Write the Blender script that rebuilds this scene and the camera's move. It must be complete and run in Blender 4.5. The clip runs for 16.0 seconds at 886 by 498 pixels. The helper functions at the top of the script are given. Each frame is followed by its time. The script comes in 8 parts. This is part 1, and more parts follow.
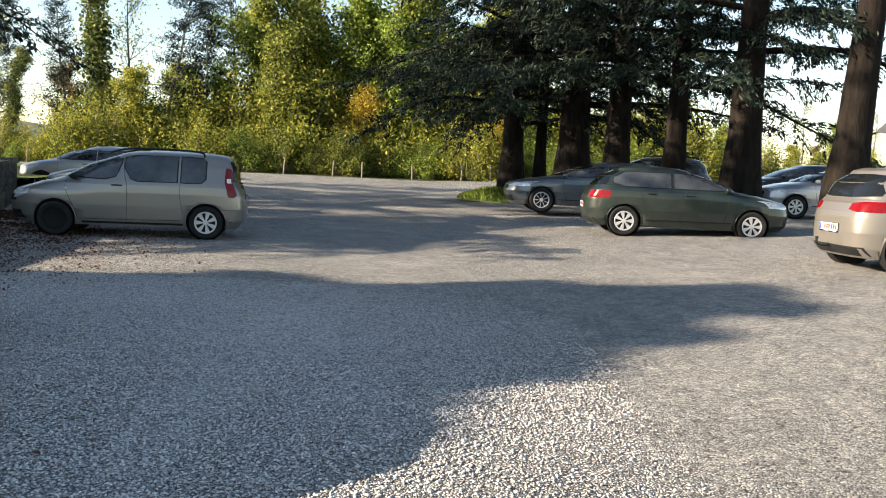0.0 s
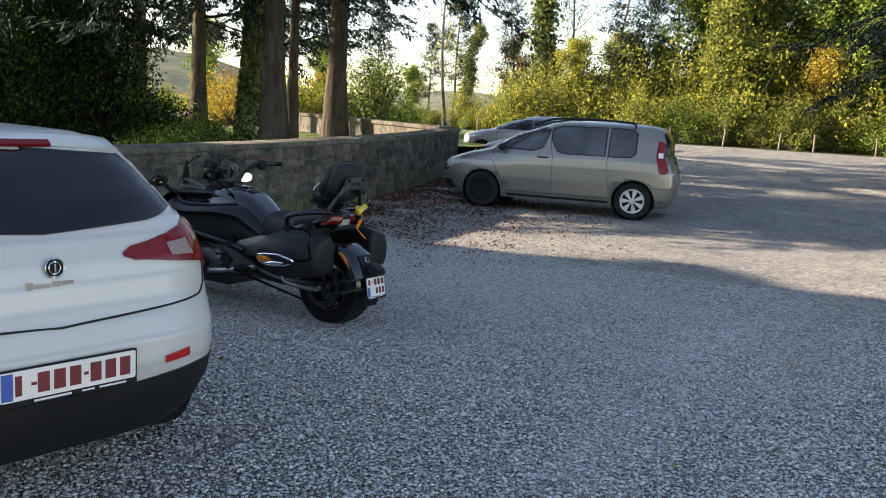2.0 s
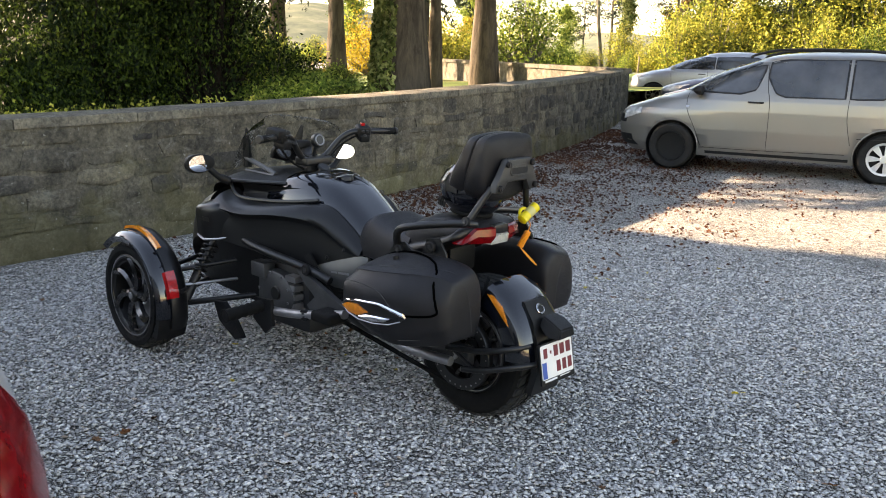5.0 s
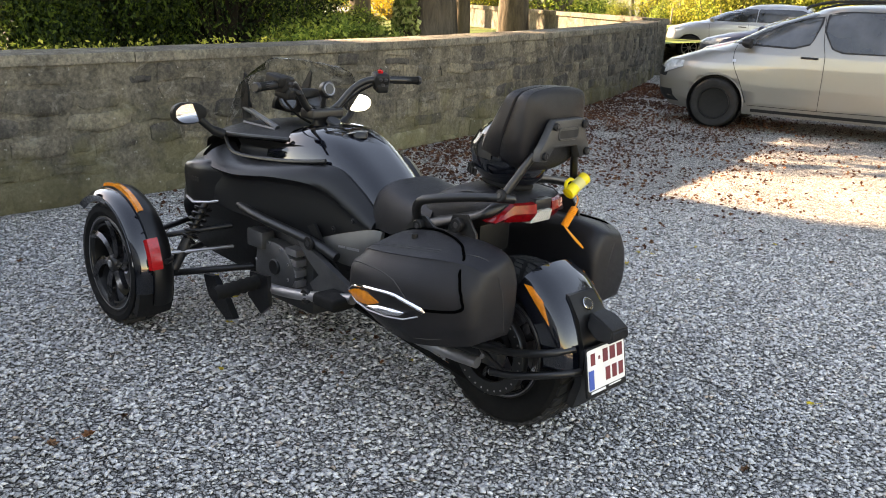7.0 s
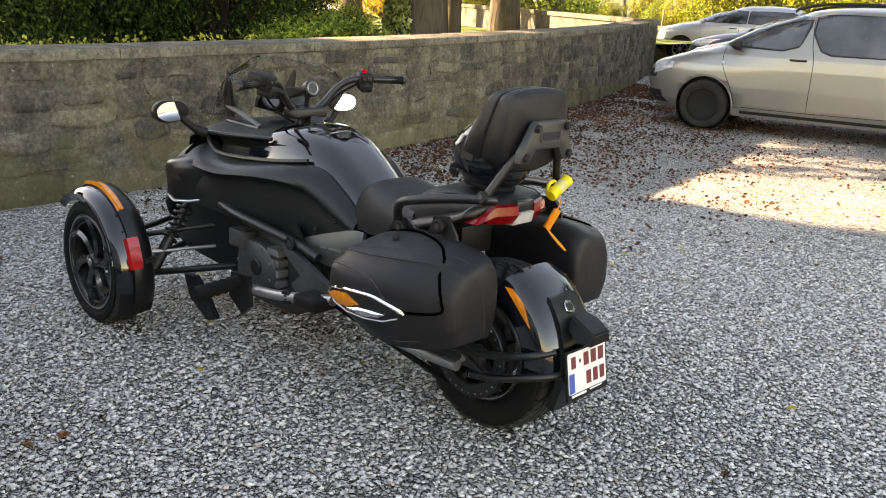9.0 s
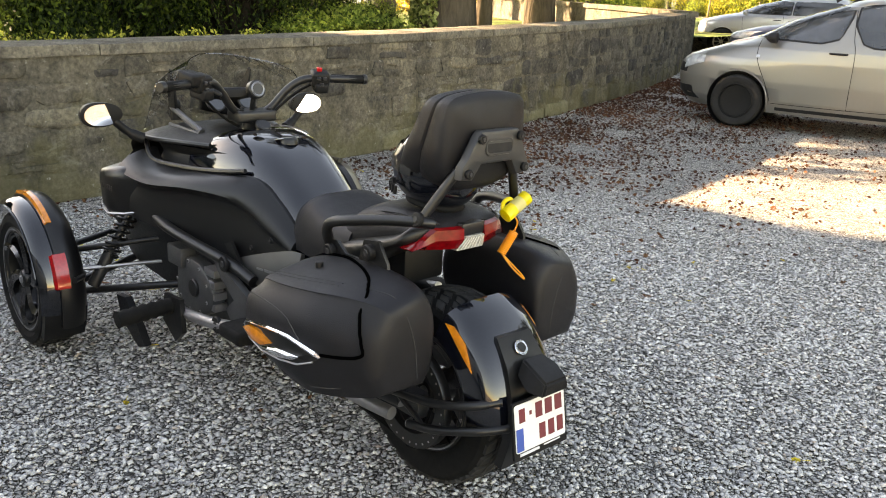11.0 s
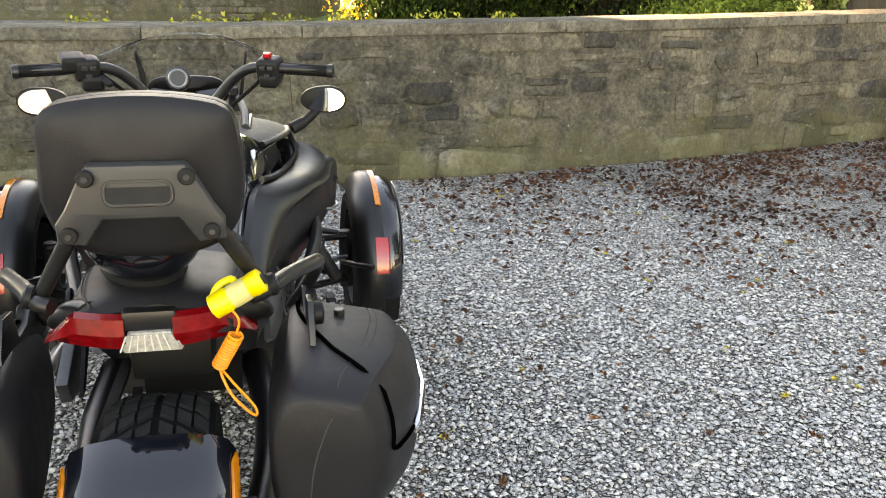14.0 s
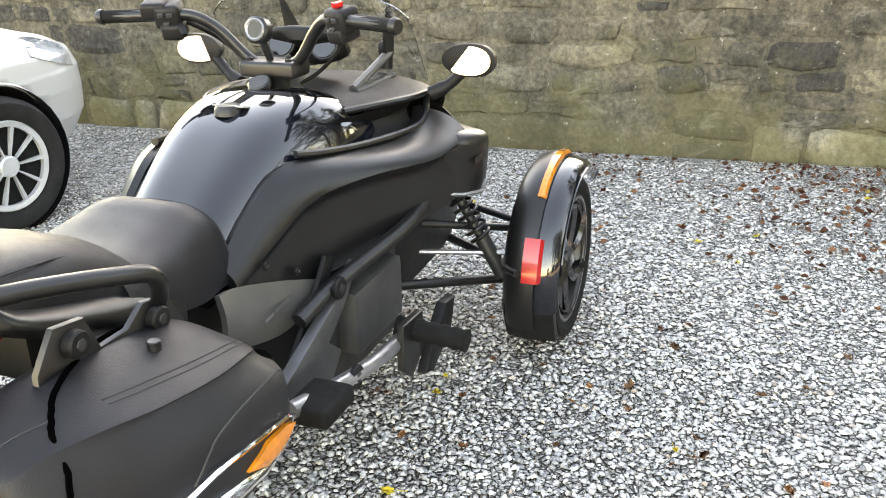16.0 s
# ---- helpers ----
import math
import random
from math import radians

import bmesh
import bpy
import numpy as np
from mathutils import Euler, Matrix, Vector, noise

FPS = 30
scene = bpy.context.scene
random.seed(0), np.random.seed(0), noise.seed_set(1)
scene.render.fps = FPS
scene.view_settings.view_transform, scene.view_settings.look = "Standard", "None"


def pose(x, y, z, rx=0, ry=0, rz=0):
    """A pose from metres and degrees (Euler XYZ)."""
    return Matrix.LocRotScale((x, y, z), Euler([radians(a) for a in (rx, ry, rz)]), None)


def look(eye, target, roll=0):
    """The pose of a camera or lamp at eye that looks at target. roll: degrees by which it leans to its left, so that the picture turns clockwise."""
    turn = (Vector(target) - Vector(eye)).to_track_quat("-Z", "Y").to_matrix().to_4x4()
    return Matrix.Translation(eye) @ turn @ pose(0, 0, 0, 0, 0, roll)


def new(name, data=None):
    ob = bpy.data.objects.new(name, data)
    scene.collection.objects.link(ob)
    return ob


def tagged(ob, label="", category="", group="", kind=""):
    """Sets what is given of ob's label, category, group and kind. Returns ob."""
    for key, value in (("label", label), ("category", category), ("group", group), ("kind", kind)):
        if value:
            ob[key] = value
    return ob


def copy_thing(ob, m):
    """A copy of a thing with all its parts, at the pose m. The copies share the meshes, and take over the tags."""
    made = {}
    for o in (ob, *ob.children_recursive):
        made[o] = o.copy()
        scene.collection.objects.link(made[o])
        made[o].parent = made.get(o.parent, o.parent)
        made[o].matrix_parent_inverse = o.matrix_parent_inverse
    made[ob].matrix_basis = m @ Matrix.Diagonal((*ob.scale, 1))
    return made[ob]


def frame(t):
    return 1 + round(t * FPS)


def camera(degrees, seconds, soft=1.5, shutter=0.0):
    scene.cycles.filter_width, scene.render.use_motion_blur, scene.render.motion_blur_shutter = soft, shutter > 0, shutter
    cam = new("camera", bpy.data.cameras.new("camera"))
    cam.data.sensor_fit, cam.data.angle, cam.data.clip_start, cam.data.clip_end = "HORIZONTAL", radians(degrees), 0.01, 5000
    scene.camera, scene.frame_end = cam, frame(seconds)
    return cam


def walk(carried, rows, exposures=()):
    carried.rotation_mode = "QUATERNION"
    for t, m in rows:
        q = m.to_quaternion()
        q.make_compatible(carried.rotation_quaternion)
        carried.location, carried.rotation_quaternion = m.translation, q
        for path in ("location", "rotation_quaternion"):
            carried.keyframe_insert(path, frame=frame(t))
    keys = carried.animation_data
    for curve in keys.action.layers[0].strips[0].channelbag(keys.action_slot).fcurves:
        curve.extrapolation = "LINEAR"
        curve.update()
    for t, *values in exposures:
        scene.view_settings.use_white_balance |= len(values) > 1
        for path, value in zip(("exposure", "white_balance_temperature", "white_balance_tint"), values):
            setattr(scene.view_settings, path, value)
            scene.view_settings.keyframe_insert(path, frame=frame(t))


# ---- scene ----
cam = camera(54.7, 16.0, 1.0)
PATH = [
    (0, (0.179, -0.105, 1.611), (0.172, 1.786, 1.433), 2.7),
    (0.5, (0.088, 0.373, 1.632), (-0.162, 2.238, 1.371), 2.8),
    (1, (0.062, 0.766, 1.642), (-0.535, 2.546, 1.35), 2.8),
    (1.5, (-0.028, 1.162, 1.626), (-0.872, 2.833, 1.305), 4.1),
    (2, (-0.198, 1.566, 1.632), (-1.092, 3.217, 1.341), 3.3),
    (2.5, (-0.393, 2.01, 1.616), (-1.362, 3.621, 1.341), 2.6),
    (3, (-0.692, 2.481, 1.577), (-1.769, 4.022, 1.301), 2.8),
    (3.5, (-0.954, 2.954, 1.554), (-2.056, 4.471, 1.246), 1.8),
    (4, (-1.291, 3.35, 1.543), (-2.457, 4.802, 1.166), 1.2),
    (4.2, (-1.434, 3.486, 1.553), (-2.597, 4.94, 1.179), 1.3),
    (6.3, (-2.343, 4.43, 1.496), (-3.494, 5.851, 0.983), 1.2),
    (6.5, (-2.351, 4.444, 1.494), (-3.514, 5.856, 0.978), 1.8),
    (7, (-2.348, 4.447, 1.492), (-3.515, 5.852, 0.966), 2.6),
    (7.5, (-2.347, 4.451, 1.491), (-3.507, 5.859, 0.959), 3.0),
    (8, (-2.342, 4.459, 1.493), (-3.491, 5.875, 0.961), 3.1),
    (8.5, (-2.337, 4.466, 1.493), (-3.484, 5.888, 0.97), 3.1),
    (8.7, (-2.335, 4.471, 1.497), (-3.483, 5.892, 0.973), 3.1),
    (11, (-2.366, 5.028, 1.5), (-3.586, 6.379, 0.954), 2.8),
    (11.5, (-2.296, 5.321, 1.505), (-3.562, 6.635, 0.973), 1.2),
    (12, (-2.232, 5.658, 1.498), (-3.593, 6.855, 0.928), -0.2),
    (12.5, (-2.3, 5.977, 1.476), (-3.705, 7.108, 0.878), -0.1),
    (13, (-2.315, 6.274, 1.483), (-3.805, 7.294, 0.892), -0.8),
    (13.5, (-2.308, 6.627, 1.49), (-3.979, 7.322, 0.907), 1.0),
    (14, (-2.439, 6.978, 1.454), (-4.154, 7.531, 0.854), 1.5),
    (14.5, (-2.533, 7.316, 1.447), (-4.311, 7.62, 0.851), -0.8),
    (15, (-2.641, 7.628, 1.453), (-4.417, 7.506, 0.788), -1.9),
    (15.5, (-2.883, 7.871, 1.43), (-4.633, 7.602, 0.739), -0.9),
    (16, (-3.07, 8.139, 1.404), (-4.759, 7.63, 0.695), -1.2),
]
walk(cam, [(t, look(eye, target, roll)) for t, eye, target, roll in PATH],
     exposures=((0, 1.60, 7350, 12), (1.5, 1.80, 7350, 15), (3.5, 2.42, 8600, 18), (6.5, 3.22, 10100, 22), (8.5, 3.28, 11400, 22), (11, 3.40, 12200, 21), (14.5, 3.88, 12500, 21), (15.2, 4.15, 12500, 20), (16, 4.52, 12900, 20)))

# ---- sky and sun ----
SUN_EL, SUN_DIR = 20.5, Vector((-0.965, -0.262, 0)).normalized()
world = bpy.data.worlds.new("sky")
scene.world = world
world.use_nodes = True
wt = world.node_tree
sky = wt.nodes.new("ShaderNodeTexSky")
sky.sky_type, sky.sun_disc = "NISHITA", False
sky.sun_elevation = radians(SUN_EL)
sky.sun_rotation = math.atan2(SUN_DIR.x, SUN_DIR.y)
sky.air_density, sky.dust_density, sky.ozone_density = 1.0, 0.2, 1.4
wt.links.new(sky.outputs[0], wt.nodes["Background"].inputs[0])
wt.nodes["Background"].inputs[1].default_value = 0.095
sun = new("sun", bpy.data.lights.new("sun", "SUN"))
sun.data.energy, sun.data.angle, sun.data.color = 5.0, radians(0.53), (1.0, 0.90, 0.76)
to_sun = Vector((SUN_DIR.x * math.cos(radians(SUN_EL)), SUN_DIR.y * math.cos(radians(SUN_EL)), math.sin(radians(SUN_EL))))
sun.matrix_world = look(to_sun * 60, (0, 0, 0))

# ---- materials ----
class Mat:
    """A node material with a Principled shader and small helpers to wire noise into it."""

    def __init__(self, name, colour=(0.5, 0.5, 0.5), rough=0.6, metal=0.0, coat=0.0, spec=0.5):
        self.m = bpy.data.materials.new(name)
        self.m.use_nodes = True
        self.t = self.m.node_tree
        self.b = self.t.nodes["Principled BSDF"]
        self.set(Base_Color=(*colour, 1), Roughness=rough, Metallic=metal, Coat_Weight=coat, Specular_IOR_Level=spec)
        self.set(Coat_Roughness=0.04)
        self.pos = None

    def set(self, **kw):
        for k, v in kw.items():
            self.b.inputs[k.replace("_", " ")].default_value = v
        return self

    def node(self, kind, **inputs):
        n = self.t.nodes.new(kind)
        for k, v in inputs.items():
            n.inputs[k.replace("_", " ")].default_value = v
        return n

    def link(self, a, b):
        self.t.links.new(a, b)

    def coords(self, scale=(1, 1, 1)):
        if self.pos is None:
            self.pos = self.node("ShaderNodeTexCoord").outputs["Object"]
        if scale == (1, 1, 1):
            return self.pos
        n = self.node("ShaderNodeMapping", Scale=scale)
        self.link(self.pos, n.inputs[0])
        return n.outputs[0]

    def noise(self, scale, detail=4, rough=0.55, stretch=(1, 1, 1), distort=0.0):
        n = self.node("ShaderNodeTexNoise", Scale=scale, Detail=detail, Roughness=rough, Distortion=distort)
        self.link(self.coords(stretch), n.inputs["Vector"])
        return n.outputs["Fac"]

    def voronoi(self, scale, feature="F1", rand=1.0):
        n = self.node("ShaderNodeTexVoronoi", Scale=scale, Randomness=rand)
        n.feature = feature
        self.link(self.coords(), n.inputs["Vector"])
        return n

    def ramp(self, fac, stops):
        n = self.node("ShaderNodeValToRGB")
        e = n.color_ramp.elements
        while len(e) < len(stops):
            e.new(0.5)
        for el, (p, c) in zip(e, stops):
            el.position, el.color = p, (*c, 1) if len(c) == 3 else c
        self.link(fac, n.inputs[0])
        return n.outputs[0]

    def mix(self, fac, a, b, mode="MIX"):
        n = self.node("ShaderNodeMix")
        n.data_type, n.blend_type = "RGBA", mode
        for v, i in ((fac, 0), (a, 6), (b, 7)):
            if isinstance(v, (int, float)):
                n.inputs[i].default_value = v
            elif isinstance(v, tuple):
                n.inputs[i].default_value = (*v, 1)
            else:
                self.link(v, n.inputs[i])
        return n.outputs[2]

    def math(self, op, a, b=0.0):
        n = self.node("ShaderNodeMath")
        n.operation = op
        for v, i in ((a, 0), (b, 1)):
            if isinstance(v, (int, float)):
                n.inputs[i].default_value = v
            else:
                self.link(v, n.inputs[i])
        return n.outputs[0]

    def colour(self, sock):
        self.link(sock, self.b.inputs["Base Color"])
        return self

    def roughness(self, fac, lo, hi):
        n = self.node("ShaderNodeMapRange", To_Min=lo, To_Max=hi)
        self.link(fac, n.inputs["Value"])
        self.link(n.outputs[0], self.b.inputs["Roughness"])
        return self

    def bump(self, height, strength=0.3, distance=0.01):
        n = self.node("ShaderNodeBump", Strength=strength, Distance=distance)
        self.link(height, n.inputs["Height"])
        old = self.b.inputs["Normal"]
        if old.is_linked:
            self.link(old.links[0].from_socket, n.inputs["Normal"])
        self.link(n.outputs[0], old)
        return self

    def island(self):
        return self.node("ShaderNodeNewGeometry").outputs["Random Per Island"]

    def objrand(self):
        return self.node("ShaderNodeObjectInfo").outputs["Random"]


def plain(name, colour, rough=0.6, metal=0.0, coat=0.0, spec=0.5, wear=0.12, scale=9.0, bump=0.0):
    """A surface of one material with a little unevenness in colour and gloss."""
    m = Mat(name, colour, rough, metal, coat, spec)
    n = m.noise(scale, 5)
    lo = tuple(c * (1 - wear) for c in colour)
    hi = tuple(min(1, c * (1 + wear)) for c in colour)
    m.colour(m.ramp(n, [(0.3, lo), (0.7, hi)]))
    m.roughness(m.noise(scale * 3, 4), max(0.02, rough * 0.8), min(1, rough * 1.25))
    if bump:
        m.bump(m.noise(scale * 40, 3), bump, 0.002)
    return m.m


def gravel_material():
    """Chippings of about two centimetres: tone by stone, shade painted into the gaps, and looser and tighter drifts of
    them.
    """
    m = Mat("gravel", rough=0.85, spec=0.3)
    v = m.voronoi(52.0)
    d = m.voronoi(52.0, "DISTANCE_TO_EDGE")
    v2 = m.voronoi(110.0)
    sp = m.node("ShaderNodeSeparateColor")
    m.link(v.outputs["Color"], sp.inputs[0])
    tone = m.ramp(sp.outputs[0], [(0.0, (0.32, 0.32, 0.322)), (0.25, (0.54, 0.535, 0.525)), (0.7, (0.7, 0.69, 0.665)), (1.0, (0.92, 0.9, 0.86))])
    gap_shade = m.ramp(d.outputs["Distance"], [(0.0, (0.03, 0.03, 0.03)), (0.06, (0.28, 0.28, 0.28)), (0.13, (1, 1, 1))])
    c = m.mix(1.0, tone, gap_shade, "MULTIPLY")
    fine = m.ramp(v2.outputs["Distance"], [(0.2, (1.12, 1.12, 1.12)), (0.75, (0.68, 0.68, 0.68))])
    c = m.mix(1.0, c, fine, "MULTIPLY")
    c = m.mix(1.0, c, m.ramp(m.noise(13.0, 6, 0.75), [(0.36, (0.7, 0.7, 0.71)), (0.5, (1.03, 1.03, 1.02)), (0.66, (1.3, 1.29, 1.27))]), "MULTIPLY")
    c = m.mix(1.0, c, m.ramp(m.noise(2.4, 8, 0.75), [(0.36, (0.82, 0.82, 0.82)), (0.64, (1.2, 1.19, 1.17))]), "MULTIPLY")
    patch = m.ramp(m.noise(0.35, 6), [(0.32, (0.88, 0.87, 0.86)), (0.7, (1.12, 1.1, 1.07))])
    c = m.mix(1.0, c, patch, "MULTIPLY")
    m.colour(c)
    m.bump(m.ramp(d.outputs["Distance"], [(0.0, (0, 0, 0)), (0.35, (1, 1, 1))]), 1.0, 0.02)
    m.bump(sp.outputs[1], 0.8, 0.008)
    m.bump(m.math("SUBTRACT", 1.0, v2.outputs["Distance"]), 0.4, 0.006)
    return m


def ground_material():
    """Crushed limestone in the car park, rough grass beyond its far edge."""
    m = gravel_material()
    gravel = m.b.inputs["Base Color"].links[0].from_socket
    grass = m.ramp(m.noise(1.2, 8), [(0.3, (0.035, 0.05, 0.015)), (0.55, (0.07, 0.085, 0.03)), (0.75, (0.13, 0.12, 0.06))])
    sep = m.node("ShaderNodeSeparateXYZ")
    m.link(m.coords(), sep.inputs[0])
    y = m.math("ADD", sep.outputs[1], m.math("MULTIPLY", m.noise(0.6, 5), 3.0))
    m.colour(m.mix(m.math("GREATER_THAN", y, 56.0), gravel, grass))
    return m.m


def leaf_material(name, dark, mid, light, trans=0.35):
    """Foliage with tone by leaf, and shaded gaps and lit clumps painted in by noise; some light passes through."""
    m = Mat(name, rough=0.6, spec=0.08)
    c = m.ramp(m.island(), [(0.0, dark), (0.45, mid), (1.0, light)])
    c = m.mix(1.0, c, m.ramp(m.noise(0.55, 5, 0.65), [(0.34, (0.42, 0.44, 0.46)), (0.5, (0.95, 0.95, 0.95)), (0.66, (1.32, 1.28, 1.2))]), "MULTIPLY")
    m.colour(c)
    tr = m.node("ShaderNodeBsdfTranslucent")
    m.link(c, tr.inputs[0])
    mx = m.node("ShaderNodeMixShader", Fac=trans)
    out = m.t.nodes["Material Output"]
    m.link(m.b.outputs[0], mx.inputs[1])
    m.link(tr.outputs[0], mx.inputs[2])
    m.link(mx.outputs[0], out.inputs[0])
    return m.m


def bark_material(name, dark, light, scale=6.0):
    m = Mat(name, rough=0.95, spec=0.15)
    n = m.noise(scale, 8, 0.65, (1, 1, 0.22), 0.6)
    c = m.ramp(n, [(0.3, dark), (0.62, light), (0.8, tuple(v * 1.25 for v in light))])
    c = m.mix(0.35, c, m.ramp(m.noise(1.3, 4), [(0.3, (0.25, 0.26, 0.22)), (0.7, (0.9, 0.85, 0.8))]), "MULTIPLY")
    m.colour(c)
    m.bump(n, 1.0, 0.06)
    return m.m


def stone_material(name, dark, mid, light, moss=0.22, pale=0.5):
    """Weathered rubble: tone by stone, mottling, dark runs, pale lime smears, lichen, and yellow-green moss in patches."""
    m = Mat(name, rough=0.95, spec=0.15)
    geo = m.node("ShaderNodeNewGeometry")
    m.pos = geo.outputs["Position"]
    f = m.math("FRACT", m.math("ADD", m.objrand(), geo.outputs["Random Per Island"]))
    c = m.ramp(f, [(0.0, dark), (0.5, mid), (1.0, light)])
    c = m.mix(0.85, c, m.ramp(m.noise(7.0, 10, 0.7), [(0.3, (0.36, 0.35, 0.33)), (0.5, (0.95, 0.93, 0.88)), (0.7, (1.5, 1.42, 1.28))]), "MULTIPLY")
    c = m.mix(0.7, c, m.ramp(m.noise(34.0, 9, 0.72), [(0.36, (0.4, 0.4, 0.4)), (0.5, (0.95, 0.94, 0.92)), (0.66, (1.6, 1.54, 1.44))]), "MULTIPLY")
    run = m.ramp(m.noise(1.6, 6, 0.65, (1, 1, 0.35)), [(0.47, (0, 0, 0)), (0.6, (1, 1, 1))])
    c = m.mix(m.math("MULTIPLY", run, 0.6), c, m.mix(1.0, c, (0.45, 0.46, 0.5), "MULTIPLY"))
    smear = m.ramp(m.noise(4.2, 8, 0.7, (1, 1, 1.6), 0.5), [(0.57, (0, 0, 0)), (0.66, (1, 1, 1))])
    c = m.mix(m.math("MULTIPLY", smear, pale), c, (0.25, 0.235, 0.2))
    sep = m.node("ShaderNodeSeparateXYZ")
    m.link(m.pos, sep.inputs[0])
    grow = m.math("SUBTRACT", m.math("MULTIPLY", m.noise(2.3, 7, 0.65), 1.5), m.math("MULTIPLY", sep.outputs[2], 0.75))
    c = m.mix(m.math("MULTIPLY", m.ramp(grow, [(0.40, (0, 0, 0)), (0.62, (1, 1, 1))]), moss), c, (0.13, 0.118, 0.052))
    lichen = m.ramp(m.noise(26.0, 4, 0.5), [(0.68, (0, 0, 0)), (0.73, (1, 1, 1))])
    c = m.mix(m.math("MULTIPLY", lichen, 0.5), c, (0.38, 0.37, 0.33))
    m.colour(c)
    m.bump(m.noise(9.0, 9, 0.7), 0.9, 0.02)
    m.bump(m.noise(60.0, 6, 0.7), 0.8, 0.008)
    return m.m


GROUND = ground_material()
# BARK has shade put into its colour, BARK_BROWN the lit tone of garden trunks.
BARK = bark_material("cedar_bark_shaded", (0.005, 0.004, 0.0035), (0.024, 0.019, 0.015))
BARK_BROWN = bark_material("brown_bark_lit", (0.03, 0.025, 0.02), (0.13, 0.105, 0.08))
BARK_GREY = bark_material("grey_bark", (0.06, 0.055, 0.045), (0.24, 0.22, 0.18))
NEEDLE = leaf_material("cedar_needles", (0.007, 0.014, 0.011), (0.02, 0.034, 0.025), (0.065, 0.09, 0.066), 0.1)
YEW = leaf_material("yew_needles", (0.006, 0.012, 0.005), (0.015, 0.028, 0.009), (0.08, 0.125, 0.022), 0.15)
LEAF_GREEN = leaf_material("green_leaves", (0.04, 0.075, 0.018), (0.17, 0.25, 0.05), (0.42, 0.48, 0.11), 0.45)
LEAF_YELLOW = leaf_material("yellowing_leaves", (0.08, 0.10, 0.02), (0.26, 0.29, 0.055), (0.55, 0.5, 0.10), 0.42)
LEAF_GOLD = leaf_material("golden_leaves", (0.24, 0.17, 0.03), (0.42, 0.31, 0.045), (0.6, 0.46, 0.07))
LEAF_OLIVE = leaf_material("olive_leaves", (0.045, 0.065, 0.016), (0.18, 0.225, 0.05), (0.45, 0.44, 0.11), 0.42)
LEAF_BROWN = leaf_material("brown_leaves", (0.10, 0.07, 0.03), (0.2, 0.14, 0.055), (0.32, 0.24, 0.09))
IVY = leaf_material("ivy_leaves", (0.05, 0.08, 0.02), (0.14, 0.17, 0.05), (0.34, 0.36, 0.15), 0.15)
WALL_STONE = stone_material("wall_stone", (0.065, 0.063, 0.062), (0.11, 0.102, 0.087), (0.19, 0.172, 0.138), 0.45)
FOOT_STONE = stone_material("foot_stone", (0.17, 0.158, 0.125), (0.22, 0.205, 0.165), (0.28, 0.262, 0.21), 0.6)
COPING = stone_material("coping_stone", (0.13, 0.122, 0.105), (0.16, 0.15, 0.128), (0.2, 0.185, 0.155), 0.2)
LEDGE = stone_material("ledge_stone", (0.26, 0.24, 0.21), (0.32, 0.3, 0.26), (0.38, 0.36, 0.31), 0.2)
MORTAR = stone_material("lime_mortar", (0.118, 0.109, 0.09), (0.122, 0.112, 0.093), (0.126, 0.116, 0.096), 0.45, 0.5)

# ---- helpers for meshes ----
def mesh_of(bm, name, mats, smooth=True, angle=40):
    me = bpy.data.meshes.new(name)
    bm.normal_update()
    if smooth:
        for f in bm.faces:
            f.smooth = True
        lim = radians(angle)
        for e in bm.edges:
            if len(e.link_faces) == 2 and e.calc_face_angle(0) > lim:
                e.smooth = False
    bm.to_mesh(me)
    bm.free()
    for m in mats if isinstance(mats, (list, tuple)) else [mats]:
        me.materials.append(m)
    return me


def part(name, bm, material, parent=None, label="", m=None, smooth=True, angle=40):
    """Links a bmesh as one mesh object, under a thing or a part."""
    me = bm if isinstance(bm, bpy.types.Mesh) else mesh_of(bm, name, material, smooth, angle)
    ob = new(name, me)
    ob.parent = parent
    if m is not None:
        ob.matrix_basis = m
    if label:
        ob["label"] = label
    return ob


def thing(name, label, category, m=None, group="", kind=""):
    """An Empty at the base of a thing, to hold its parts."""
    ob = new(name)
    ob.empty_display_size = 0.1
    if m is not None:
        ob.matrix_basis = m
    return tagged(ob, label, category, group, kind)


def box(bm, x0, x1, y0, y1, z0, z1, bevel=0.0, seg=2, m=None):
    vs = [bm.verts.new((x, y, z)) for x in (x0, x1) for y in (y0, y1) for z in (z0, z1)]
    fs = [bm.faces.new([vs[i] for i in q]) for q in ((0, 1, 3, 2), (4, 6, 7, 5), (0, 4, 5, 1), (2, 3, 7, 6), (0, 2, 6, 4), (1, 5, 7, 3))]
    if m is not None:
        for v in vs:
            v.co = m @ v.co
    if bevel:
        es = list({e for f in fs for e in f.edges})
        bmesh.ops.bevel(bm, geom=es, offset=bevel, segments=seg, affect="EDGES", profile=0.6)
    return bm


def frame_of(d):
    d = Vector(d).normalized()
    a = Vector((0, 0, 1)) if abs(d.z) < 0.9 else Vector((1, 0, 0))
    u = d.cross(a).normalized()
    return u, d.cross(u).normalized()


def loft(bm, rings, close=True, caps=True):
    """Faces between rings of equal length; each ring is a list of points."""
    vr = [[bm.verts.new(p) for p in r] for r in rings]
    n = len(vr[0])
    for a, b in zip(vr, vr[1:]):
        for i in range(n if close else n - 1):
            j = (i + 1) % n
            bm.faces.new((a[i], a[j], b[j], b[i]))
    if caps and close:
        bm.faces.new(list(reversed(vr[0])))
        bm.faces.new(vr[-1])
    return vr


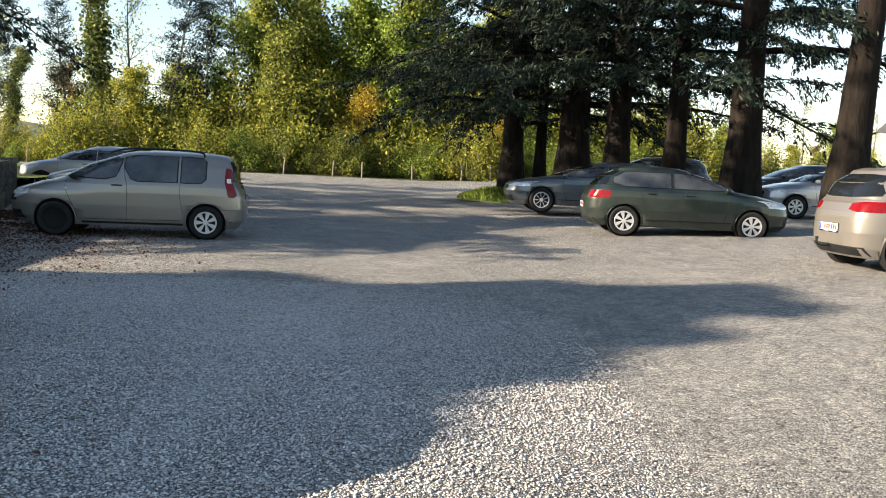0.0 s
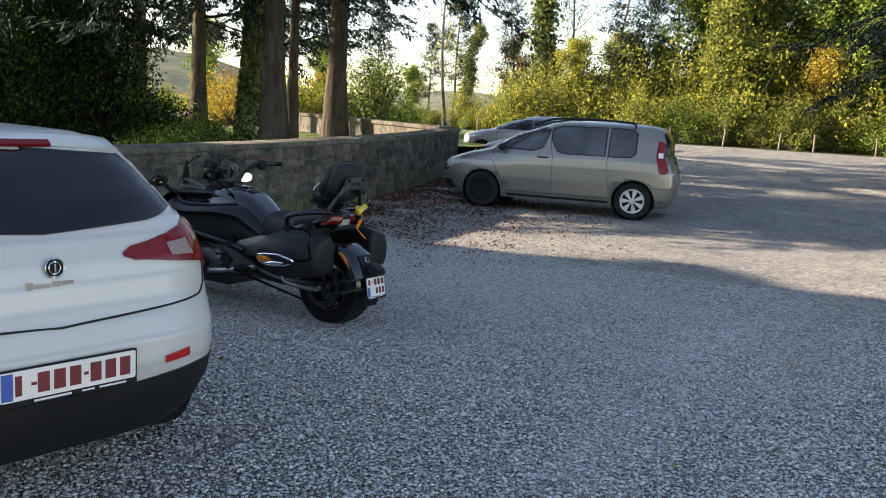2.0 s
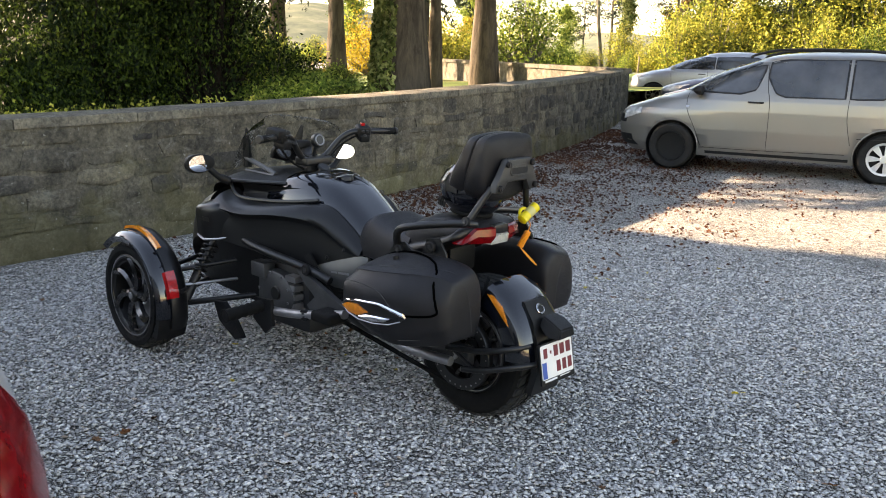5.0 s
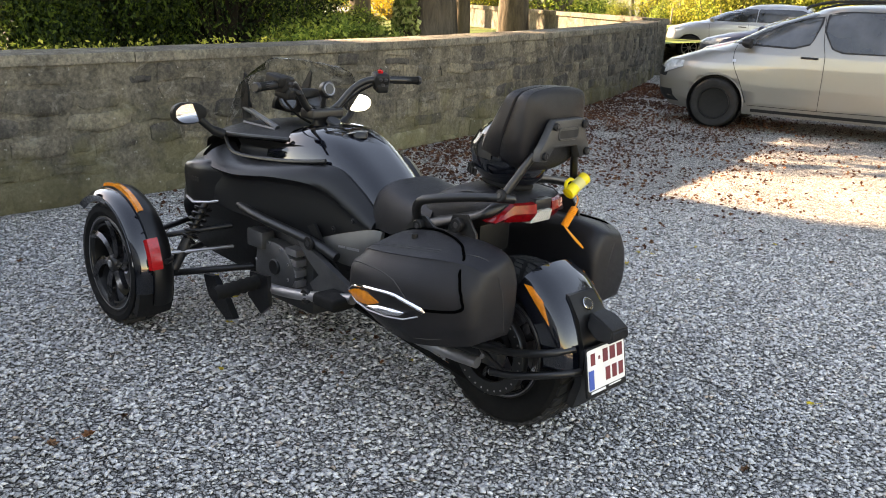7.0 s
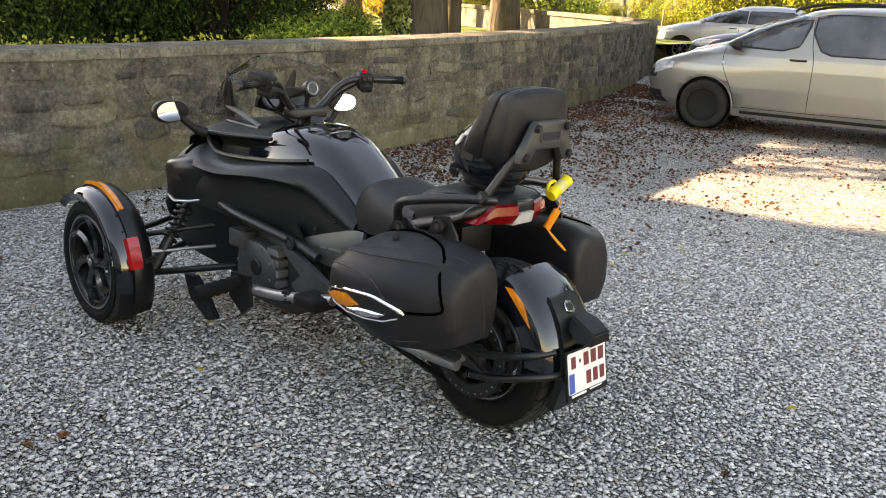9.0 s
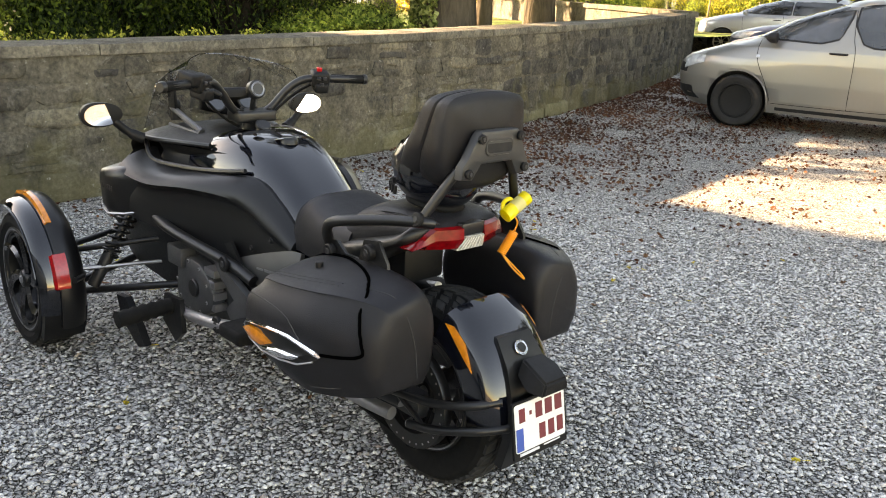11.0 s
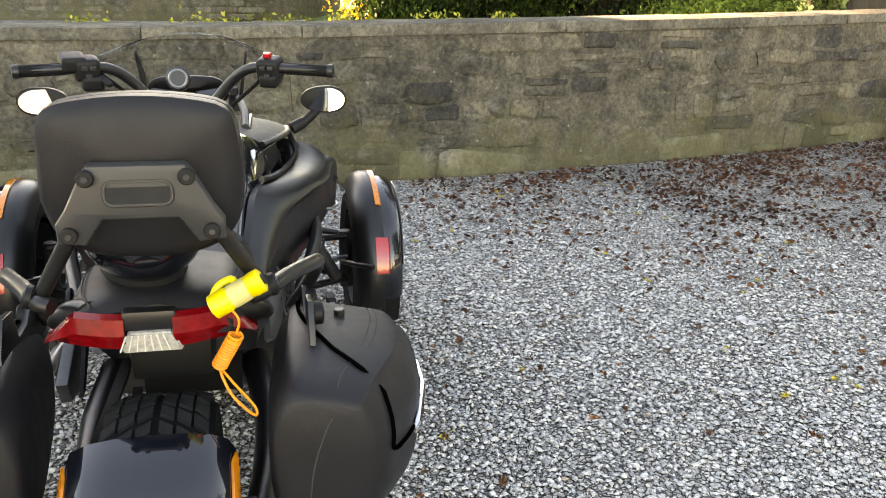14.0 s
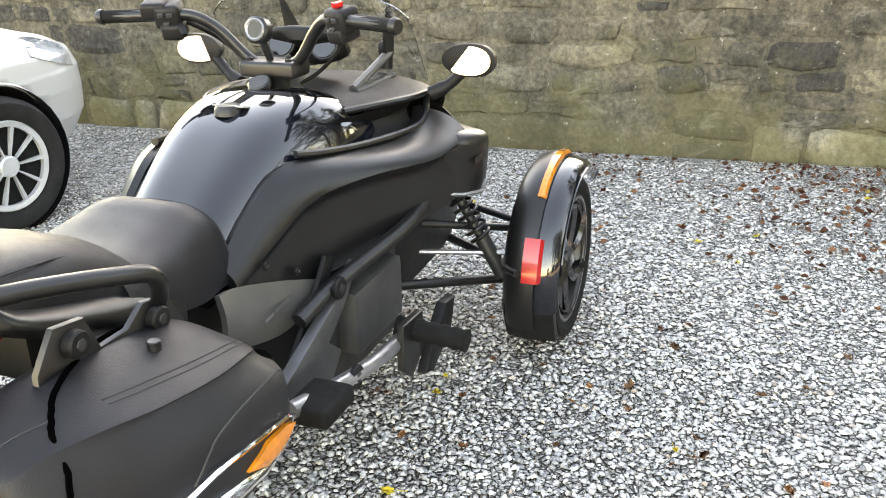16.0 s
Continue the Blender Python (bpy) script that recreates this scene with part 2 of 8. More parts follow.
def tube(bm, pts, r, seg=10, caps=True, flat=1.0):
    """A round bar along points; r is one radius or one per point."""
    pts = [Vector(p) for p in pts]
    rs = r if isinstance(r, (list, tuple)) else [r] * len(pts)
    u = None
    rings = []
    for i, p in enumerate(pts):
        d = (pts[min(i + 1, len(pts) - 1)] - pts[max(i - 1, 0)]).normalized()
        if u is None:
            u, _ = frame_of(d)
        u = (u - d * u.dot(d)).normalized()
        w = d.cross(u)
        rings.append([p + (u * math.cos(a) + w * math.sin(a) * flat) * rs[i] for a in (2 * math.pi * k / seg for k in range(seg))])
    loft(bm, rings, True, caps)
    return bm


def curve_pts(pts, n=6):
    """A smooth line (Catmull-Rom) through points."""
    P = [Vector(p) for p in pts]
    P = [2 * P[0] - P[1]] + P + [2 * P[-1] - P[-2]]
    out = []
    for i in range(1, len(P) - 2):
        for k in range(n):
            t = k / n
            a, b, c, d = P[i - 1], P[i], P[i + 1], P[i + 2]
            out.append(0.5 * (2 * b + (c - a) * t + (2 * a - 5 * b + 4 * c - d) * t * t + (3 * b - a - 3 * c + d) * t ** 3))
    out.append(P[-2])
    return out


def lathe(bm, prof, axis="y", seg=32, centre=(0, 0, 0), arc=None):
    """Turns a profile of (radius, along) round an axis."""
    c = Vector(centre)
    a0, a1 = arc if arc else (0, 2 * math.pi)
    n = seg if arc is None else seg + 1
    rings = []
    for r, h in prof:
        ring = []
        for k in range(n):
            a = a0 + (a1 - a0) * k / seg
            p = {"y": (r * math.cos(a), h, r * math.sin(a)), "z": (r * math.cos(a), r * math.sin(a), h), "x": (h, r * math.cos(a), r * math.sin(a))}[axis]
            ring.append(c + Vector(p))
        rings.append(ring)
    loft(bm, rings, arc is None, False)
    return bm


def disc(bm, c, nrm, r, depth, seg=20, r2=None):
    """A short round plug at c along nrm."""
    c, d = Vector(c), Vector(nrm).normalized()
    u, w = frame_of(d)
    r2 = r if r2 is None else r2
    ring = lambda rr, h: [c + d * h + (u * math.cos(a) + w * math.sin(a)) * rr for a in (2 * math.pi * k / seg for k in range(seg))]
    b = min(depth * 0.3, r * 0.15)
    loft(bm, [ring(r, 0), ring(r2, depth - b), ring(r2 - b, depth)])
    return bm


def plate(bm, outline, depth, m=None, bevel=0.0):
    """A flat piece with this outline (x, y), of that depth in z, put in place by m."""
    vs = [bm.verts.new((x, y, 0)) for x, y in outline]
    f = bm.faces.new(vs)
    ex = bmesh.ops.extrude_face_region(bm, geom=[f])
    top = [v for v in ex["geom"] if isinstance(v, bmesh.types.BMVert)]
    for v in top:
        v.co.z += depth
    bm.normal_update()
    if bevel:
        tf = [x for x in ex["geom"] if isinstance(x, bmesh.types.BMFace)]
        es = list({e for x in tf for e in x.edges})
        bmesh.ops.bevel(bm, geom=es, offset=bevel, segments=2, affect="EDGES", profile=0.5)
    if m is not None:
        for v in {v for x in bm.faces for v in x.verts} if False else bm.verts:
            v.co = m @ v.co
    bmesh.ops.recalc_face_normals(bm, faces=bm.faces)
    return bm


def rounded(w, h, r, n=4):
    """The outline of a rectangle with round corners, about the origin."""
    out = []
    for cx, cy, a in ((w / 2 - r, h / 2 - r, 0), (-w / 2 + r, h / 2 - r, 90), (-w / 2 + r, -h / 2 + r, 180), (w / 2 - r, -h / 2 + r, 270)):
        for k in range(n + 1):
            t = radians(a + 90 * k / n)
            out.append((cx + r * math.cos(t), cy + r * math.sin(t)))
    return out


def from_arrays(name, verts, faces, mat):
    """A mesh from numpy arrays: faces all of one size."""
    me = bpy.data.meshes.new(name)
    k = faces.shape[1]
    me.vertices.add(len(verts))
    me.vertices.foreach_set("co", np.asarray(verts, np.float32).ravel())
    me.loops.add(faces.size)
    me.loops.foreach_set("vertex_index", np.asarray(faces, np.int32).ravel())
    me.polygons.add(len(faces))
    me.polygons.foreach_set("loop_start", np.arange(0, faces.size, k, dtype=np.int32))
    me.update(calc_edges=True)
    me.materials.append(mat)
    return me


def leaves(name, centres, size, mat, rng, droop=0.3, aspect=0.55, axis=None, spread=1.0):
    """Small bent leaves (four-sided, folded along the middle) at the centres. axis: main direction of each leaf."""
    n = len(centres)
    s = size * rng.uniform(0.6, 1.35, n)[:, None]
    d = rng.normal(size=(n, 3)) * spread
    if axis is not None:
        d = d * 0.45 + axis
    d[:, 2] -= droop
    d /= np.linalg.norm(d, axis=1)[:, None] + 1e-9
    r = rng.normal(size=(n, 3))
    u = np.cross(d, r)
    u /= np.linalg.norm(u, axis=1)[:, None] + 1e-9
    w = np.cross(d, u)
    a = centres - d * s * 0.5
    b = centres + d * s * 0.5
    l = centres + u * s * aspect * 0.5 + w * s * 0.12
    q = centres - u * s * aspect * 0.5 + w * s * 0.12
    v = np.stack([a, l, b, q], 1).reshape(-1, 3)
    i = np.arange(n)[:, None] * 4
    f = np.concatenate([i + np.array([[0, 1, 2]]), i + np.array([[0, 2, 3]])], 1).reshape(-1, 3)
    return from_arrays(name, v, f, mat)


def smoothstep(a, b, x):
    t = min(1.0, max(0.0, (x - a) / (b - a)))
    return t * t * (3 - 2 * t)


def gz(x, y):
    """Height of the car park's ground: level by the wall, rising to the far side and to the east."""
    e = max(0.0, min(x, 9.0) + 1.5)
    z = 0.045 * (e * e / (e + 1.0)) * smoothstep(-6, 6, y + 3) if e > 0 else 0.0
    f = max(0.0, min(y, 60.0) - 8.0)
    return z + 0.017 * f * f / (f + 2.0)

# ---- ground ----
def ground_sheet():
    xs = np.concatenate([[-1500, -500, -200, -100, -60, -40, -30, -22, -16, -12], np.arange(-10, 14.1, 1.0), [17, 22, 30, 40, 60, 100, 200, 500, 1500]])
    ys = np.concatenate([[-1500, -400, -120, -50, -25, -12, -6], np.arange(-3, 26.1, 1.0), np.arange(28, 62, 3.0), [66, 75, 90, 130, 220, 500, 1500]])
    bm = bmesh.new()
    grid = [[bm.verts.new((x, y, gz(x, y))) for x in xs] for y in ys]
    for a, b in zip(grid, grid[1:]):
        for i in range(len(xs) - 1):
            bm.faces.new((a[i], a[i + 1], b[i + 1], b[i]))
    return tagged(part("ground", bm, GROUND), "pale grey crushed limestone gravel of a car park, rough grass beyond", "ground", kind="structure")


ground_sheet()


# ---- the garden wall ----
def wall_x(y):
    d = max(0.0, y - 8.0)
    return -8.12 - 0.0152 * d * d


def wall_top(y):
    return 1.04 + 0.019 * max(0.0, y - 7.0)


WALL_Y0, WALL_Y1, WALL_T = -14.0, 21.6, 0.42


def garden_wall():
    bm = bmesh.new()
    ys = np.arange(WALL_Y0, WALL_Y1 + 0.01, 0.4)
    rings = []
    for y in ys:
        x, t, b = wall_x(y), wall_top(y) - 0.07, gz(wall_x(y), y) - 0.15
        rings.append([(x - 0.004, y, b), (x - 0.004, y, t), (x - WALL_T, y, t), (x - WALL_T, y, b)])
    loft(bm, rings)
    w = tagged(part("wall_east", bm, MORTAR, smooth=False), "low weathered grey rubble-stone garden wall with flat coping", "wall", kind="structure")
    return w


garden_wall_ob = garden_wall()

FAR_A, FAR_B = Vector((-10.9, 21.4, 0)), Vector((-40.0, 41.5, 0))


def far_wall():
    bm = bmesh.new()
    d = (FAR_B - FAR_A).normalized()
    n = Vector((-d.y, d.x, 0))
    rings = []
    for k in range(40):
        p = FAR_A + (FAR_B - FAR_A) * k / 39
        z = 1.36 + 0.006 * k
        rings.append([(*(p + n * o).xy, h) for o, h in ((0.2, -0.3), (0.2, z - 0.1), (0.26, z - 0.1), (0.26, z), (-0.26, z), (-0.26, z - 0.1), (-0.2, z - 0.1), (-0.2, -0.3))])
    loft(bm, rings)
    return tagged(part("wall_north", bm, COPING, smooth=False), "low rubble-stone wall closing the garden", "wall", kind="structure")


far_wall()


def lawn_material():
    m = Mat("lawn", rough=0.9, spec=0.2)
    c = m.ramp(m.noise(1.6, 9, 0.65), [(0.3, (0.05, 0.075, 0.02)), (0.55, (0.10, 0.15, 0.035)), (0.75, (0.16, 0.19, 0.06))])
    m.colour(m.mix(m.ramp(m.noise(0.5, 6), [(0.55, (0, 0, 0)), (0.7, (1, 1, 1))]), c, (0.13, 0.09, 0.05)))
    m.bump(m.noise(45, 5), 0.7, 0.03)
    return m.m


LAWN = lawn_material()


def garden_z(x, y):
    return 0.12 + 0.62 * smoothstep(9.0, 15.0, y) + 0.01 * max(0, y - 15) - 0.014 * max(0.0, -11 - x)


def garden():
    bm = bmesh.new()
    rows = []
    for y in np.arange(-14, 45, 1.5):
        x0 = wall_x(min(y, WALL_Y1)) - WALL_T + 0.02
        rows.append([bm.verts.new((x0 - s, y, garden_z(x0 - s, y))) for s in (0, 1, 2, 4, 7, 10, 14, 20, 28, 40, 60)])
    for a, b in zip(rows, rows[1:]):
        for i in range(len(a) - 1):
            bm.faces.new((a[i + 1], a[i], b[i], b[i + 1]))
    return tagged(part("lawn", bm, LAWN), "shaded mown lawn with fallen leaves behind the wall", "lawn", kind="structure")


garden()

# ---- stones of the wall ----
def rubble(name, pts, depth, bulge, r, mat):
    """One squared rubble stone: uneven outline in (y, z), sides running back, a worn and bulging face towards +x."""
    n = len(pts)
    c = Vector((0, sum(p[0] for p in pts) / n, sum(p[1] for p in pts) / n))
    bm = bmesh.new()
    def ring(x, k, jit):
        return [c + (Vector((0, *p)) - c) * k + Vector((x + r.normal() * jit, r.normal() * jit, r.normal() * jit)) for p in pts]
    loft(bm, [ring(-depth, 1.0, 0.0), ring(0.0, 1.0, 0.002), ring(bulge * 0.6, 0.93, 0.003), ring(bulge, 0.6, 0.004)])
    bmesh.ops.recalc_face_normals(bm, faces=bm.faces)
    return mesh_of(bm, name, mat, True, 50)


def wall_stones():
    r = np.random.default_rng(11)
    rest_v, rest_f, rest_n, near_n = [], [], 0, 0
    lines = [0.0, 0.2, 0.36, 0.53, 0.68, 0.84, 1.0]

    def level(k, y):
        """Height of a wandering bed joint above the wall's foot, 0 to 1."""
        if k == 0:
            return -0.04
        if k == len(lines) - 1:
            return 1.0
        return lines[k] + 0.075 * noise.noise(Vector((y * 0.55, k * 7.3, 0))) + 0.04 * noise.noise(Vector((y * 1.9, k * 3.1, 4)))
    for k in range(len(lines) - 1):
        y = -6.0 + float(r.uniform(0, 0.3))
        while y < WALL_Y1 - 0.3:
            ly = float(r.choice([0.16, 0.24, 0.32, 0.42, 0.55], p=[0.15, 0.3, 0.28, 0.2, 0.07]) * r.uniform(0.85, 1.15)) * (1.15 if k == 0 else 1.0)
            ym = y + ly / 2
            foot = gz(wall_x(ym), ym)
            hz = wall_top(ym) - 0.078 - foot
            cuts = [(0.0, 1.0)] if r.random() > 0.16 else [(0.0, 0.48), (0.52, 1.0)]
            for a, b in cuts:
                if r.random() < 0.13:
                    continue
                g, sl = 0.011 + 0.006 * r.random(), r.normal(size=2) * 0.014
                def edge(q, f):
                    z0, z1 = foot + level(k, q) * hz, foot + level(k + 1, q) * hz
                    return z0 + (z1 - z0) * f
                pts = []
                for q, f in ((0.12, a), (0.5, a), (0.88, a), (1.0, a * 0.8 + b * 0.2), (1.0, a * 0.2 + b * 0.8), (0.88, b), (0.5, b), (0.12, b), (0.0, a * 0.2 + b * 0.8), (0.0, a * 0.8 + b * 0.2)):
                    yy = -ly / 2 + g + q * (ly - 2 * g) + (sl[0] if q == 0 else sl[1] if q == 1 else 0) * (f - 0.5) * 2
                    zz = edge(ym + yy, f) + (g * 0.8 if f == a else -g * 0.8 if f == b else 0)
                    pts.append((yy + r.normal() * 0.008, zz + r.normal() * 0.007))
                low = k == 0 and r.random() < 0.6
                bulge = float(r.uniform(0.004, 0.016)) + (0.018 if low else 0.0)
                me = rubble("stone", pts, 0.05, bulge, r, FOOT_STONE if low else WALL_STONE)
                dx = (wall_x(ym + 0.1) - wall_x(ym - 0.1)) / 0.2
                m = Matrix.Translation((wall_x(ym) - float(r.uniform(-0.004, 0.010)), ym, 0)) @ pose(0, 0, 0, 0, 0, -math.degrees(math.atan(dx)) + float(r.normal()) * 0.5)
                if 4.2 < ym < 14.5 and near_n < 300:
                    near_n += 1
                    ob = new("stone", me)
                    ob.parent, ob.matrix_basis = garden_wall_ob, m
                else:
                    rest_v += [tuple(m @ v.co) for v in me.vertices]
                    rest_f += [[rest_n + i for i in p.vertices] for p in me.polygons]
                    rest_n += len(me.vertices)
                    bpy.data.meshes.remove(me)
            y += ly
    me = bpy.data.meshes.new("far_stones")
    me.from_pydata(rest_v, [], rest_f)
    me.materials.append(WALL_STONE)
    ob = new("far_stones", me)
    ob.parent = garden_wall_ob
    ob["kind"] = "stuff"
    y = WALL_Y0
    while y < WALL_Y1:
        ly = float(r.uniform(0.9, 1.9))
        ym = y + ly / 2
        dx, dz = (wall_x(y + ly) - wall_x(y)) / ly, (wall_top(y + ly) - wall_top(y)) / ly
        bm = bmesh.new()
        box(bm, -WALL_T - 0.03, 0.022, -ly / 2 + 0.002, ly / 2 - 0.002, -0.075, 0.0, 0.009, 2)
        bmesh.ops.subdivide_edges(bm, edges=[e for e in bm.edges if e.calc_length() > 0.3], cuts=5)
        for v in bm.verts:
            v.co += Vector((noise.noise(Vector((v.co.y * 3 + y * 9, v.co.z * 8, 0))) * 0.006, 0, noise.noise(Vector((v.co.y * 3 + y * 9, v.co.x * 4, 9))) * 0.005))
        ob = part("coping_stone", bm, COPING, garden_wall_ob)
        ob.matrix_basis = Matrix.Translation(((wall_x(y) + wall_x(y + ly)) / 2, ym, (wall_top(y) + wall_top(y + ly)) / 2 + float(r.normal() * 0.002))) @ pose(0, 0, 0, math.degrees(math.atan(dz)), 0, -math.degrees(math.atan(dx)))
        y += ly


def wall_end():
    """The wall's north end, turning back to the garden's far wall."""
    bm = bmesh.new()
    y = WALL_Y1
    x = wall_x(y)
    box(bm, x - WALL_T - 0.05, x + 0.03, y - 0.25, y + 0.25, -0.2, wall_top(y) - 0.08, 0.02)
    e = tagged(part("wall_end", bm, WALL_STONE, smooth=False), "rubble-stone end pier of the garden wall", "wall", kind="structure")
    bm = bmesh.new()
    box(bm, x - WALL_T - 0.09, x + 0.07, y - 0.29, y + 0.29, wall_top(y) - 0.08, wall_top(y) + 0.02, 0.012)
    part("coping_stone", bm, COPING, e)


def terrace_wall():
    """A stone terrace wall with two ledges, far back in the garden."""
    t = tagged(new("wall_terrace"), "grey stone terrace wall with pale ledges deep in the garden", "wall", kind="structure")
    path = curve_pts([(-24.5, -6, 0), (-24.5, 4, 0), (-24.6, 9, 0), (-25.4, 10.9, 0), (-27.5, 11.8, 0)], 8)
    def band(z0, z1, off, mat, name):
        bm = bmesh.new()
        rings = []
        for i, p in enumerate(path):
            d = (path[min(i + 1, len(path) - 1)] - path[max(0, i - 1)]).normalized()
            n = Vector((d.y, -d.x, 0))
            a, b = p + n * off, p - n * 0.5
            rings.append([(a.x, a.y, z0), (a.x, a.y, z1), (b.x, b.y, z1), (b.x, b.y, z0)])
        loft(bm, rings)
        bmesh.ops.recalc_face_normals(bm, faces=bm.faces)
        part(name, bm, mat, t, smooth=False)
    band(-0.6, -0.22, 0.25, LEDGE, "base_course")
    band(-0.22, -0.14, 0.32, LEDGE, "ledge")
    band(-0.14, 0.62, 0.0, MORTAR, "wall_face")
    band(0.62, 0.72, 0.08, LEDGE, "ledge")
    band(0.72, 2.2, -0.1, MORTAR, "wall_face")
    r = np.random.default_rng(5)
    me = [rubble("stone", [(-0.42, -0.5), (0.42, -0.5), (0.5, -0.35), (0.5, 0.35), (0.42, 0.5), (-0.42, 0.5), (-0.5, 0.35), (-0.5, -0.35)], 0.5, 0.3, r, COPING) for k in range(4)]
    for z in (-0.06, 0.1, 0.26, 0.42, 0.555):
        y = -1.0 + float(r.random()) * 0.3
        while y < 8.8:
            ly = float(r.uniform(0.25, 0.7))
            ob = new("stone", me[int(r.integers(0, 4))])
            ob.parent = t
            ob.matrix_basis = Matrix.Translation((-24.53, y + ly / 2, z)) @ Matrix.Diagonal((0.1, ly - 0.03, 0.135, 1))
            y += ly


wall_end()
terrace_wall()

# ---- trees ----
def trunk_rings(bm, pts, radii, seg=14, rng=None, rough=0.06):
    u = None
    rings = []
    for i, p in enumerate(pts):
        d = (pts[min(i + 1, len(pts) - 1)] - pts[max(i - 1, 0)]).normalized()
        if u is None:
            u, _ = frame_of(d)
        u = (u - d * u.dot(d)).normalized()
        w = d.cross(u)
        ring = []
        for k in range(seg):
            a = 2 * math.pi * k / seg
            f = 1 + rough * noise.noise(Vector((math.cos(a) * 2, math.sin(a) * 2, i * 0.7)) + p * 0.3) * 2
            ring.append(p + (u * math.cos(a) + w * math.sin(a)) * radii[i] * f)
        rings.append(ring)
    loft(bm, rings, True, True)


def limb(start, direction, length, rng, sag=0.0, wob=0.12, n=8):
    p, d = Vector(start), Vector(direction).normalized()
    pts = [p.copy()]
    for k in range(n):
        d = (d + Vector(rng.normal(size=3)) * wob + Vector((0, 0, -sag))).normalized()
        p = p + d * length / n
        pts.append(p.copy())
    return pts


def cedar(name, label, base, h, r, rng, low=4.0, spread=6.5, lean=(0, 0), n_limbs=26, dens=1.0, mat=None, group="", sweep=None, needle=0.17, extra=(), taper=0.72, bark=None):
    """A cedar: bare tapering trunk, level limbs with drooping needle sprays. sweep: (from, to) heading in degrees of the limbs."""
    mat = mat or NEEDLE
    t = thing(name, label, "tree", pose(*base), group)
    bm = bmesh.new()
    pts = [Vector((lean[0] * (k / 14) * h * 0.1, lean[1] * (k / 14) * h * 0.1, h * k / 14 - (0.25 if k == 0 else 0))) for k in range(15)]
    rad = [r * (1.35 if k == 0 else 1.12 if k == 1 else 1 - 0.06 * k) for k in range(15)]
    trunk_rings(bm, pts, rad, 18, rng, 0.07)
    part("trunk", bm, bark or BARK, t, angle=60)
    bm = bmesh.new()
    cents, axes = [], []
    for i in range(n_limbs + len(extra)):
        f = (i + rng.random() * 0.8) / n_limbs
        z = low + (h - low) * f * 0.97
        a = radians(rng.uniform(*sweep)) if sweep else i * 2.4 + rng.normal() * 0.4
        L = spread * (1 - taper * f) * rng.uniform(0.65, 1.1)
        if i >= n_limbs:
            z, a, L = extra[i - n_limbs]
            a, f = radians(a), 0.2
        at = pts[0].lerp(pts[-1], z / h)
        d = Vector((math.cos(a), math.sin(a), 0.12 + 0.2 * f))
        lp = limb(at, d, L, rng, sag=0.035, wob=0.09, n=9)
        tube(bm, lp, [max(0.012, r * 0.22 * (1 - 0.6 * f) * (1 - k / 9.5)) for k in range(10)], 6)
        for k in range(2, 10):
            for sgn in (-1, 1, 0):
                side = Vector((-math.sin(a) * sgn, math.cos(a) * sgn, -0.12)) + d * 0.55
                tl = L * 0.26 * (1 - 0.05 * k) * rng.uniform(0.5, 1.2) + 0.25
                tw = limb(lp[k], side, tl, rng, sag=0.11, wob=0.14, n=6)
                m = max(8, int(34 * tl * dens))
                ii = rng.integers(0, 6, m)
                ff = rng.random(m)
                P = np.array([tuple(p) for p in tw])
                c = P[ii] * (1 - ff[:, None]) + P[ii + 1] * ff[:, None]
                dirs = P[ii + 1] - P[ii]
                cents.append(c + rng.normal(size=(m, 3)) * np.array([0.07, 0.07, 0.055]))
                axes.append(dirs / (np.linalg.norm(dirs, axis=1)[:, None] + 1e-9))
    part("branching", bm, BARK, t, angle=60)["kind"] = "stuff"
    C, A = np.concatenate(cents), np.concatenate(axes)
    part("crown", leaves("crown", C, needle, mat, rng, 0.25, 0.3, A), None, t)
    return t


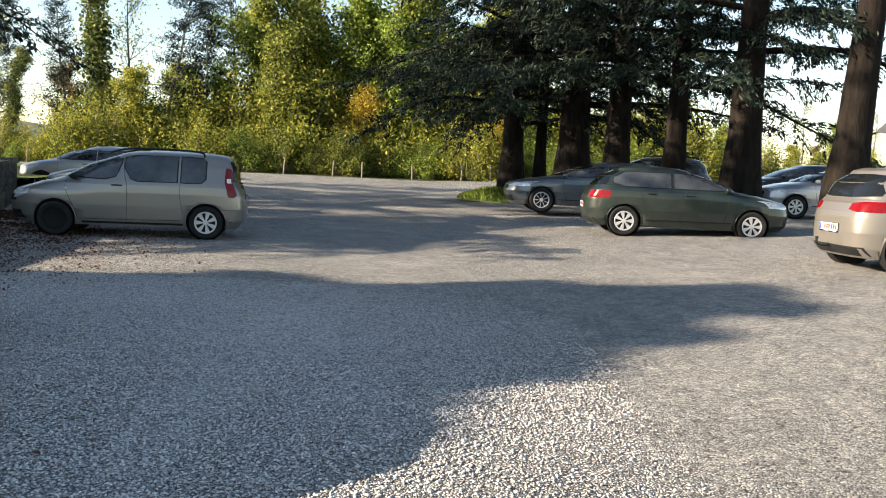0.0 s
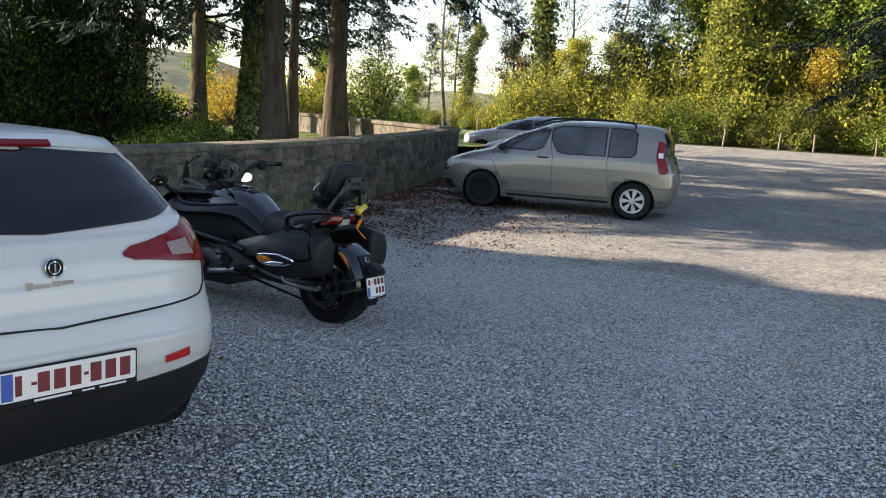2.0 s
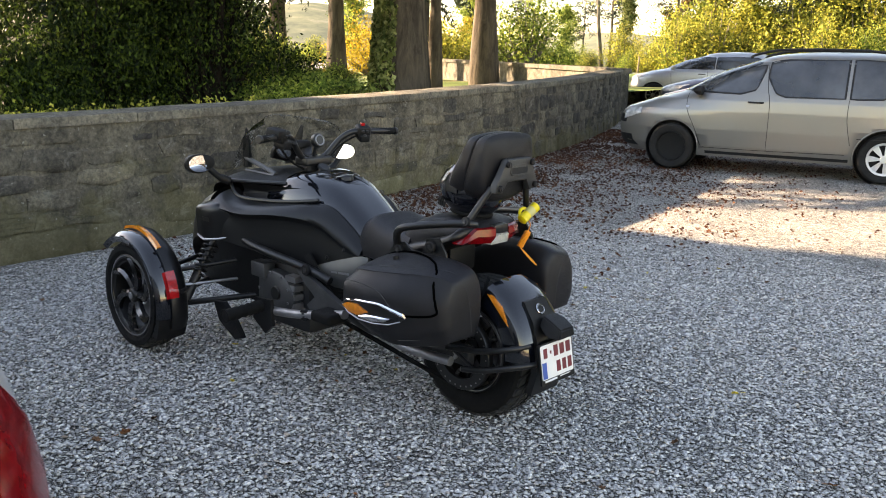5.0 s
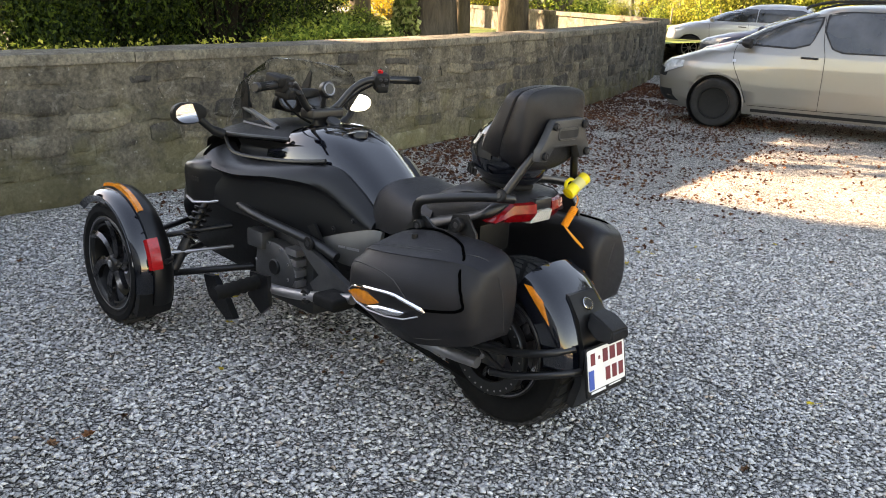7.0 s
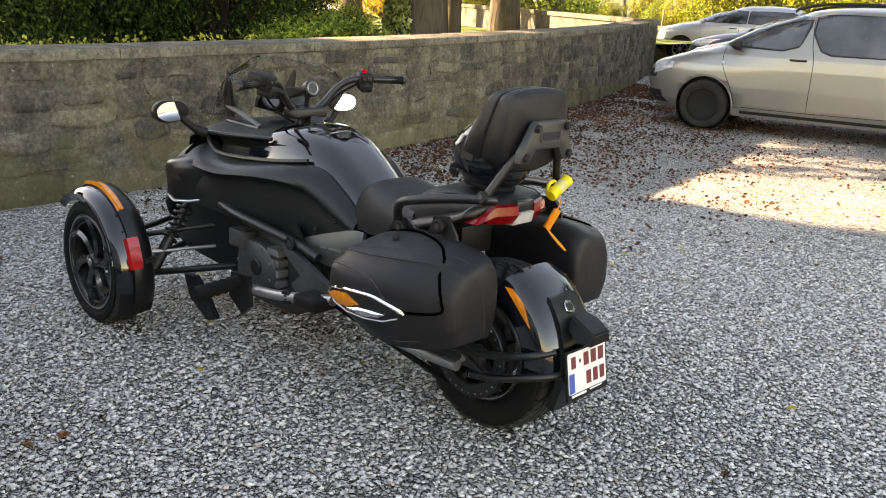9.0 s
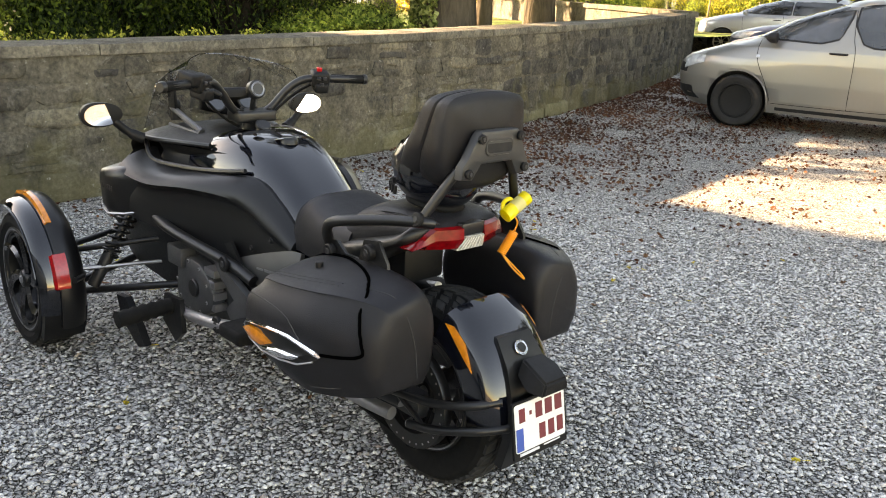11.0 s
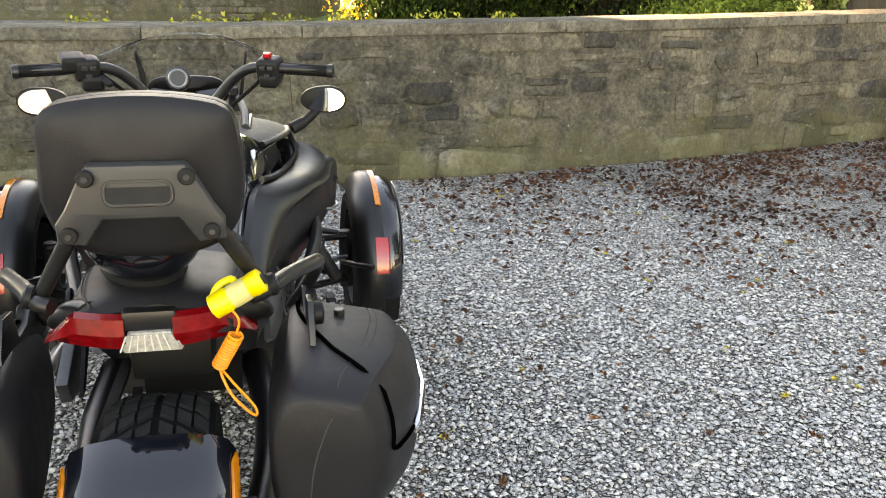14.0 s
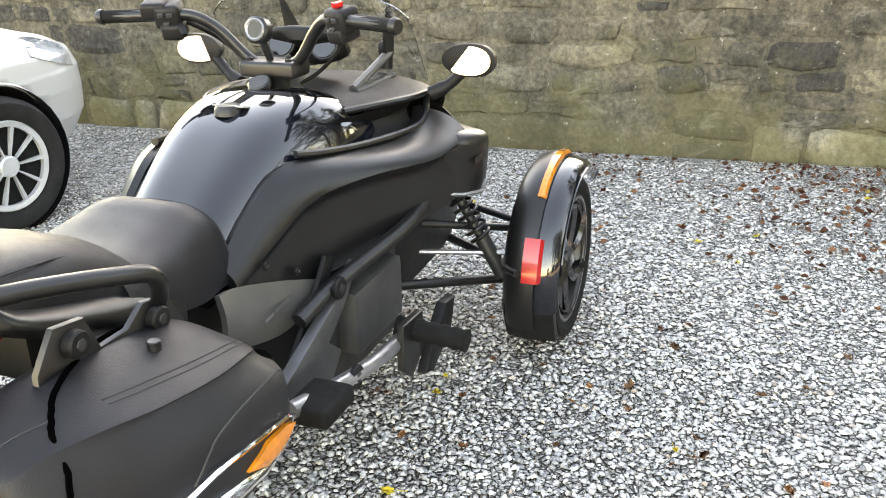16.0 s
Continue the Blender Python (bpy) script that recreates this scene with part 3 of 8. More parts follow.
def broadleaf(name, label, rng, h, r, spread, mat, leaf=0.16, n_leaves=9000, first=0.25, lean=0.05, group="", column=False, bark=None, gaps=0.5):
    """A deciduous tree: forked tapering trunk, limbs and a loose crown of clumped leaves."""
    t = thing(name, label, "tree", None, group)
    bm = bmesh.new()
    tp = limb((0, 0, -0.2), (rng.normal() * lean, rng.normal() * lean, 1), h * 0.94, rng, 0, 0.05, 12)
    trunk_rings(bm, tp, [r * (1.25 if k == 0 else 1 - k / 13.2) for k in range(13)], 9, rng)
    part("trunk", bm, bark or BARK_GREY, t, angle=60)
    bm = bmesh.new()
    tips = []
    nl = 22
    for i in range(nl):
        f = first + (1 - first) * (i + rng.random()) / nl * 0.98
        at = tp[min(12, int(f * 12))]
        a = rng.uniform(0, 2 * math.pi)
        env = math.sin(math.pi * min(1, max(0.08, (f - first * 0.6) / (1.02 - first * 0.6)))) ** 0.6
        L = spread * env * rng.uniform(0.45, 1.15) * (0.45 if column else 1)
        lp = limb(at, (math.cos(a), math.sin(a), 0.9 if not column else 1.4), max(0.5, L), rng, -0.02, 0.2, 6)
        tube(bm, lp, [max(0.008, r * 0.34 * (1 - 0.6 * f) * (1 - k / 6.6)) for k in range(7)], 5)
        for k in range(2, 7):
            tips.append(lp[k])
            for _ in range(2):
                sp = limb(lp[k], rng.normal(size=3) + np.array([0, 0, 0.3]), L * 0.3 + 0.3, rng, 0.02, 0.25, 3)
                tube(bm, sp, [0.012, 0.009, 0.006, 0.004], 3, False)
                tips += sp[1:]
    part("branching", bm, bark or BARK_GREY, t, angle=60)["kind"] = "stuff"
    T = np.array([tuple(p) for p in tips])
    keep = rng.random(len(T)) < 1 - gaps * 0.4
    T = T[keep]
    idx = rng.integers(0, len(T), n_leaves)
    C = T[idx] + rng.normal(size=(n_leaves, 3)) * np.array([0.32, 0.32, 0.26]) * (0.5 + spread / 5)
    C[:, 2] = np.maximum(C[:, 2], 0.15)
    part("crown", leaves("crown", C, leaf, mat, rng, 0.3, 0.62), None, t)
    return t


def pine(name, label, rng, h, r, spread, group=""):
    """A thin plantation pine: straight stem, whorls of short branches with needle tufts, bare below."""
    t = thing(name, label, "tree", None, group)
    bm = bmesh.new()
    tp = limb((0, 0, -0.2), (0, 0, 1), h, rng, 0, 0.025, 14)
    trunk_rings(bm, tp, [r * (1 - k / 15.5) for k in range(15)], 8, rng)
    part("trunk", bm, BARK_GREY, t, angle=60)
    bm = bmesh.new()
    cents, axes = [], []
    for w in range(19):
        f = 0.28 + 0.72 * w / 19
        z = f * h
        at = tp[0].lerp(tp[-1], f)
        at = tp[min(14, int(f * 14))].lerp(tp[min(14, int(f * 14) + 1)], f * 14 % 1)
        for q in range(5):
            a = rng.uniform(0, 6.28)
            L = spread * (1.12 - f) * rng.uniform(0.5, 1.2) + 0.2
            lp = limb(at, (math.cos(a), math.sin(a), 0.25), L, rng, 0.02, 0.13, 5)
            tube(bm, lp, [0.03 * (1 - k / 6) for k in range(6)], 4, False)
            for k in range(2, 6):
                m = 16
                cents.append(np.array(tuple(lp[k])) + rng.normal(size=(m, 3)) * 0.17)
                axes.append(np.tile(np.array([math.cos(a) * 0.5, math.sin(a) * 0.5, 0.5]), (m, 1)))
    part("branching", bm, BARK_GREY, t, angle=60)["kind"] = "stuff"
    part("crown", leaves("crown", np.concatenate(cents), 0.22, NEEDLE, rng, 0.0, 0.22, np.concatenate(axes)), None, t)
    return t


def bush(name, label, rng, w, d, h, mat, n, leaf=0.05, category="shrub", group="", spiky=0.0, bark=None):
    """A shrub: stems, and leaves in clumps over an uneven dome."""
    t = thing(name, label, category, None, group)
    bm = bmesh.new()
    cl = []
    for k in range(40):
        a, e = rng.uniform(0, 6.28), math.acos(rng.uniform(0.0, 1.0))
        q = rng.uniform(0.72, 1.05)
        tip = Vector((w / 2 * math.sin(e) * math.cos(a) * q, d / 2 * math.sin(e) * math.sin(a) * q, h * (0.12 + 0.86 * math.cos(e) * q)))
        tube(bm, [Vector((tip.x * 0.15, tip.y * 0.15, -0.1)), tip * 0.5 + Vector((0, 0, -0.04 * h)), tip], [0.02 * h + 0.006, 0.012 * h + 0.004, 0.004], 4, False)
        cl += [tip, tip * 0.82, tip * 0.6]
    part("stem", bm, bark or BARK_GREY, t)["kind"] = "stuff"
    T = np.array([tuple(c) for c in cl])
    C = T[rng.integers(0, len(T), n)] + rng.normal(size=(n, 3)) * np.array([w, d, h]) * 0.085
    C[:, 2] = np.abs(C[:, 2]) + 0.01
    ax = np.tile(np.array([0, 0, 1.0]), (n, 1)) * spiky if spiky else None
    part("foliage", leaves("foliage", C, leaf, mat, rng, 0.1, 0.5, ax), None, t)
    return t


rng = np.random.default_rng(7)
GZ = lambda x, y: (x, y, gz(x, y) - 0.02)

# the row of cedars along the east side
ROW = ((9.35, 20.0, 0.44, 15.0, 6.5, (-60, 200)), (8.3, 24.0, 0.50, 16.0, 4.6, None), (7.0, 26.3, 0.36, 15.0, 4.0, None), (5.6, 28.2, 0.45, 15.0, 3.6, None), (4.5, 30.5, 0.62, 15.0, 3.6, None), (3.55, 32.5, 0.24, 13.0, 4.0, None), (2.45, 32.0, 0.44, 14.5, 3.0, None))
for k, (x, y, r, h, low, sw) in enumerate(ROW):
    cedar("cedar", "tall blue-green car-park cedar, bare trunk darkened as in shade", GZ(x, y), h, r, rng, low=low, spread=5.0 if k == 0 else 7.6 if k == 6 else 7.0, n_limbs=22 if k == 0 else 62 if k == 6 else 34, dens=1.0 if k == 0 else 1.3, group="cedars along the car park", sweep=sw, lean=(0.6, 0) if k == 0 else (0.1, 0))
# cedars in the garden
HANG = ((3.5, -75, 6.0), (3.9, -60, 5.6), (4.0, -95, 6.6), (3.6, -110, 6.5), (4.3, -45, 5.5), (3.8, -85, 6.4), (4.5, -70, 6.0), (4.4, -100, 6.8), (3.9, -130, 6.5), (4.2, -145, 7.0), (4.6, -160, 7.2), (4.0, -120, 7.4), (5.0, -150, 7.5), (5.2, -115, 7.6), (5.0, -85, 7.0), (4.8, -175, 7.0), (5.4, -135, 8.0), (5.6, 170, 7.5), (4.5, 175, 6.5))
# the last three cedars are added for shade over the far gravel and cars
for x, y, r, h, low, sp, nl in ((-13.8, 17.45, 0.46, 16.0, 4.4, 7.6, 44), (-15.1, 20.1, 0.15, 13.0, 4.6, 4.5, 14), (-16.5, 24.0, 0.34, 15.0, 4.2, 6.5, 26), (-22.0, 23.6, 0.28, 13.0, 3.9, 6.0, 26), (-27.0, 25.5, 0.34, 14.0, 3.6, 7.0, 26), (-23.5, 29.6, 0.3, 14.0, 3.6, 6.5, 28), (-28.5, 34.0, 0.3, 14.0, 3.6, 6.5, 28), (-20.2, 15.4, 0.3, 13.0, 3.4, 3.8, 34)):
    cedar("cedar", "old cedar with a thick furrowed trunk standing in the walled garden", (x, y, garden_z(x, y) - 0.05), h, r, rng, low=low, spread=sp, n_limbs=nl, dens=1.15, group="garden cedars", extra=HANG if x == -13.8 else (), bark=BARK_BROWN)


def ivy_on_trunk():
    n = 6800
    r2 = np.random.default_rng(3)
    a = r2.uniform(2.9, 5.2, n)
    z = r2.uniform(0.0, 1.0, n) ** 0.8 * 4.6
    rad = np.interp(z, [0, 1.14, 2.28, 4.6], [0.64, 0.56, 0.46, 0.42]) + 0.07 * r2.random(n)
    C = np.stack([rad * np.cos(a), rad * np.sin(a), z], 1)
    ax = np.stack([np.cos(a) * 0.5, np.sin(a) * 0.5, np.full(n, -0.6)], 1)
    t = thing("ivy", "pale sunlit ivy climbing the cedar trunk", "climber", pose(-13.8, 17.45, garden_z(-13.8, 17.45)))
    part("foliage", leaves("foliage", C, 0.10, IVY, r2, 0.2, 0.85, ax), None, t)
    bm = bmesh.new()
    for k in range(7):
        q = 2.9 + k * 0.36
        tube(bm, [Vector(((0.53 - 0.006 * j) * math.cos(q + 0.12 * math.sin(j)), (0.53 - 0.006 * j) * math.sin(q + 0.12 * math.sin(j)), j * 0.5 - 0.05)) for j in range(9)], 0.014, 5)
    part("stem", bm, BARK_GREY, t)["kind"] = "stuff"


ivy_on_trunk()

# big trees south in the garden, added out of view to shade the wall and the drive
for x, y, h, sp in ((-27.05, 4.1, 10.2, 1.3), (-26.75, 3.1, 11.5, 1.7), (-26.4, 2.1, 12.5, 1.8), (-26.15, 1.0, 11.6, 2.0)):
    cy = cedar("shade_conifer", "dense dark conifer added out of view to cast shade", (x, y, garden_z(x, y) - 0.05), h, 0.22, rng, low=2.6, spread=sp, n_limbs=80, dens=1.35, group="garden conifers", needle=0.42, taper=0.42)
for x, y, h in ((-25.8, 0.1, 10.9), (-25.6, -0.75, 10.4), (-26.6, -1.3, 10.4), (-25.7, -1.9, 9.9), (-26.3, -2.7, 9.5), (-25.6, -3.5, 9.1), (-26.2, -4.4, 8.9), (-25.7, -5.4, 8.6), (-26.4, -6.5, 8.3), (-25.8, -7.6, 8.2), (-26.1, 1.6, 11.2), (-26.6, 0.5, 11.1)):
    copy_thing(cy, pose(x, y, garden_z(x, y) - 0.05, 0, 0, (x * 91 + y * 57) % 360) @ Matrix.Diagonal((1.05, 1.05, h / 11.6, 1)))

# dark yews behind the wall
for k, (x, y, w, h) in enumerate(((-15.9, 11.7, 2.6, 3.2), (-16.8, 13.3, 3.2, 6.6), (-15.4, 13.9, 2.6, 5.0), (-17.8, 14.9, 3.0, 6.0), (-19.6, 12.4, 3.2, 5.4), (-15.3, 10.7, 1.5, 1.8), (-18.0, 11.6, 2.4, 3.6))):
    b = bush("yew", "dense dark green yew behind the garden wall", np.random.default_rng(40 + k), w, w, h, YEW, 30000, 0.08, group="yews behind the wall", spiky=0.7, bark=BARK)
    b.matrix_basis = pose(x, y, garden_z(x, y) - 0.05)
b = bush("gold_shrub", "glowing yellow autumn shrub behind the wall", np.random.default_rng(50), 2.4, 2.4, 2.6, LEAF_GOLD, 8000, 0.10)
b.matrix_basis = pose(-19.4, 11.3, garden_z(-16, 8) - 0.3)
for x, y, w, h, mat, nm, lb, lf in ((-14.7, 16.2, 1.3, 0.72, LEAF_GREEN, "box_shrub", "clipped yellow-green box ball on the lawn", 0.045), (-15.6, 15.6, 2.8, 1.15, YEW, "shrub", "low green juniper beside the lawn", 0.07), (-17.8, 17.2, 2.6, 1.3, LEAF_GREEN, "shrub", "loose green garden shrub", 0.09), (-13.6, 14.8, 2.4, 0.5, LEAF_GREEN, "ground_cover", "low grassy ground cover behind the wall", 0.08), (-24.0, 31.0, 4.0, 2.6, LEAF_YELLOW, "shrub", "sunlit yellow shrub by the far wall", 0.12), (-27.5, 31.5, 4.5, 2.8, LEAF_GOLD, "shrub", "golden shrub by the far wall", 0.12), (-21.0, 33.0, 4.0, 3.4, LEAF_GREEN, "shrub", "tall green shrub beyond the garden", 0.14)):
    b = bush(nm, lb, np.random.default_rng(int(abs(x * 10))), w, w, h, mat, 6000, lf)
    b.matrix_basis = pose(x, y, garden_z(x, y) - 0.03)

# the wood along the north edge
R = np.random.default_rng
protos = {
    "green": broadleaf("green_tree", "tall green broadleaf tree at the edge of the wood", R(1), 13, 0.17, 3.4, LEAF_GREEN, 0.24, 13000, 0.2, group="trees of the wood"),
    "yellow": broadleaf("yellowing_tree", "yellowing birch-like tree at the edge of the wood", R(2), 12, 0.14, 3.0, LEAF_YELLOW, 0.24, 12000, 0.22, group="trees of the wood"),
    "brown": broadleaf("brown_tree", "half-bare tree with brown autumn leaves", R(3), 14, 0.18, 3.6, LEAF_BROWN, 0.22, 8000, 0.35, group="trees of the wood"),
    "olive": broadleaf("olive_tree", "tall tree turning from green to yellow in the wood", R(13), 14, 0.17, 3.6, LEAF_OLIVE, 0.24, 13000, 0.12, group="trees of the wood"),
    "gold": broadleaf("golden_tree", "golden autumn tree at the edge of the wood", R(4), 9, 0.12, 2.6, LEAF_GOLD, 0.2, 5000, 0.25, group="trees of the wood"),
    "column": broadleaf("ivy_clad_tree", "slim trunk thickly clad in bright ivy", R(5), 15, 0.2, 2.6, IVY, 0.26, 11000, 0.03, group="trees of the wood", column=True),
    "pine": pine("pine", "thin plantation pine with a bare lower stem", R(6), 15, 0.14, 2.6, "trees of the wood"),
    "pine2": pine("pine", "thin plantation pine with a bare lower stem", R(8), 12, 0.12, 2.2, "trees of the wood"),
    "bare": broadleaf("bare_tree", "slender nearly leafless tree", R(9), 14, 0.15, 2.8, LEAF_YELLOW, 0.18, 900, 0.35, group="trees of the wood", bark=BARK_GREY),
}
under = [bush("thicket_shrub", "green undergrowth along the edge of the wood", R(20), 4.2, 3.4, 3.6, LEAF_GREEN, 5000, 0.17, group="undergrowth of the wood"),
         bush("thicket_shrub", "yellowing undergrowth along the edge of the wood", R(21), 4.6, 3.6, 4.4, LEAF_YELLOW, 5500, 0.17, group="undergrowth of the wood"),
         bush("thicket_shrub", "olive green undergrowth along the edge of the wood", R(22), 4.0, 3.2, 3.6, LEAF_OLIVE, 5000, 0.17, group="undergrowth of the wood")]
used = set()


def plant(p, x, y, s, z=None):
    m = Matrix.Translation((x, y, (gz(x, y) if z is None else z) - 0.05)) @ pose(0, 0, 0, 0, 0, (x * 77 + y * 31) % 360) @ Matrix.Diagonal((s, s, s * (0.94 + 0.12 * ((x * 13) % 1)), 1))
    if p in used:
        return copy_thing(p, m)
    used.add(p)
    p.matrix_basis = m
    return p


NAMED = (("pine", -27.3, 62, 0.92), ("column", -24.4, 61, 1.1), ("bare", -23.2, 62, 1.0), ("pine", -20.0, 60, 1.2), ("pine2", -18.0, 63, 1.12), ("pine", -15.7, 64, 1.25), ("yellow", -20.9, 58.5, 0.62), ("olive", -11.6, 60, 1.0), ("green", -13.2, 63, 0.95), ("olive", -9.0, 62, 1.1), ("green", -6.8, 63, 1.15), ("gold", -6.2, 59, 0.75), ("green", -4.6, 60, 1.05), ("olive", -2.6, 62, 1.1), ("green", -0.4, 61, 0.9), ("gold", 3.2, 59, 0.75), ("green", 5.5, 61, 0.8), ("yellow", 8.2, 60, 0.65),
         ("pine2", -34.9, 66, 1.05), ("pine2", -38.6, 68, 0.75), ("column", -30.6, 60, 0.55), ("bare", -32.3, 60, 1.15), ("pine2", -41.5, 64, 0.9), ("green", -26.0, 64, 0.55), ("yellow", -22.6, 59, 0.6), ("yellow", -17.0, 59.5, 0.62), ("green", -47.0, 64, 0.7), ("yellow", -52.0, 62, 0.75), ("green", -57, 60, 0.8), ("gold", -44.5, 60, 0.6), ("green", -36.5, 62, 0.42), ("brown", -29.0, 64, 0.6))
for key, x, y, s in NAMED:
    plant(protos[key], x, y, s)
r9 = R(99)
for k in range(60):
    x = -66 + k * 1.4 + r9.normal() * 0.4
    plant(under[int(r9.choice([0, 0, 0, 1, 2]))], x, 57.0 + r9.uniform(-0.6, 1.5), r9.uniform(0.9, 1.4) * (0.62 if x < -26 else 1.0))
for k in range(40):
    x = -27 + k * 1.15
    plant(under[int(r9.integers(0, 2))], x, 60.5 + r9.uniform(-1, 2), r9.uniform(1.4, 2.1))
for k in range(16):
    x = -21 + k * 1.9
    plant(protos[("olive", "green", "green", "yellow")[k % 4]], x + r9.normal() * 0.5, 64 + r9.uniform(-1, 3), r9.uniform(0.7, 1.05) * (0.75 if x < -14 else 1.0))
# lower sunlit wood behind the cedars, to the north-east
for k in range(34):
    x = 9 + k * 1.75 + r9.normal()
    key = ("yellow", "brown", "green", "yellow", "bare")[k % 5]
    plant(protos[key], x, 84 + r9.uniform(-6, 9), r9.uniform(0.5, 0.68))
for k in range(22):
    plant(under[int(r9.integers(0, 3))], 8 + k * 2.5 + r9.normal(), 76 + r9.uniform(-2, 3), r9.uniform(0.9, 1.4))


def fence_posts():
    """Thin pale wooden posts along the car park's far edge."""
    bm = bmesh.new()
    tube(bm, [(0, 0, -0.3), (0.005, 0, 0.4), (0, 0.01, 0.98), (0, 0.01, 1.02)], [0.055, 0.052, 0.05, 0.03], 9)
    p = part("fence_post", bm, bark_material("weathered_post", (0.16, 0.13, 0.09), (0.36, 0.3, 0.21)))
    tagged(p, "thin weathered wooden fence post at the gravel's edge", "post", "fence posts")
    for k in range(14):
        x = -27 + 2.75 * k + 0.5 * math.sin(k * 2.1)
        m = Matrix.Translation((x, 55.0, gz(x, 55.0))) @ pose(0, 0, 0, 3 * math.sin(k * 5.1), 3 * math.cos(k * 3.7), 40 * k)
        if k == 0:
            p.matrix_basis = m
        else:
            copy_thing(p, m)


fence_posts()


def mound():
    """A low grassy hump round the foot of the last cedar."""
    bm = bmesh.new()
    rows = []
    for j in range(7):
        q = 1 - j / 6.5
        rows.append([(2.5 + 2.0 * q * math.cos(a), 32.0 + 1.6 * q * math.sin(a), gz(2.5, 32) - 0.05 + 0.45 * (1 - q * q) + 0.06 * noise.noise(Vector((math.cos(a) * 2, math.sin(a) * 2, q * 3)))) for a in (2 * math.pi * k / 24 for k in range(24))])
    loft(bm, rows)
    bmesh.ops.recalc_face_normals(bm, faces=bm.faces)
    t = tagged(part("grass_mound", bm, LAWN), "low grassy mound round a cedar's foot", "mound", kind="structure")
    r2 = np.random.default_rng(8)
    a, q = r2.uniform(0, 6.28, 2500), np.sqrt(r2.random(2500))
    C = np.stack([2.5 + 2.0 * q * np.cos(a), 32.0 + 1.6 * q * np.sin(a), gz(2.5, 32) + 0.45 * (1 - q * q) + 0.06], 1)
    g = part("grass", leaves("grass", C, 0.2, LEAF_GREEN, r2, 0.0, 0.2, np.tile(np.array([0, 0, 1.0]), (2500, 1))), None, t)
    g["kind"] = "stuff"


mound()


def far_house():
    """A pale rendered house with a slate roof beyond the cedars."""
    t = thing("house", "pale rendered house with a dark slate roof", "house", pose(25.6, 40.0, gz(21, 40), 0, 0, 12))
    wallm = plain("pale_render", (0.62, 0.6, 0.56), 0.9, wear=0.1, scale=1.5)
    slate = plain("dark_slate", (0.05, 0.055, 0.065), 0.6, wear=0.35, scale=6)
    bm = bmesh.new()
    box(bm, -3.6, 3.6, -3, 3, -0.3, 3.6)
    w = part("wall", bm, wallm, t, smooth=False)
    bm = bmesh.new()
    loft(bm, [[(x, -3.4, 3.55), (x, 0, 5.6), (x, 3.4, 3.55), (x, 3.4, 3.4), (x, -3.4, 3.4)] for x in (-3.9, 3.9)])
    bmesh.ops.recalc_face_normals(bm, faces=bm.faces)
    part("roof", bm, slate, t, smooth=False)
    for x in (-2.0, 0.4, 2.4):
        bm = bmesh.new()
        box(bm, x - 0.45, x + 0.45, -3.02, -2.94, 1.3, 2.6, 0.01)
        f = part("window", bm, plain("window_frame", (0.6, 0.6, 0.58), 0.5), t)
        bm = bmesh.new()
        box(bm, x - 0.38, x + 0.38, -3.035, -3.0, 1.37, 2.53, 0.004)
        part("pane", bm, plain("house_glass", (0.02, 0.025, 0.03), 0.06), f)


far_house()


def wall_top_growth():
    """Yellow-green creeping sprigs along the back of the coping."""
    r2 = np.random.default_rng(17)
    n = 2600
    y = np.concatenate([r2.normal(4.6, 0.7, n // 2), r2.uniform(3.0, 9.5, n // 2)])
    keep = np.array([noise.noise(Vector((v * 1.7, 3, 0))) > -0.12 for v in y])
    y = y[keep]
    x = np.array([wall_x(v) for v in y]) - WALL_T + 0.02 + np.abs(r2.normal(size=len(y))) * 0.05 - 0.08
    z = np.array([wall_top(v) for v in y]) - 0.02 + np.abs(r2.normal(size=len(y))) * 0.035
    t = thing("creeper", "yellow-green creeping sprigs growing on the wall's top", "plant", None)
    part("foliage", leaves("foliage", np.stack([x, y, z], 1), 0.035, LEAF_YELLOW, r2, 0.4, 0.6), None, t)


wall_top_growth()


def far_ridge():
    """Wooded hills on the horizon."""
    bm = bmesh.new()
    prev = None
    for k in range(161):
        a = radians(20 + 180 * k / 160)
        d = 620
        hgt = 22 + 9 * math.sin(k * 0.13) + 6 * math.sin(k * 0.37 + 1) + 3 * noise.noise(Vector((k * 0.9, 0, 0)))
        p = Vector((math.cos(a) * d, math.sin(a) * d, 0))
        row = [bm.verts.new((p.x * q, p.y * q, z)) for q, z in ((0.72, -2), (0.82, hgt * 0.42), (0.92, hgt * 0.8), (1.0, hgt + 2 * noise.noise(Vector((k * 2.3, 5, 0)))), (1.05, -5))]
        if prev:
            for i in range(4):
                bm.faces.new((prev[i], row[i], row[i + 1], prev[i + 1]))
        prev = row
    m = Mat("wooded_hill", rough=1.0, spec=0.0)
    m.colour(m.ramp(m.noise(0.05, 10, 0.7), [(0.3, (0.09, 0.11, 0.09)), (0.55, (0.17, 0.18, 0.13)), (0.75, (0.3, 0.29, 0.24))]))
    return tagged(part("backdrop", bm, m.m), "hazy wooded hills on the horizon", "hills", kind="structure")


far_ridge()

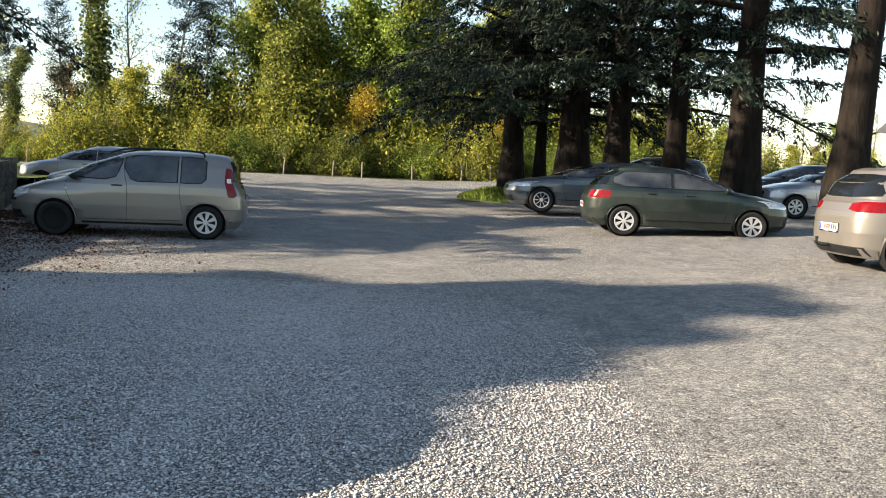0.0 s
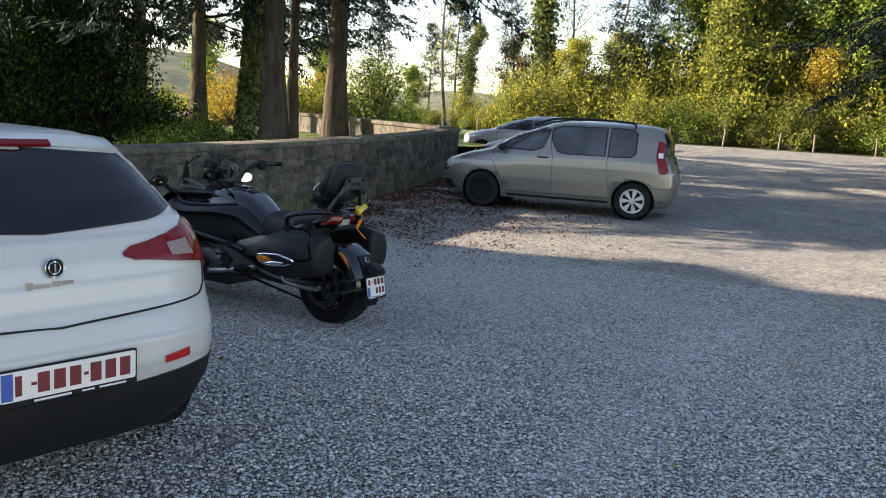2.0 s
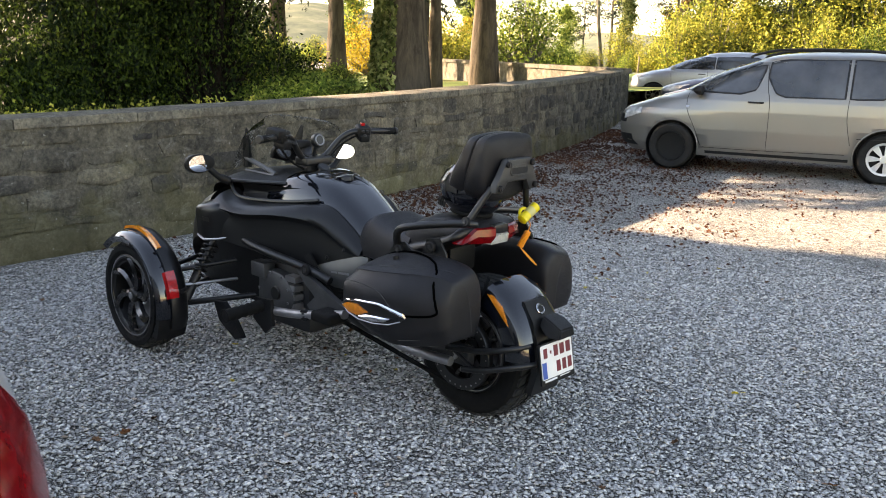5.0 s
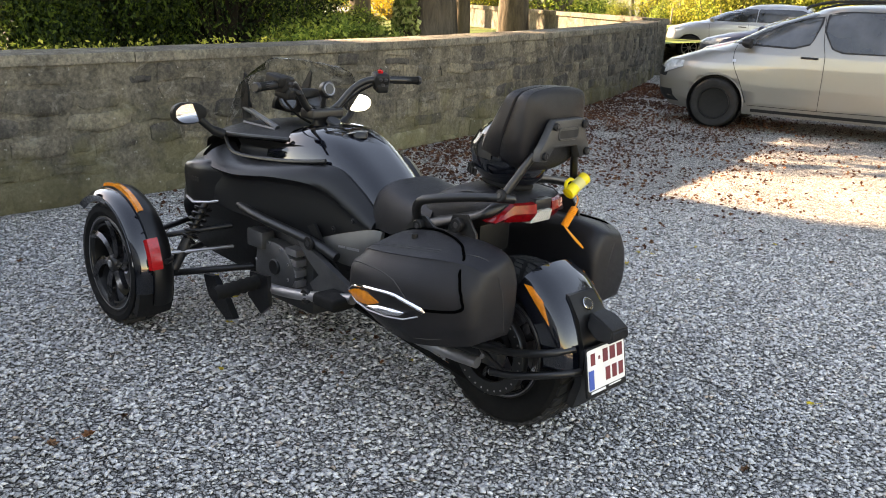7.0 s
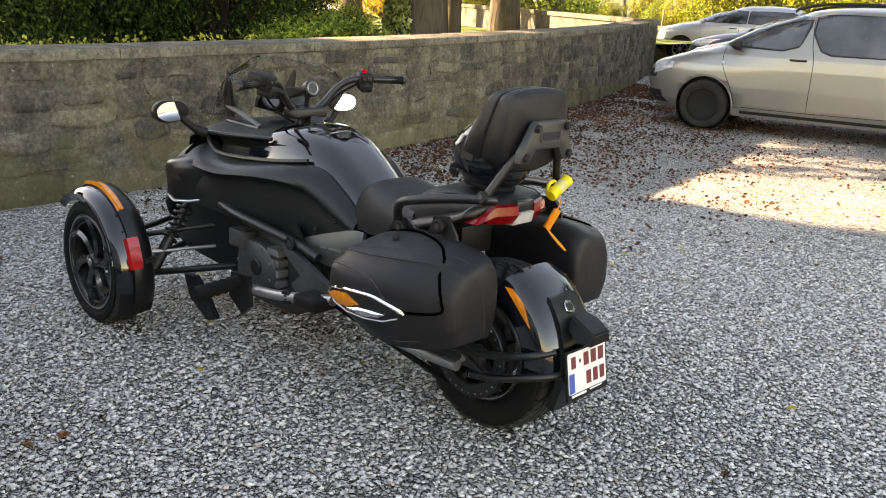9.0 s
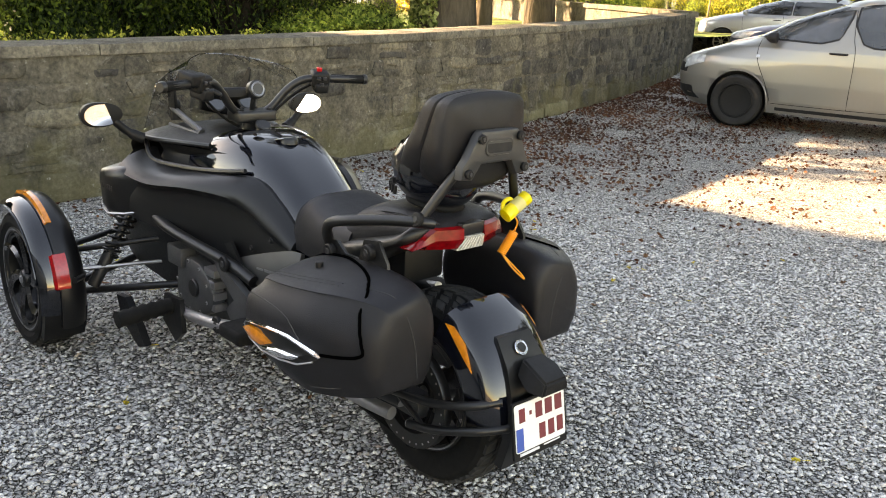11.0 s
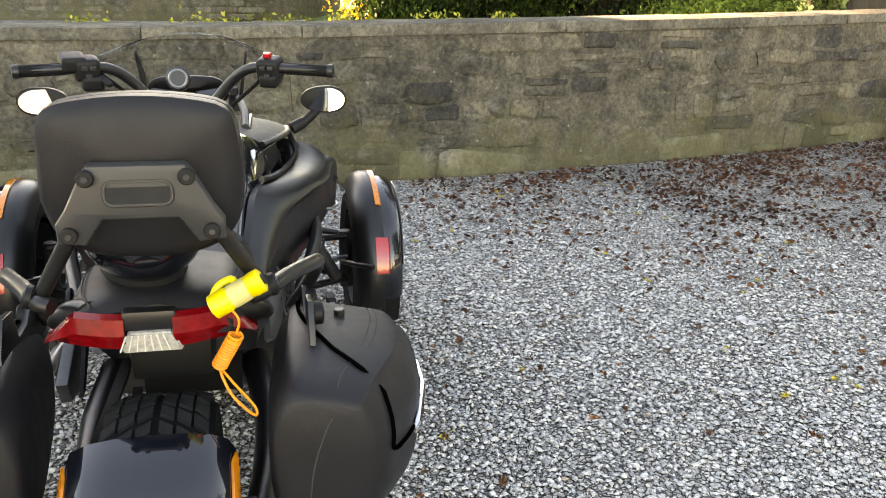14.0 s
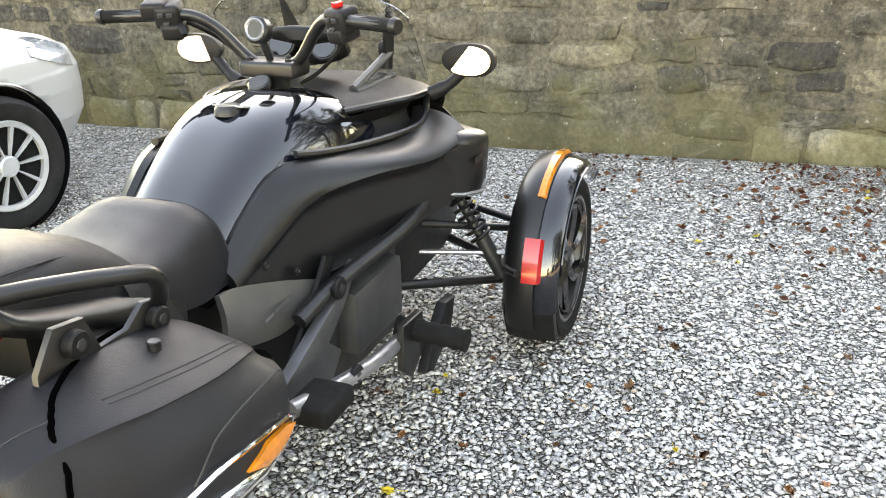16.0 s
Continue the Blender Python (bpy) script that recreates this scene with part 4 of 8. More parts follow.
# ---- the three-wheeled motorcycle ----
GLOSS = plain("gloss_black_paint", (0.004, 0.005, 0.008), 0.07, coat=0.75, spec=0.45, wear=0.2, scale=4)
SATIN = plain("satin_black_paint", (0.0055, 0.0055, 0.006), 0.33, spec=0.42, wear=0.15, scale=7, bump=0.03)
# Black satin like SATIN; the grey puts reflected sky into its colour.
SATIN_SHEEN = plain("satin_black_grey_sheen", (0.13, 0.128, 0.123), 0.32, metal=0.5, wear=0.12)
PLASTIC = plain("black_moulded_plastic", (0.006, 0.006, 0.0065), 0.5, spec=0.25, wear=0.2, scale=20, bump=0.15)
STEEL_BLACK = plain("black_powder_coat", (0.006, 0.006, 0.0065), 0.36, wear=0.2)
RUBBER = plain("tyre_rubber", (0.006, 0.006, 0.006), 0.8, spec=0.2, wear=0.3, scale=14, bump=0.1)
VINYL = plain("black_grained_vinyl", (0.0085, 0.0085, 0.0105), 0.46, spec=0.3, wear=0.2, scale=10, bump=0.35)
# Paler than RUBBER, so the bare tyre between blocks reads as groove shade.
TREAD = plain("groove_contrast_rubber", (0.022, 0.022, 0.022), 0.7, spec=0.3, wear=0.3, scale=14)
WHEEL_BLACK = plain("gloss_black_alloy", (0.09, 0.09, 0.095), 0.14, metal=0.9, wear=0.2)
CHROME = plain("chrome", (0.75, 0.76, 0.78), 0.08, metal=1.0, wear=0.05)
ALLOY = plain("dull_alloy", (0.32, 0.32, 0.33), 0.38, metal=0.85, wear=0.2)
ENGINE = plain("dark_cast_alloy", (0.04, 0.04, 0.042), 0.45, metal=0.5, wear=0.25, bump=0.2)
BRACKET = plain("grey_moulded_plastic", (0.028, 0.028, 0.028), 0.45, wear=0.15, bump=0.15)
ENGINE_GREY = plain("cast_engine_cover", (0.085, 0.087, 0.09), 0.42, metal=0.6, wear=0.25, bump=0.2)
AMBER = plain("amber_lens", (0.62, 0.18, 0.015), 0.12, coat=0.6, wear=0.2, scale=60)
RED_LENS = plain("red_lens", (0.17, 0.003, 0.005), 0.14, coat=0.1, spec=0.3, wear=0.3, scale=50)
RED_REFL = plain("red_reflector", (0.42, 0.008, 0.01), 0.18, coat=0.5, wear=0.2, scale=90)
CLEAR_LENS = plain("clear_lens", (0.72, 0.71, 0.68), 0.12, coat=0.3, wear=0.15, scale=70)
GREY_LENS = plain("grey_lens", (0.30, 0.22, 0.22), 0.15, coat=0.3, wear=0.2, scale=70)
LAMP_LENS = plain("moulded_lamp_lens", (0.42, 0.41, 0.38), 0.12, coat=0.4, wear=0.3, scale=90)
GROOVE = plain("deep_joint", (0.001, 0.001, 0.001), 0.95, spec=0.0)
STITCH = plain("dark_thread", (0.03, 0.03, 0.031), 0.8)
BAR_DARK = plain("dark_red_print", (0.16, 0.02, 0.025), 0.6)
WHITE_PLATE = plain("white_plate", (0.75, 0.73, 0.70), 0.4, wear=0.06)
BLUE_PLATE = plain("blue_plate", (0.03, 0.09, 0.36), 0.4, wear=0.1)
WHITE_PRINT = plain("white_print", (0.7, 0.7, 0.7), 0.5)
YELLOW = plain("yellow_plastic", (0.78, 0.6, 0.02), 0.35, wear=0.12, scale=30)
ORANGE = plain("orange_cord", (0.85, 0.28, 0.02), 0.45, wear=0.12, scale=40)
MIRROR = Mat("mirror_glass", (0.86, 0.87, 0.88), 0.02, 1.0).m


def clear_material(name, tint, fac=0.12):
    m = Mat(name, tint, 0.03)
    t = m.node("ShaderNodeBsdfTransparent", Color=(*tint, 1))
    g = m.node("ShaderNodeBsdfGlossy", Roughness=0.03)
    f = m.node("ShaderNodeFresnel", IOR=1.5)
    a = m.math("ADD", f.outputs[0], fac * 0.2)
    x = m.node("ShaderNodeMixShader")
    m.link(a, x.inputs[0])
    m.link(t.outputs[0], x.inputs[1])
    m.link(g.outputs[0], x.inputs[2])
    m.link(x.outputs[0], m.t.nodes["Material Output"].inputs[0])
    return m.m


SCREEN = clear_material("clear_screen", (0.93, 0.94, 0.94))


def tyre_profile(r, w, rim):
    """Half-profile of a car-type tyre as (radius, across)."""
    h = w / 2
    return [(rim, -h * 0.78), (rim + 0.012, -h * 0.86), (rim + (r - rim) * 0.4, -h), (rim + (r - rim) * 0.75, -h * 0.97), (r - 0.016, -h * 0.86), (r - 0.004, -h * 0.68),
            (r, -h * 0.3), (r, h * 0.3), (r - 0.004, h * 0.68), (r - 0.016, h * 0.86), (rim + (r - rim) * 0.75, h * 0.97), (rim + (r - rim) * 0.4, h), (rim + 0.012, h * 0.86), (rim, h * 0.78)]


def tread(r, w, n, parent):
    """Slanting tread blocks proud of the tyre's crown."""
    bm = bmesh.new()
    for k in range(n):
        a0 = 2 * math.pi * k / n
        for side in (-1, 1):
            for j in range(3):
                y0, y1 = side * w * (0.03 + 0.145 * j), side * w * (0.155 + 0.145 * j)
                sl = 2 * math.pi / n
                q = []
                for y, da in ((y0, 0.08), (y1, 0.5), (y1, 1.18), (y0, 0.76)):
                    a = a0 + sl * (da + 0.35 * j)
                    rr = r + 0.003 - (abs(y) / (w / 2)) ** 4 * 0.02
                    q.append(Vector((rr * math.cos(a), y, rr * math.sin(a))))
                c = sum(q, Vector()) / 4
                inner = [bm.verts.new(p * (1 - 0.012 / r) * 1.0 if True else p) for p in q]
                top = [bm.verts.new(c + (p - c) * 0.93 + Vector((c.x, 0, c.z)).normalized() * 0.004) for p in q]
                for i in range(4):
                    bm.faces.new((inner[i], inner[(i + 1) % 4], top[(i + 1) % 4], top[i]))
                bm.faces.new(top)
    bmesh.ops.recalc_face_normals(bm, faces=bm.faces)
    ob = part("tread", bm, TREAD, parent, smooth=False)
    ob["kind"] = "stuff"
    return ob


def alloy_wheel(name, r, w, rim, spokes, parent, m, face=1, twist=0.35, blade=0.05):
    """Tyre and black alloy rim with curved blades; face: the side that shows."""
    e = new(name)
    e.parent, e.matrix_basis = parent, m
    bm = bmesh.new()
    lathe(bm, tyre_profile(r, w, rim), "y", 48)
    t = part("tyre", bm, RUBBER, e)
    tread(r, w, 34, e)
    bm = bmesh.new()
    for rr in (rim - 0.012, rim - 0.03):
        lathe(bm, [(rr + 0.002, face * w * 0.42), (rr, face * w * 0.405), (rr - 0.006, face * w * 0.39)], "y", 44)
    part("sidewall_rings", bm, STEEL_BLACK, e)
    bm = bmesh.new()
    f = face
    lathe(bm, [(rim + 0.006, f * w * 0.43), (rim + 0.001, f * w * 0.45), (rim - 0.012, f * w * 0.43), (rim - 0.02, f * w * 0.3), (rim - 0.028, f * w * 0.0), (rim - 0.02, -f * w * 0.4)], "y", 48)
    part("rim", bm, STEEL_BLACK, e, "black alloy rim with bright edge")
    bm = bmesh.new()
    lathe(bm, [(rim - 0.001, f * w * 0.452), (rim - 0.006, f * w * 0.447)], "y", 48)
    part("rim_edge", bm, ALLOY, e)
    for k in range(spokes):
        bm = bmesh.new()
        rings = []
        for q in range(7):
            s = q / 6
            rad = 0.03 + (rim - 0.042) * s
            a = 2 * math.pi * k / spokes + twist * s * s
            wd = blade * (0.7 + 0.5 * s)
            y = f * w * (0.30 + 0.12 * s)
            c = Vector((rad * math.cos(a), y, rad * math.sin(a)))
            tn = Vector((-math.sin(a), 0, math.cos(a)))
            rings.append([c + tn * wd * 0.5, c + Vector((0, f * 0.012, 0)) + tn * wd * 0.1, c - tn * wd * 0.5, c - tn * wd * 0.42 - Vector((0, f * 0.025, 0)), c + tn * wd * 0.42 - Vector((0, f * 0.025, 0))])
        loft(bm, rings)
        bmesh.ops.recalc_face_normals(bm, faces=bm.faces)
        part("spoke", bm, WHEEL_BLACK, e, angle=30)
    bm = bmesh.new()
    lathe(bm, [(0.0001, f * w * 0.42), (0.03, f * w * 0.42), (0.036, f * w * 0.39), (0.04, f * w * 0.3), (0.045, f * w * 0.1), (0.055, -f * w * 0.3)], "y", 24)
    part("hub", bm, STEEL_BLACK, e)
    bm = bmesh.new()
    disc(bm, (0, f * w * 0.41, 0), (0, f, 0), 0.017, 0.008, 18)
    part("hub_cap", bm, ALLOY, e)
    bm = bmesh.new()
    lathe(bm, [(0.06, f * w * 0.02), (0.125, f * w * 0.02), (0.125, f * w * 0.06), (0.06, f * w * 0.06)], "y", 40)
    part("brake_disc", bm, ALLOY, e)
    return e


def shell(bm, stations, thick=0.02, n=4, mirror=1):
    """A panel lofted along u: stations (u, ((v, z), ...)), smoothed, with thickness inwards."""
    k = len(stations[0][1])
    lines = [curve_pts([(u, p[j][0], p[j][1]) for u, p in stations], n) for j in range(k)]
    rings = []
    for i in range(len(lines[0])):
        outer = curve_pts([lines[j][i] for j in range(k)], 3)
        inner = [Vector((p.x, p.y - thick, p.z - thick * 0.35)) for p in reversed(outer)]
        rings.append([Vector((p.x, p.y * mirror, p.z)) for p in outer + inner])
    loft(bm, rings)
    bmesh.ops.recalc_face_normals(bm, faces=bm.faces)


def arch(bm, stations, n=4, under=0.03):
    """A symmetric hull lofted along u: stations (u, centre z, ((v, z), ...)) with half outlines."""
    k = len(stations[0][2])
    lines = [curve_pts([(u, 0, c) for u, c, p in stations], n)] + [curve_pts([(u, p[j][0], p[j][1]) for u, c, p in stations], n) for j in range(k)]
    rings = []
    for i in range(len(lines[0])):
        half = curve_pts([lines[j][i] for j in range(k + 1)], 3)
        left = [p for p in half]
        right = [Vector((p.x, -p.y, p.z)) for p in reversed(half[1:])]
        rings.append(right + left)
    loft(bm, rings)
    bmesh.ops.recalc_face_normals(bm, faces=bm.faces)


def pad_shape(bm, outline, u0, u1, tilt=0.0, zc=0.0, puff=0.02, n=3, levels=6):
    """A cushion with an outline in (v, z), from u0 to u1, rounded at both faces; tilt leans it back with height."""
    P = curve_pts([(0, v, z) for v, z in outline + outline[:1]], n)[:-1]
    cv = sum((p.y for p in P)) / len(P)
    cz = sum((p.z for p in P)) / len(P)
    rings = []
    for s, k in ((0.0, 0.80), (0.06, 0.92), (0.2, 0.99), (0.5, 1.0), (0.8, 0.985), (0.94, 0.92), (1.0, 0.80)):
        u = u0 + (u1 - u0) * s
        rings.append([Vector((u + tilt * (p.z - zc), cv + (p.y - cv) * k, cz + (p.z - cz) * k)) for p in P])
    for extra, at in ((0.4, 0), (0.4, -1)):
        r = rings[at]
        du = -puff * 0.4 if at == 0 else puff * 0.4
        mid = [Vector((p.x + du * (1 if u1 > u0 else -1), cv + (p.y - cv) * extra, cz + (p.z - cz) * extra)) for p in r]
        rings = [mid] + rings if at == 0 else rings + [mid]
    loft(bm, rings)
    bmesh.ops.recalc_face_normals(bm, faces=bm.faces)


def bolt(name, c, nrm, r, parent, mat=None, depth=0.012):
    bm = bmesh.new()
    disc(bm, c, nrm, r, depth, 16)
    o = part(name, bm, mat or PLASTIC, parent)
    bm = bmesh.new()
    d = Vector(nrm).normalized()
    disc(bm, Vector(c) + d * depth * 0.9, nrm, r * 0.45, 0.004, 6)
    part("socket", bm, ENGINE, o)
    return o


def bars_text(parent, m, rows, mat, name="print"):
    """Lines of print shown as plain bars: rows of (x0, x1, y, height)."""
    for x0, x1, y, h in rows:
        bm = bmesh.new()
        box(bm, x0, x1, y - h / 2, y + h / 2, 0, 0.0012)
        part(name.replace("bars", "bar"), bm, mat, parent, m=m, smooth=False)


def number_plate(parent, m, w, h, rows):
    """A white plate with a blue strip and dark red bars, in a black frame; it lies in x, y and faces z."""
    bm = bmesh.new()
    plate(bm, rounded(w + 0.014, h + 0.03, 0.008), 0.008, pose(0, -0.008, -0.006))
    p = part("number_plate", bm, PLASTIC, parent, "white number plate in a black frame", m=m)
    bm = bmesh.new()
    plate(bm, rounded(w, h, 0.008), 0.004)
    part("plate_face", bm, WHITE_PLATE, p)
    bm = bmesh.new()
    return p



# ---- parked cars ----
def paint(name, colour, metal=0.0, dirt=0.12):
    m = Mat(name, colour, 0.28, metal, 0.6)
    c = m.mix(m.math("MULTIPLY", m.ramp(m.noise(2.2, 7, 0.6), [(0.4, (0, 0, 0)), (0.75, (1, 1, 1))]), dirt), colour, (0.23, 0.21, 0.18))
    m.colour(c)
    m.roughness(m.noise(5, 6), 0.22, 0.42)
    return m.m


GLASS_DARK = plain("dark_car_glass", (0.010, 0.012, 0.014), 0.05, coat=0.1, spec=0.35, wear=0.3, scale=2)
# Grey, mottled base colour paints in reflections and the interior behind the panes.
GLASS_SIDE = plain("mottled_reflection_glass", (0.04, 0.044, 0.048), 0.04, coat=0.8, spec=0.5, wear=0.7, scale=1.6)
SEAM = plain("panel_gap", (0.01, 0.01, 0.01), 0.8)
TRIM = plain("black_trim", (0.013, 0.013, 0.014), 0.55, spec=0.25, bump=0.1)
TYRE = plain("car_tyre", (0.016, 0.016, 0.016), 0.8, spec=0.2, wear=0.3)
HUBCAP = plain("silver_wheel_paint", (0.55, 0.56, 0.57), 0.35, metal=0.4, wear=0.1)
STEEL_DARK = plain("dark_steel_wheel", (0.012, 0.012, 0.012), 0.7, spec=0.15)
HEADLAMP = plain("headlamp_lens", (0.5, 0.52, 0.54), 0.08, metal=0.3, coat=1.0, wear=0.4, scale=12)


class Car:
    """A car body built of level slices; x forward from the rear axle, y left, z up."""

    def __init__(self, name, label, m, body_paint, ro, wb, fo, hw, h, zb, zn, ws_base, ws_top, rear_belt, rear_top, r=0.31, nr=5.0, nf=3.6, sill=0.2, extra=None, hat=1.0):
        self.t = thing(name, label, "car", m)
        self.wb, self.hw, self.r, self.h, self.zb = wb, hw, r, h, zb
        f = wb + fo
        K = [(sill, -ro + 0.14, f - 0.18, hw - 0.07), (sill + 0.13, -ro + 0.03, f - 0.05, hw - 0.02), (0.55, -ro, f, hw), (zn, -ro + 0.015, f - 0.05, hw),
             (zn + 0.07, -ro + 0.03, f - 0.16, hw), ((zn + zb) / 2 + 0.07, -ro + 0.05 + (rear_belt + ro) * 0.3, (f - 0.16) * 0.42 + ws_base * 0.58, hw - 0.01), (zb, rear_belt, ws_base, hw - 0.03), (zb + 0.04, rear_belt + 0.02, ws_base - 0.07, hw - 0.045),
             ((zb + h) / 2, rear_belt * 0.5 + rear_top * 0.5 - 0.03, ws_base * 0.5 + ws_top * 0.5 + 0.03, hw - 0.13), (h - 0.13, rear_top - 0.01, ws_top + 0.14, hw - 0.215), (h - 0.06, rear_top + 0.03, ws_top - 0.02, hw - 0.27), (h - 0.02, rear_top + 0.16, ws_top - 0.22, hw - 0.36), (h, rear_top + 0.5, ws_top - 0.55, hw - 0.56)]
        K = sorted(K)
        if extra:
            K = extra(K)
        zs = np.array([k[0] for k in K])
        fine = np.unique(np.concatenate([np.linspace(zs[0], zs[-1], 70), zs]))
        self.zs = fine
        self.tab = [np.interp(fine, zs, np.array([k[i] for k in K])) for i in (1, 2, 3)]
        for i in range(3):
            a = self.tab[i].copy()
            for _ in range(3):
                a[1:-1] = (a[:-2] + 2 * a[1:-1] + a[2:]) / 4
            self.tab[i] = a
        self.nr, self.nf = nr, nf
        bm = bmesh.new()
        rings = []
        M = 72
        for i in range(len(fine)):
            xr, xf, w = (self.tab[k][i] for k in range(3))
            ring = []
            for k in range(M):
                a = 2 * math.pi * k / M
                c, s = math.cos(a), math.sin(a)
                n = nf if c > 0 else nr
                xc, L = (xr + xf) / 2, (xf - xr) / 2
                ring.append((xc + L * math.copysign(abs(c) ** (2 / n), c), w * math.copysign(abs(s) ** (2 / n), s), fine[i]))
            rings.append(ring)
        loft(bm, rings)
        bmesh.ops.recalc_face_normals(bm, faces=bm.faces)
        me = mesh_of(bm, "body", body_paint, True, 60)
        tmp = new("body", me)
        cut = bmesh.new()
        for x in (0, wb):
            for s in (1, -1):
                rr = r + 0.045
                ring = lambda y: [(x + rr * math.cos(a), y, r + 0.01 + rr * math.sin(a)) for a in (2 * math.pi * k / 36 for k in range(36))]
                loft(cut, [ring(s * (hw - 0.24)), ring(s * (hw + 0.2))])
        bmesh.ops.recalc_face_normals(cut, faces=cut.faces)
        cme = mesh_of(cut, "cut", TRIM)
        cob = new("cut", cme)
        mod = tmp.modifiers.new("arches", "BOOLEAN")
        mod.operation, mod.object, mod.solver = "DIFFERENCE", cob, "EXACT"
        bpy.context.view_layer.update()
        dg = bpy.context.evaluated_depsgraph_get()
        done = bpy.data.meshes.new_from_object(tmp.evaluated_get(dg))
        bpy.data.objects.remove(tmp)
        bpy.data.objects.remove(cob)
        self.body = part("body", done, None, self.t)
        for x in (0, wb):
            for s in (1, -1):
                bm = bmesh.new()
                lathe(bm, [(0.001, s * (hw - 0.235)), (r + 0.035, s * (hw - 0.235)), (r + 0.040, s * (hw - 0.05))], "y", 32, (x, 0, r + 0.01))
                part("wheel_well", bm, TRIM, self.body)

    def at(self, z):
        return [float(np.interp(z, self.zs, self.tab[k])) for k in range(3)]

    def side(self, x, z, s=1, off=0.0):
        xr, xf, w = self.at(z)
        xc, L = (xr + xf) / 2, (xf - xr) / 2
        n = self.nf if x > xc else self.nr
        q = min(0.999, abs(x - xc) / L)
        return Vector((x, s * (w * (1 - q ** n) ** (1 / n) + off), z))

    def end(self, y, z, s=-1, off=0.0):
        """A point on the rear (s -1) or the front (s 1)."""
        xr, xf, w = self.at(z)
        xc, L = (xr + xf) / 2, (xf - xr) / 2
        n = self.nf if s > 0 else self.nr
        q = min(0.995, abs(y) / w)
        return Vector((xc + s * (L * (1 - q ** n) ** (1 / n) + off), y, z))

    def corner(self, a, z, s=1, off=0.0):
        """A point on the rear quarter: a is 180 at the tail's middle and 90 on the flank."""
        xr, xf, w = self.at(z)
        c, q = abs(math.cos(radians(a))), math.sin(radians(a))
        n = self.nr
        L = (xf - xr) / 2
        p = Vector(((xr + xf) / 2 - L * c ** (2 / n), s * w * q ** (2 / n), z))
        return p + Vector((-c, s * q, 0)) * off

    def sheet(self, name, cols, fn, mat, off=0.010, thick=0.014, parent=None, label="", rows=6):
        """A panel laid on the body: cols of (across, low z, high z); fn maps (across, z)."""
        bm = bmesh.new()
        A = [c[0] for c in cols]
        n = max(2, int(6 * len(cols)))
        grid = []
        for k in range(n + 1):
            a = A[0] + (A[-1] - A[0]) * k / n
            lo, hi = np.interp(a, A, [c[1] for c in cols]) if A[0] < A[-1] else np.interp(-a, [-q for q in A], [c[1] for c in cols]), np.interp(a, A, [c[2] for c in cols]) if A[0] < A[-1] else np.interp(-a, [-q for q in A], [c[2] for c in cols])
            grid.append([bm.verts.new(fn(a, lo + (hi - lo) * j / rows, off)) for j in range(rows + 1)])
        for a, b in zip(grid, grid[1:]):
            for j in range(rows):
                bm.faces.new((a[j], b[j], b[j + 1], a[j + 1]))
        bmesh.ops.recalc_face_normals(bm, faces=bm.faces)
        c = Vector((self.wb / 2, 0, 0.7))
        f0 = bm.faces[:][len(bm.faces) // 2]
        if f0.normal.dot(f0.calc_center_median() - c) < 0:
            bmesh.ops.reverse_faces(bm, faces=bm.faces)
        bmesh.ops.solidify(bm, geom=bm.faces[:], thickness=thick)
        return part(name, bm, mat, parent or self.t, label)

    def pane(self, cols, s, name="side_window", mat=None):
        fn = lambda a, z, o: self.side(a, z, s, o)
        wide = [(cols[0][0] - 0.022, cols[0][1] - 0.01, cols[0][2] + 0.01)] + [(a, lo - 0.018, hi + 0.018) for a, lo, hi in cols[1:-1]] + [(cols[-1][0] + 0.022, cols[-1][1] - 0.01, cols[-1][2] + 0.01)]
        self.sheet("window_seal", wide, fn, TRIM, off=0.005)
        return self.sheet(name, cols, fn, mat or GLASS_SIDE)

    def ribbon(self, pts, fn, mat=None, w=0.004, name="panel_gap"):
        bm = bmesh.new()
        tube(bm, [fn(a, z, 0.0005) for a, z in [(p.x, p.z) for p in curve_pts([(a, 0, z) for a, z in pts], 6)]], w, 5)
        return part(name, bm, mat or SEAM, self.body)

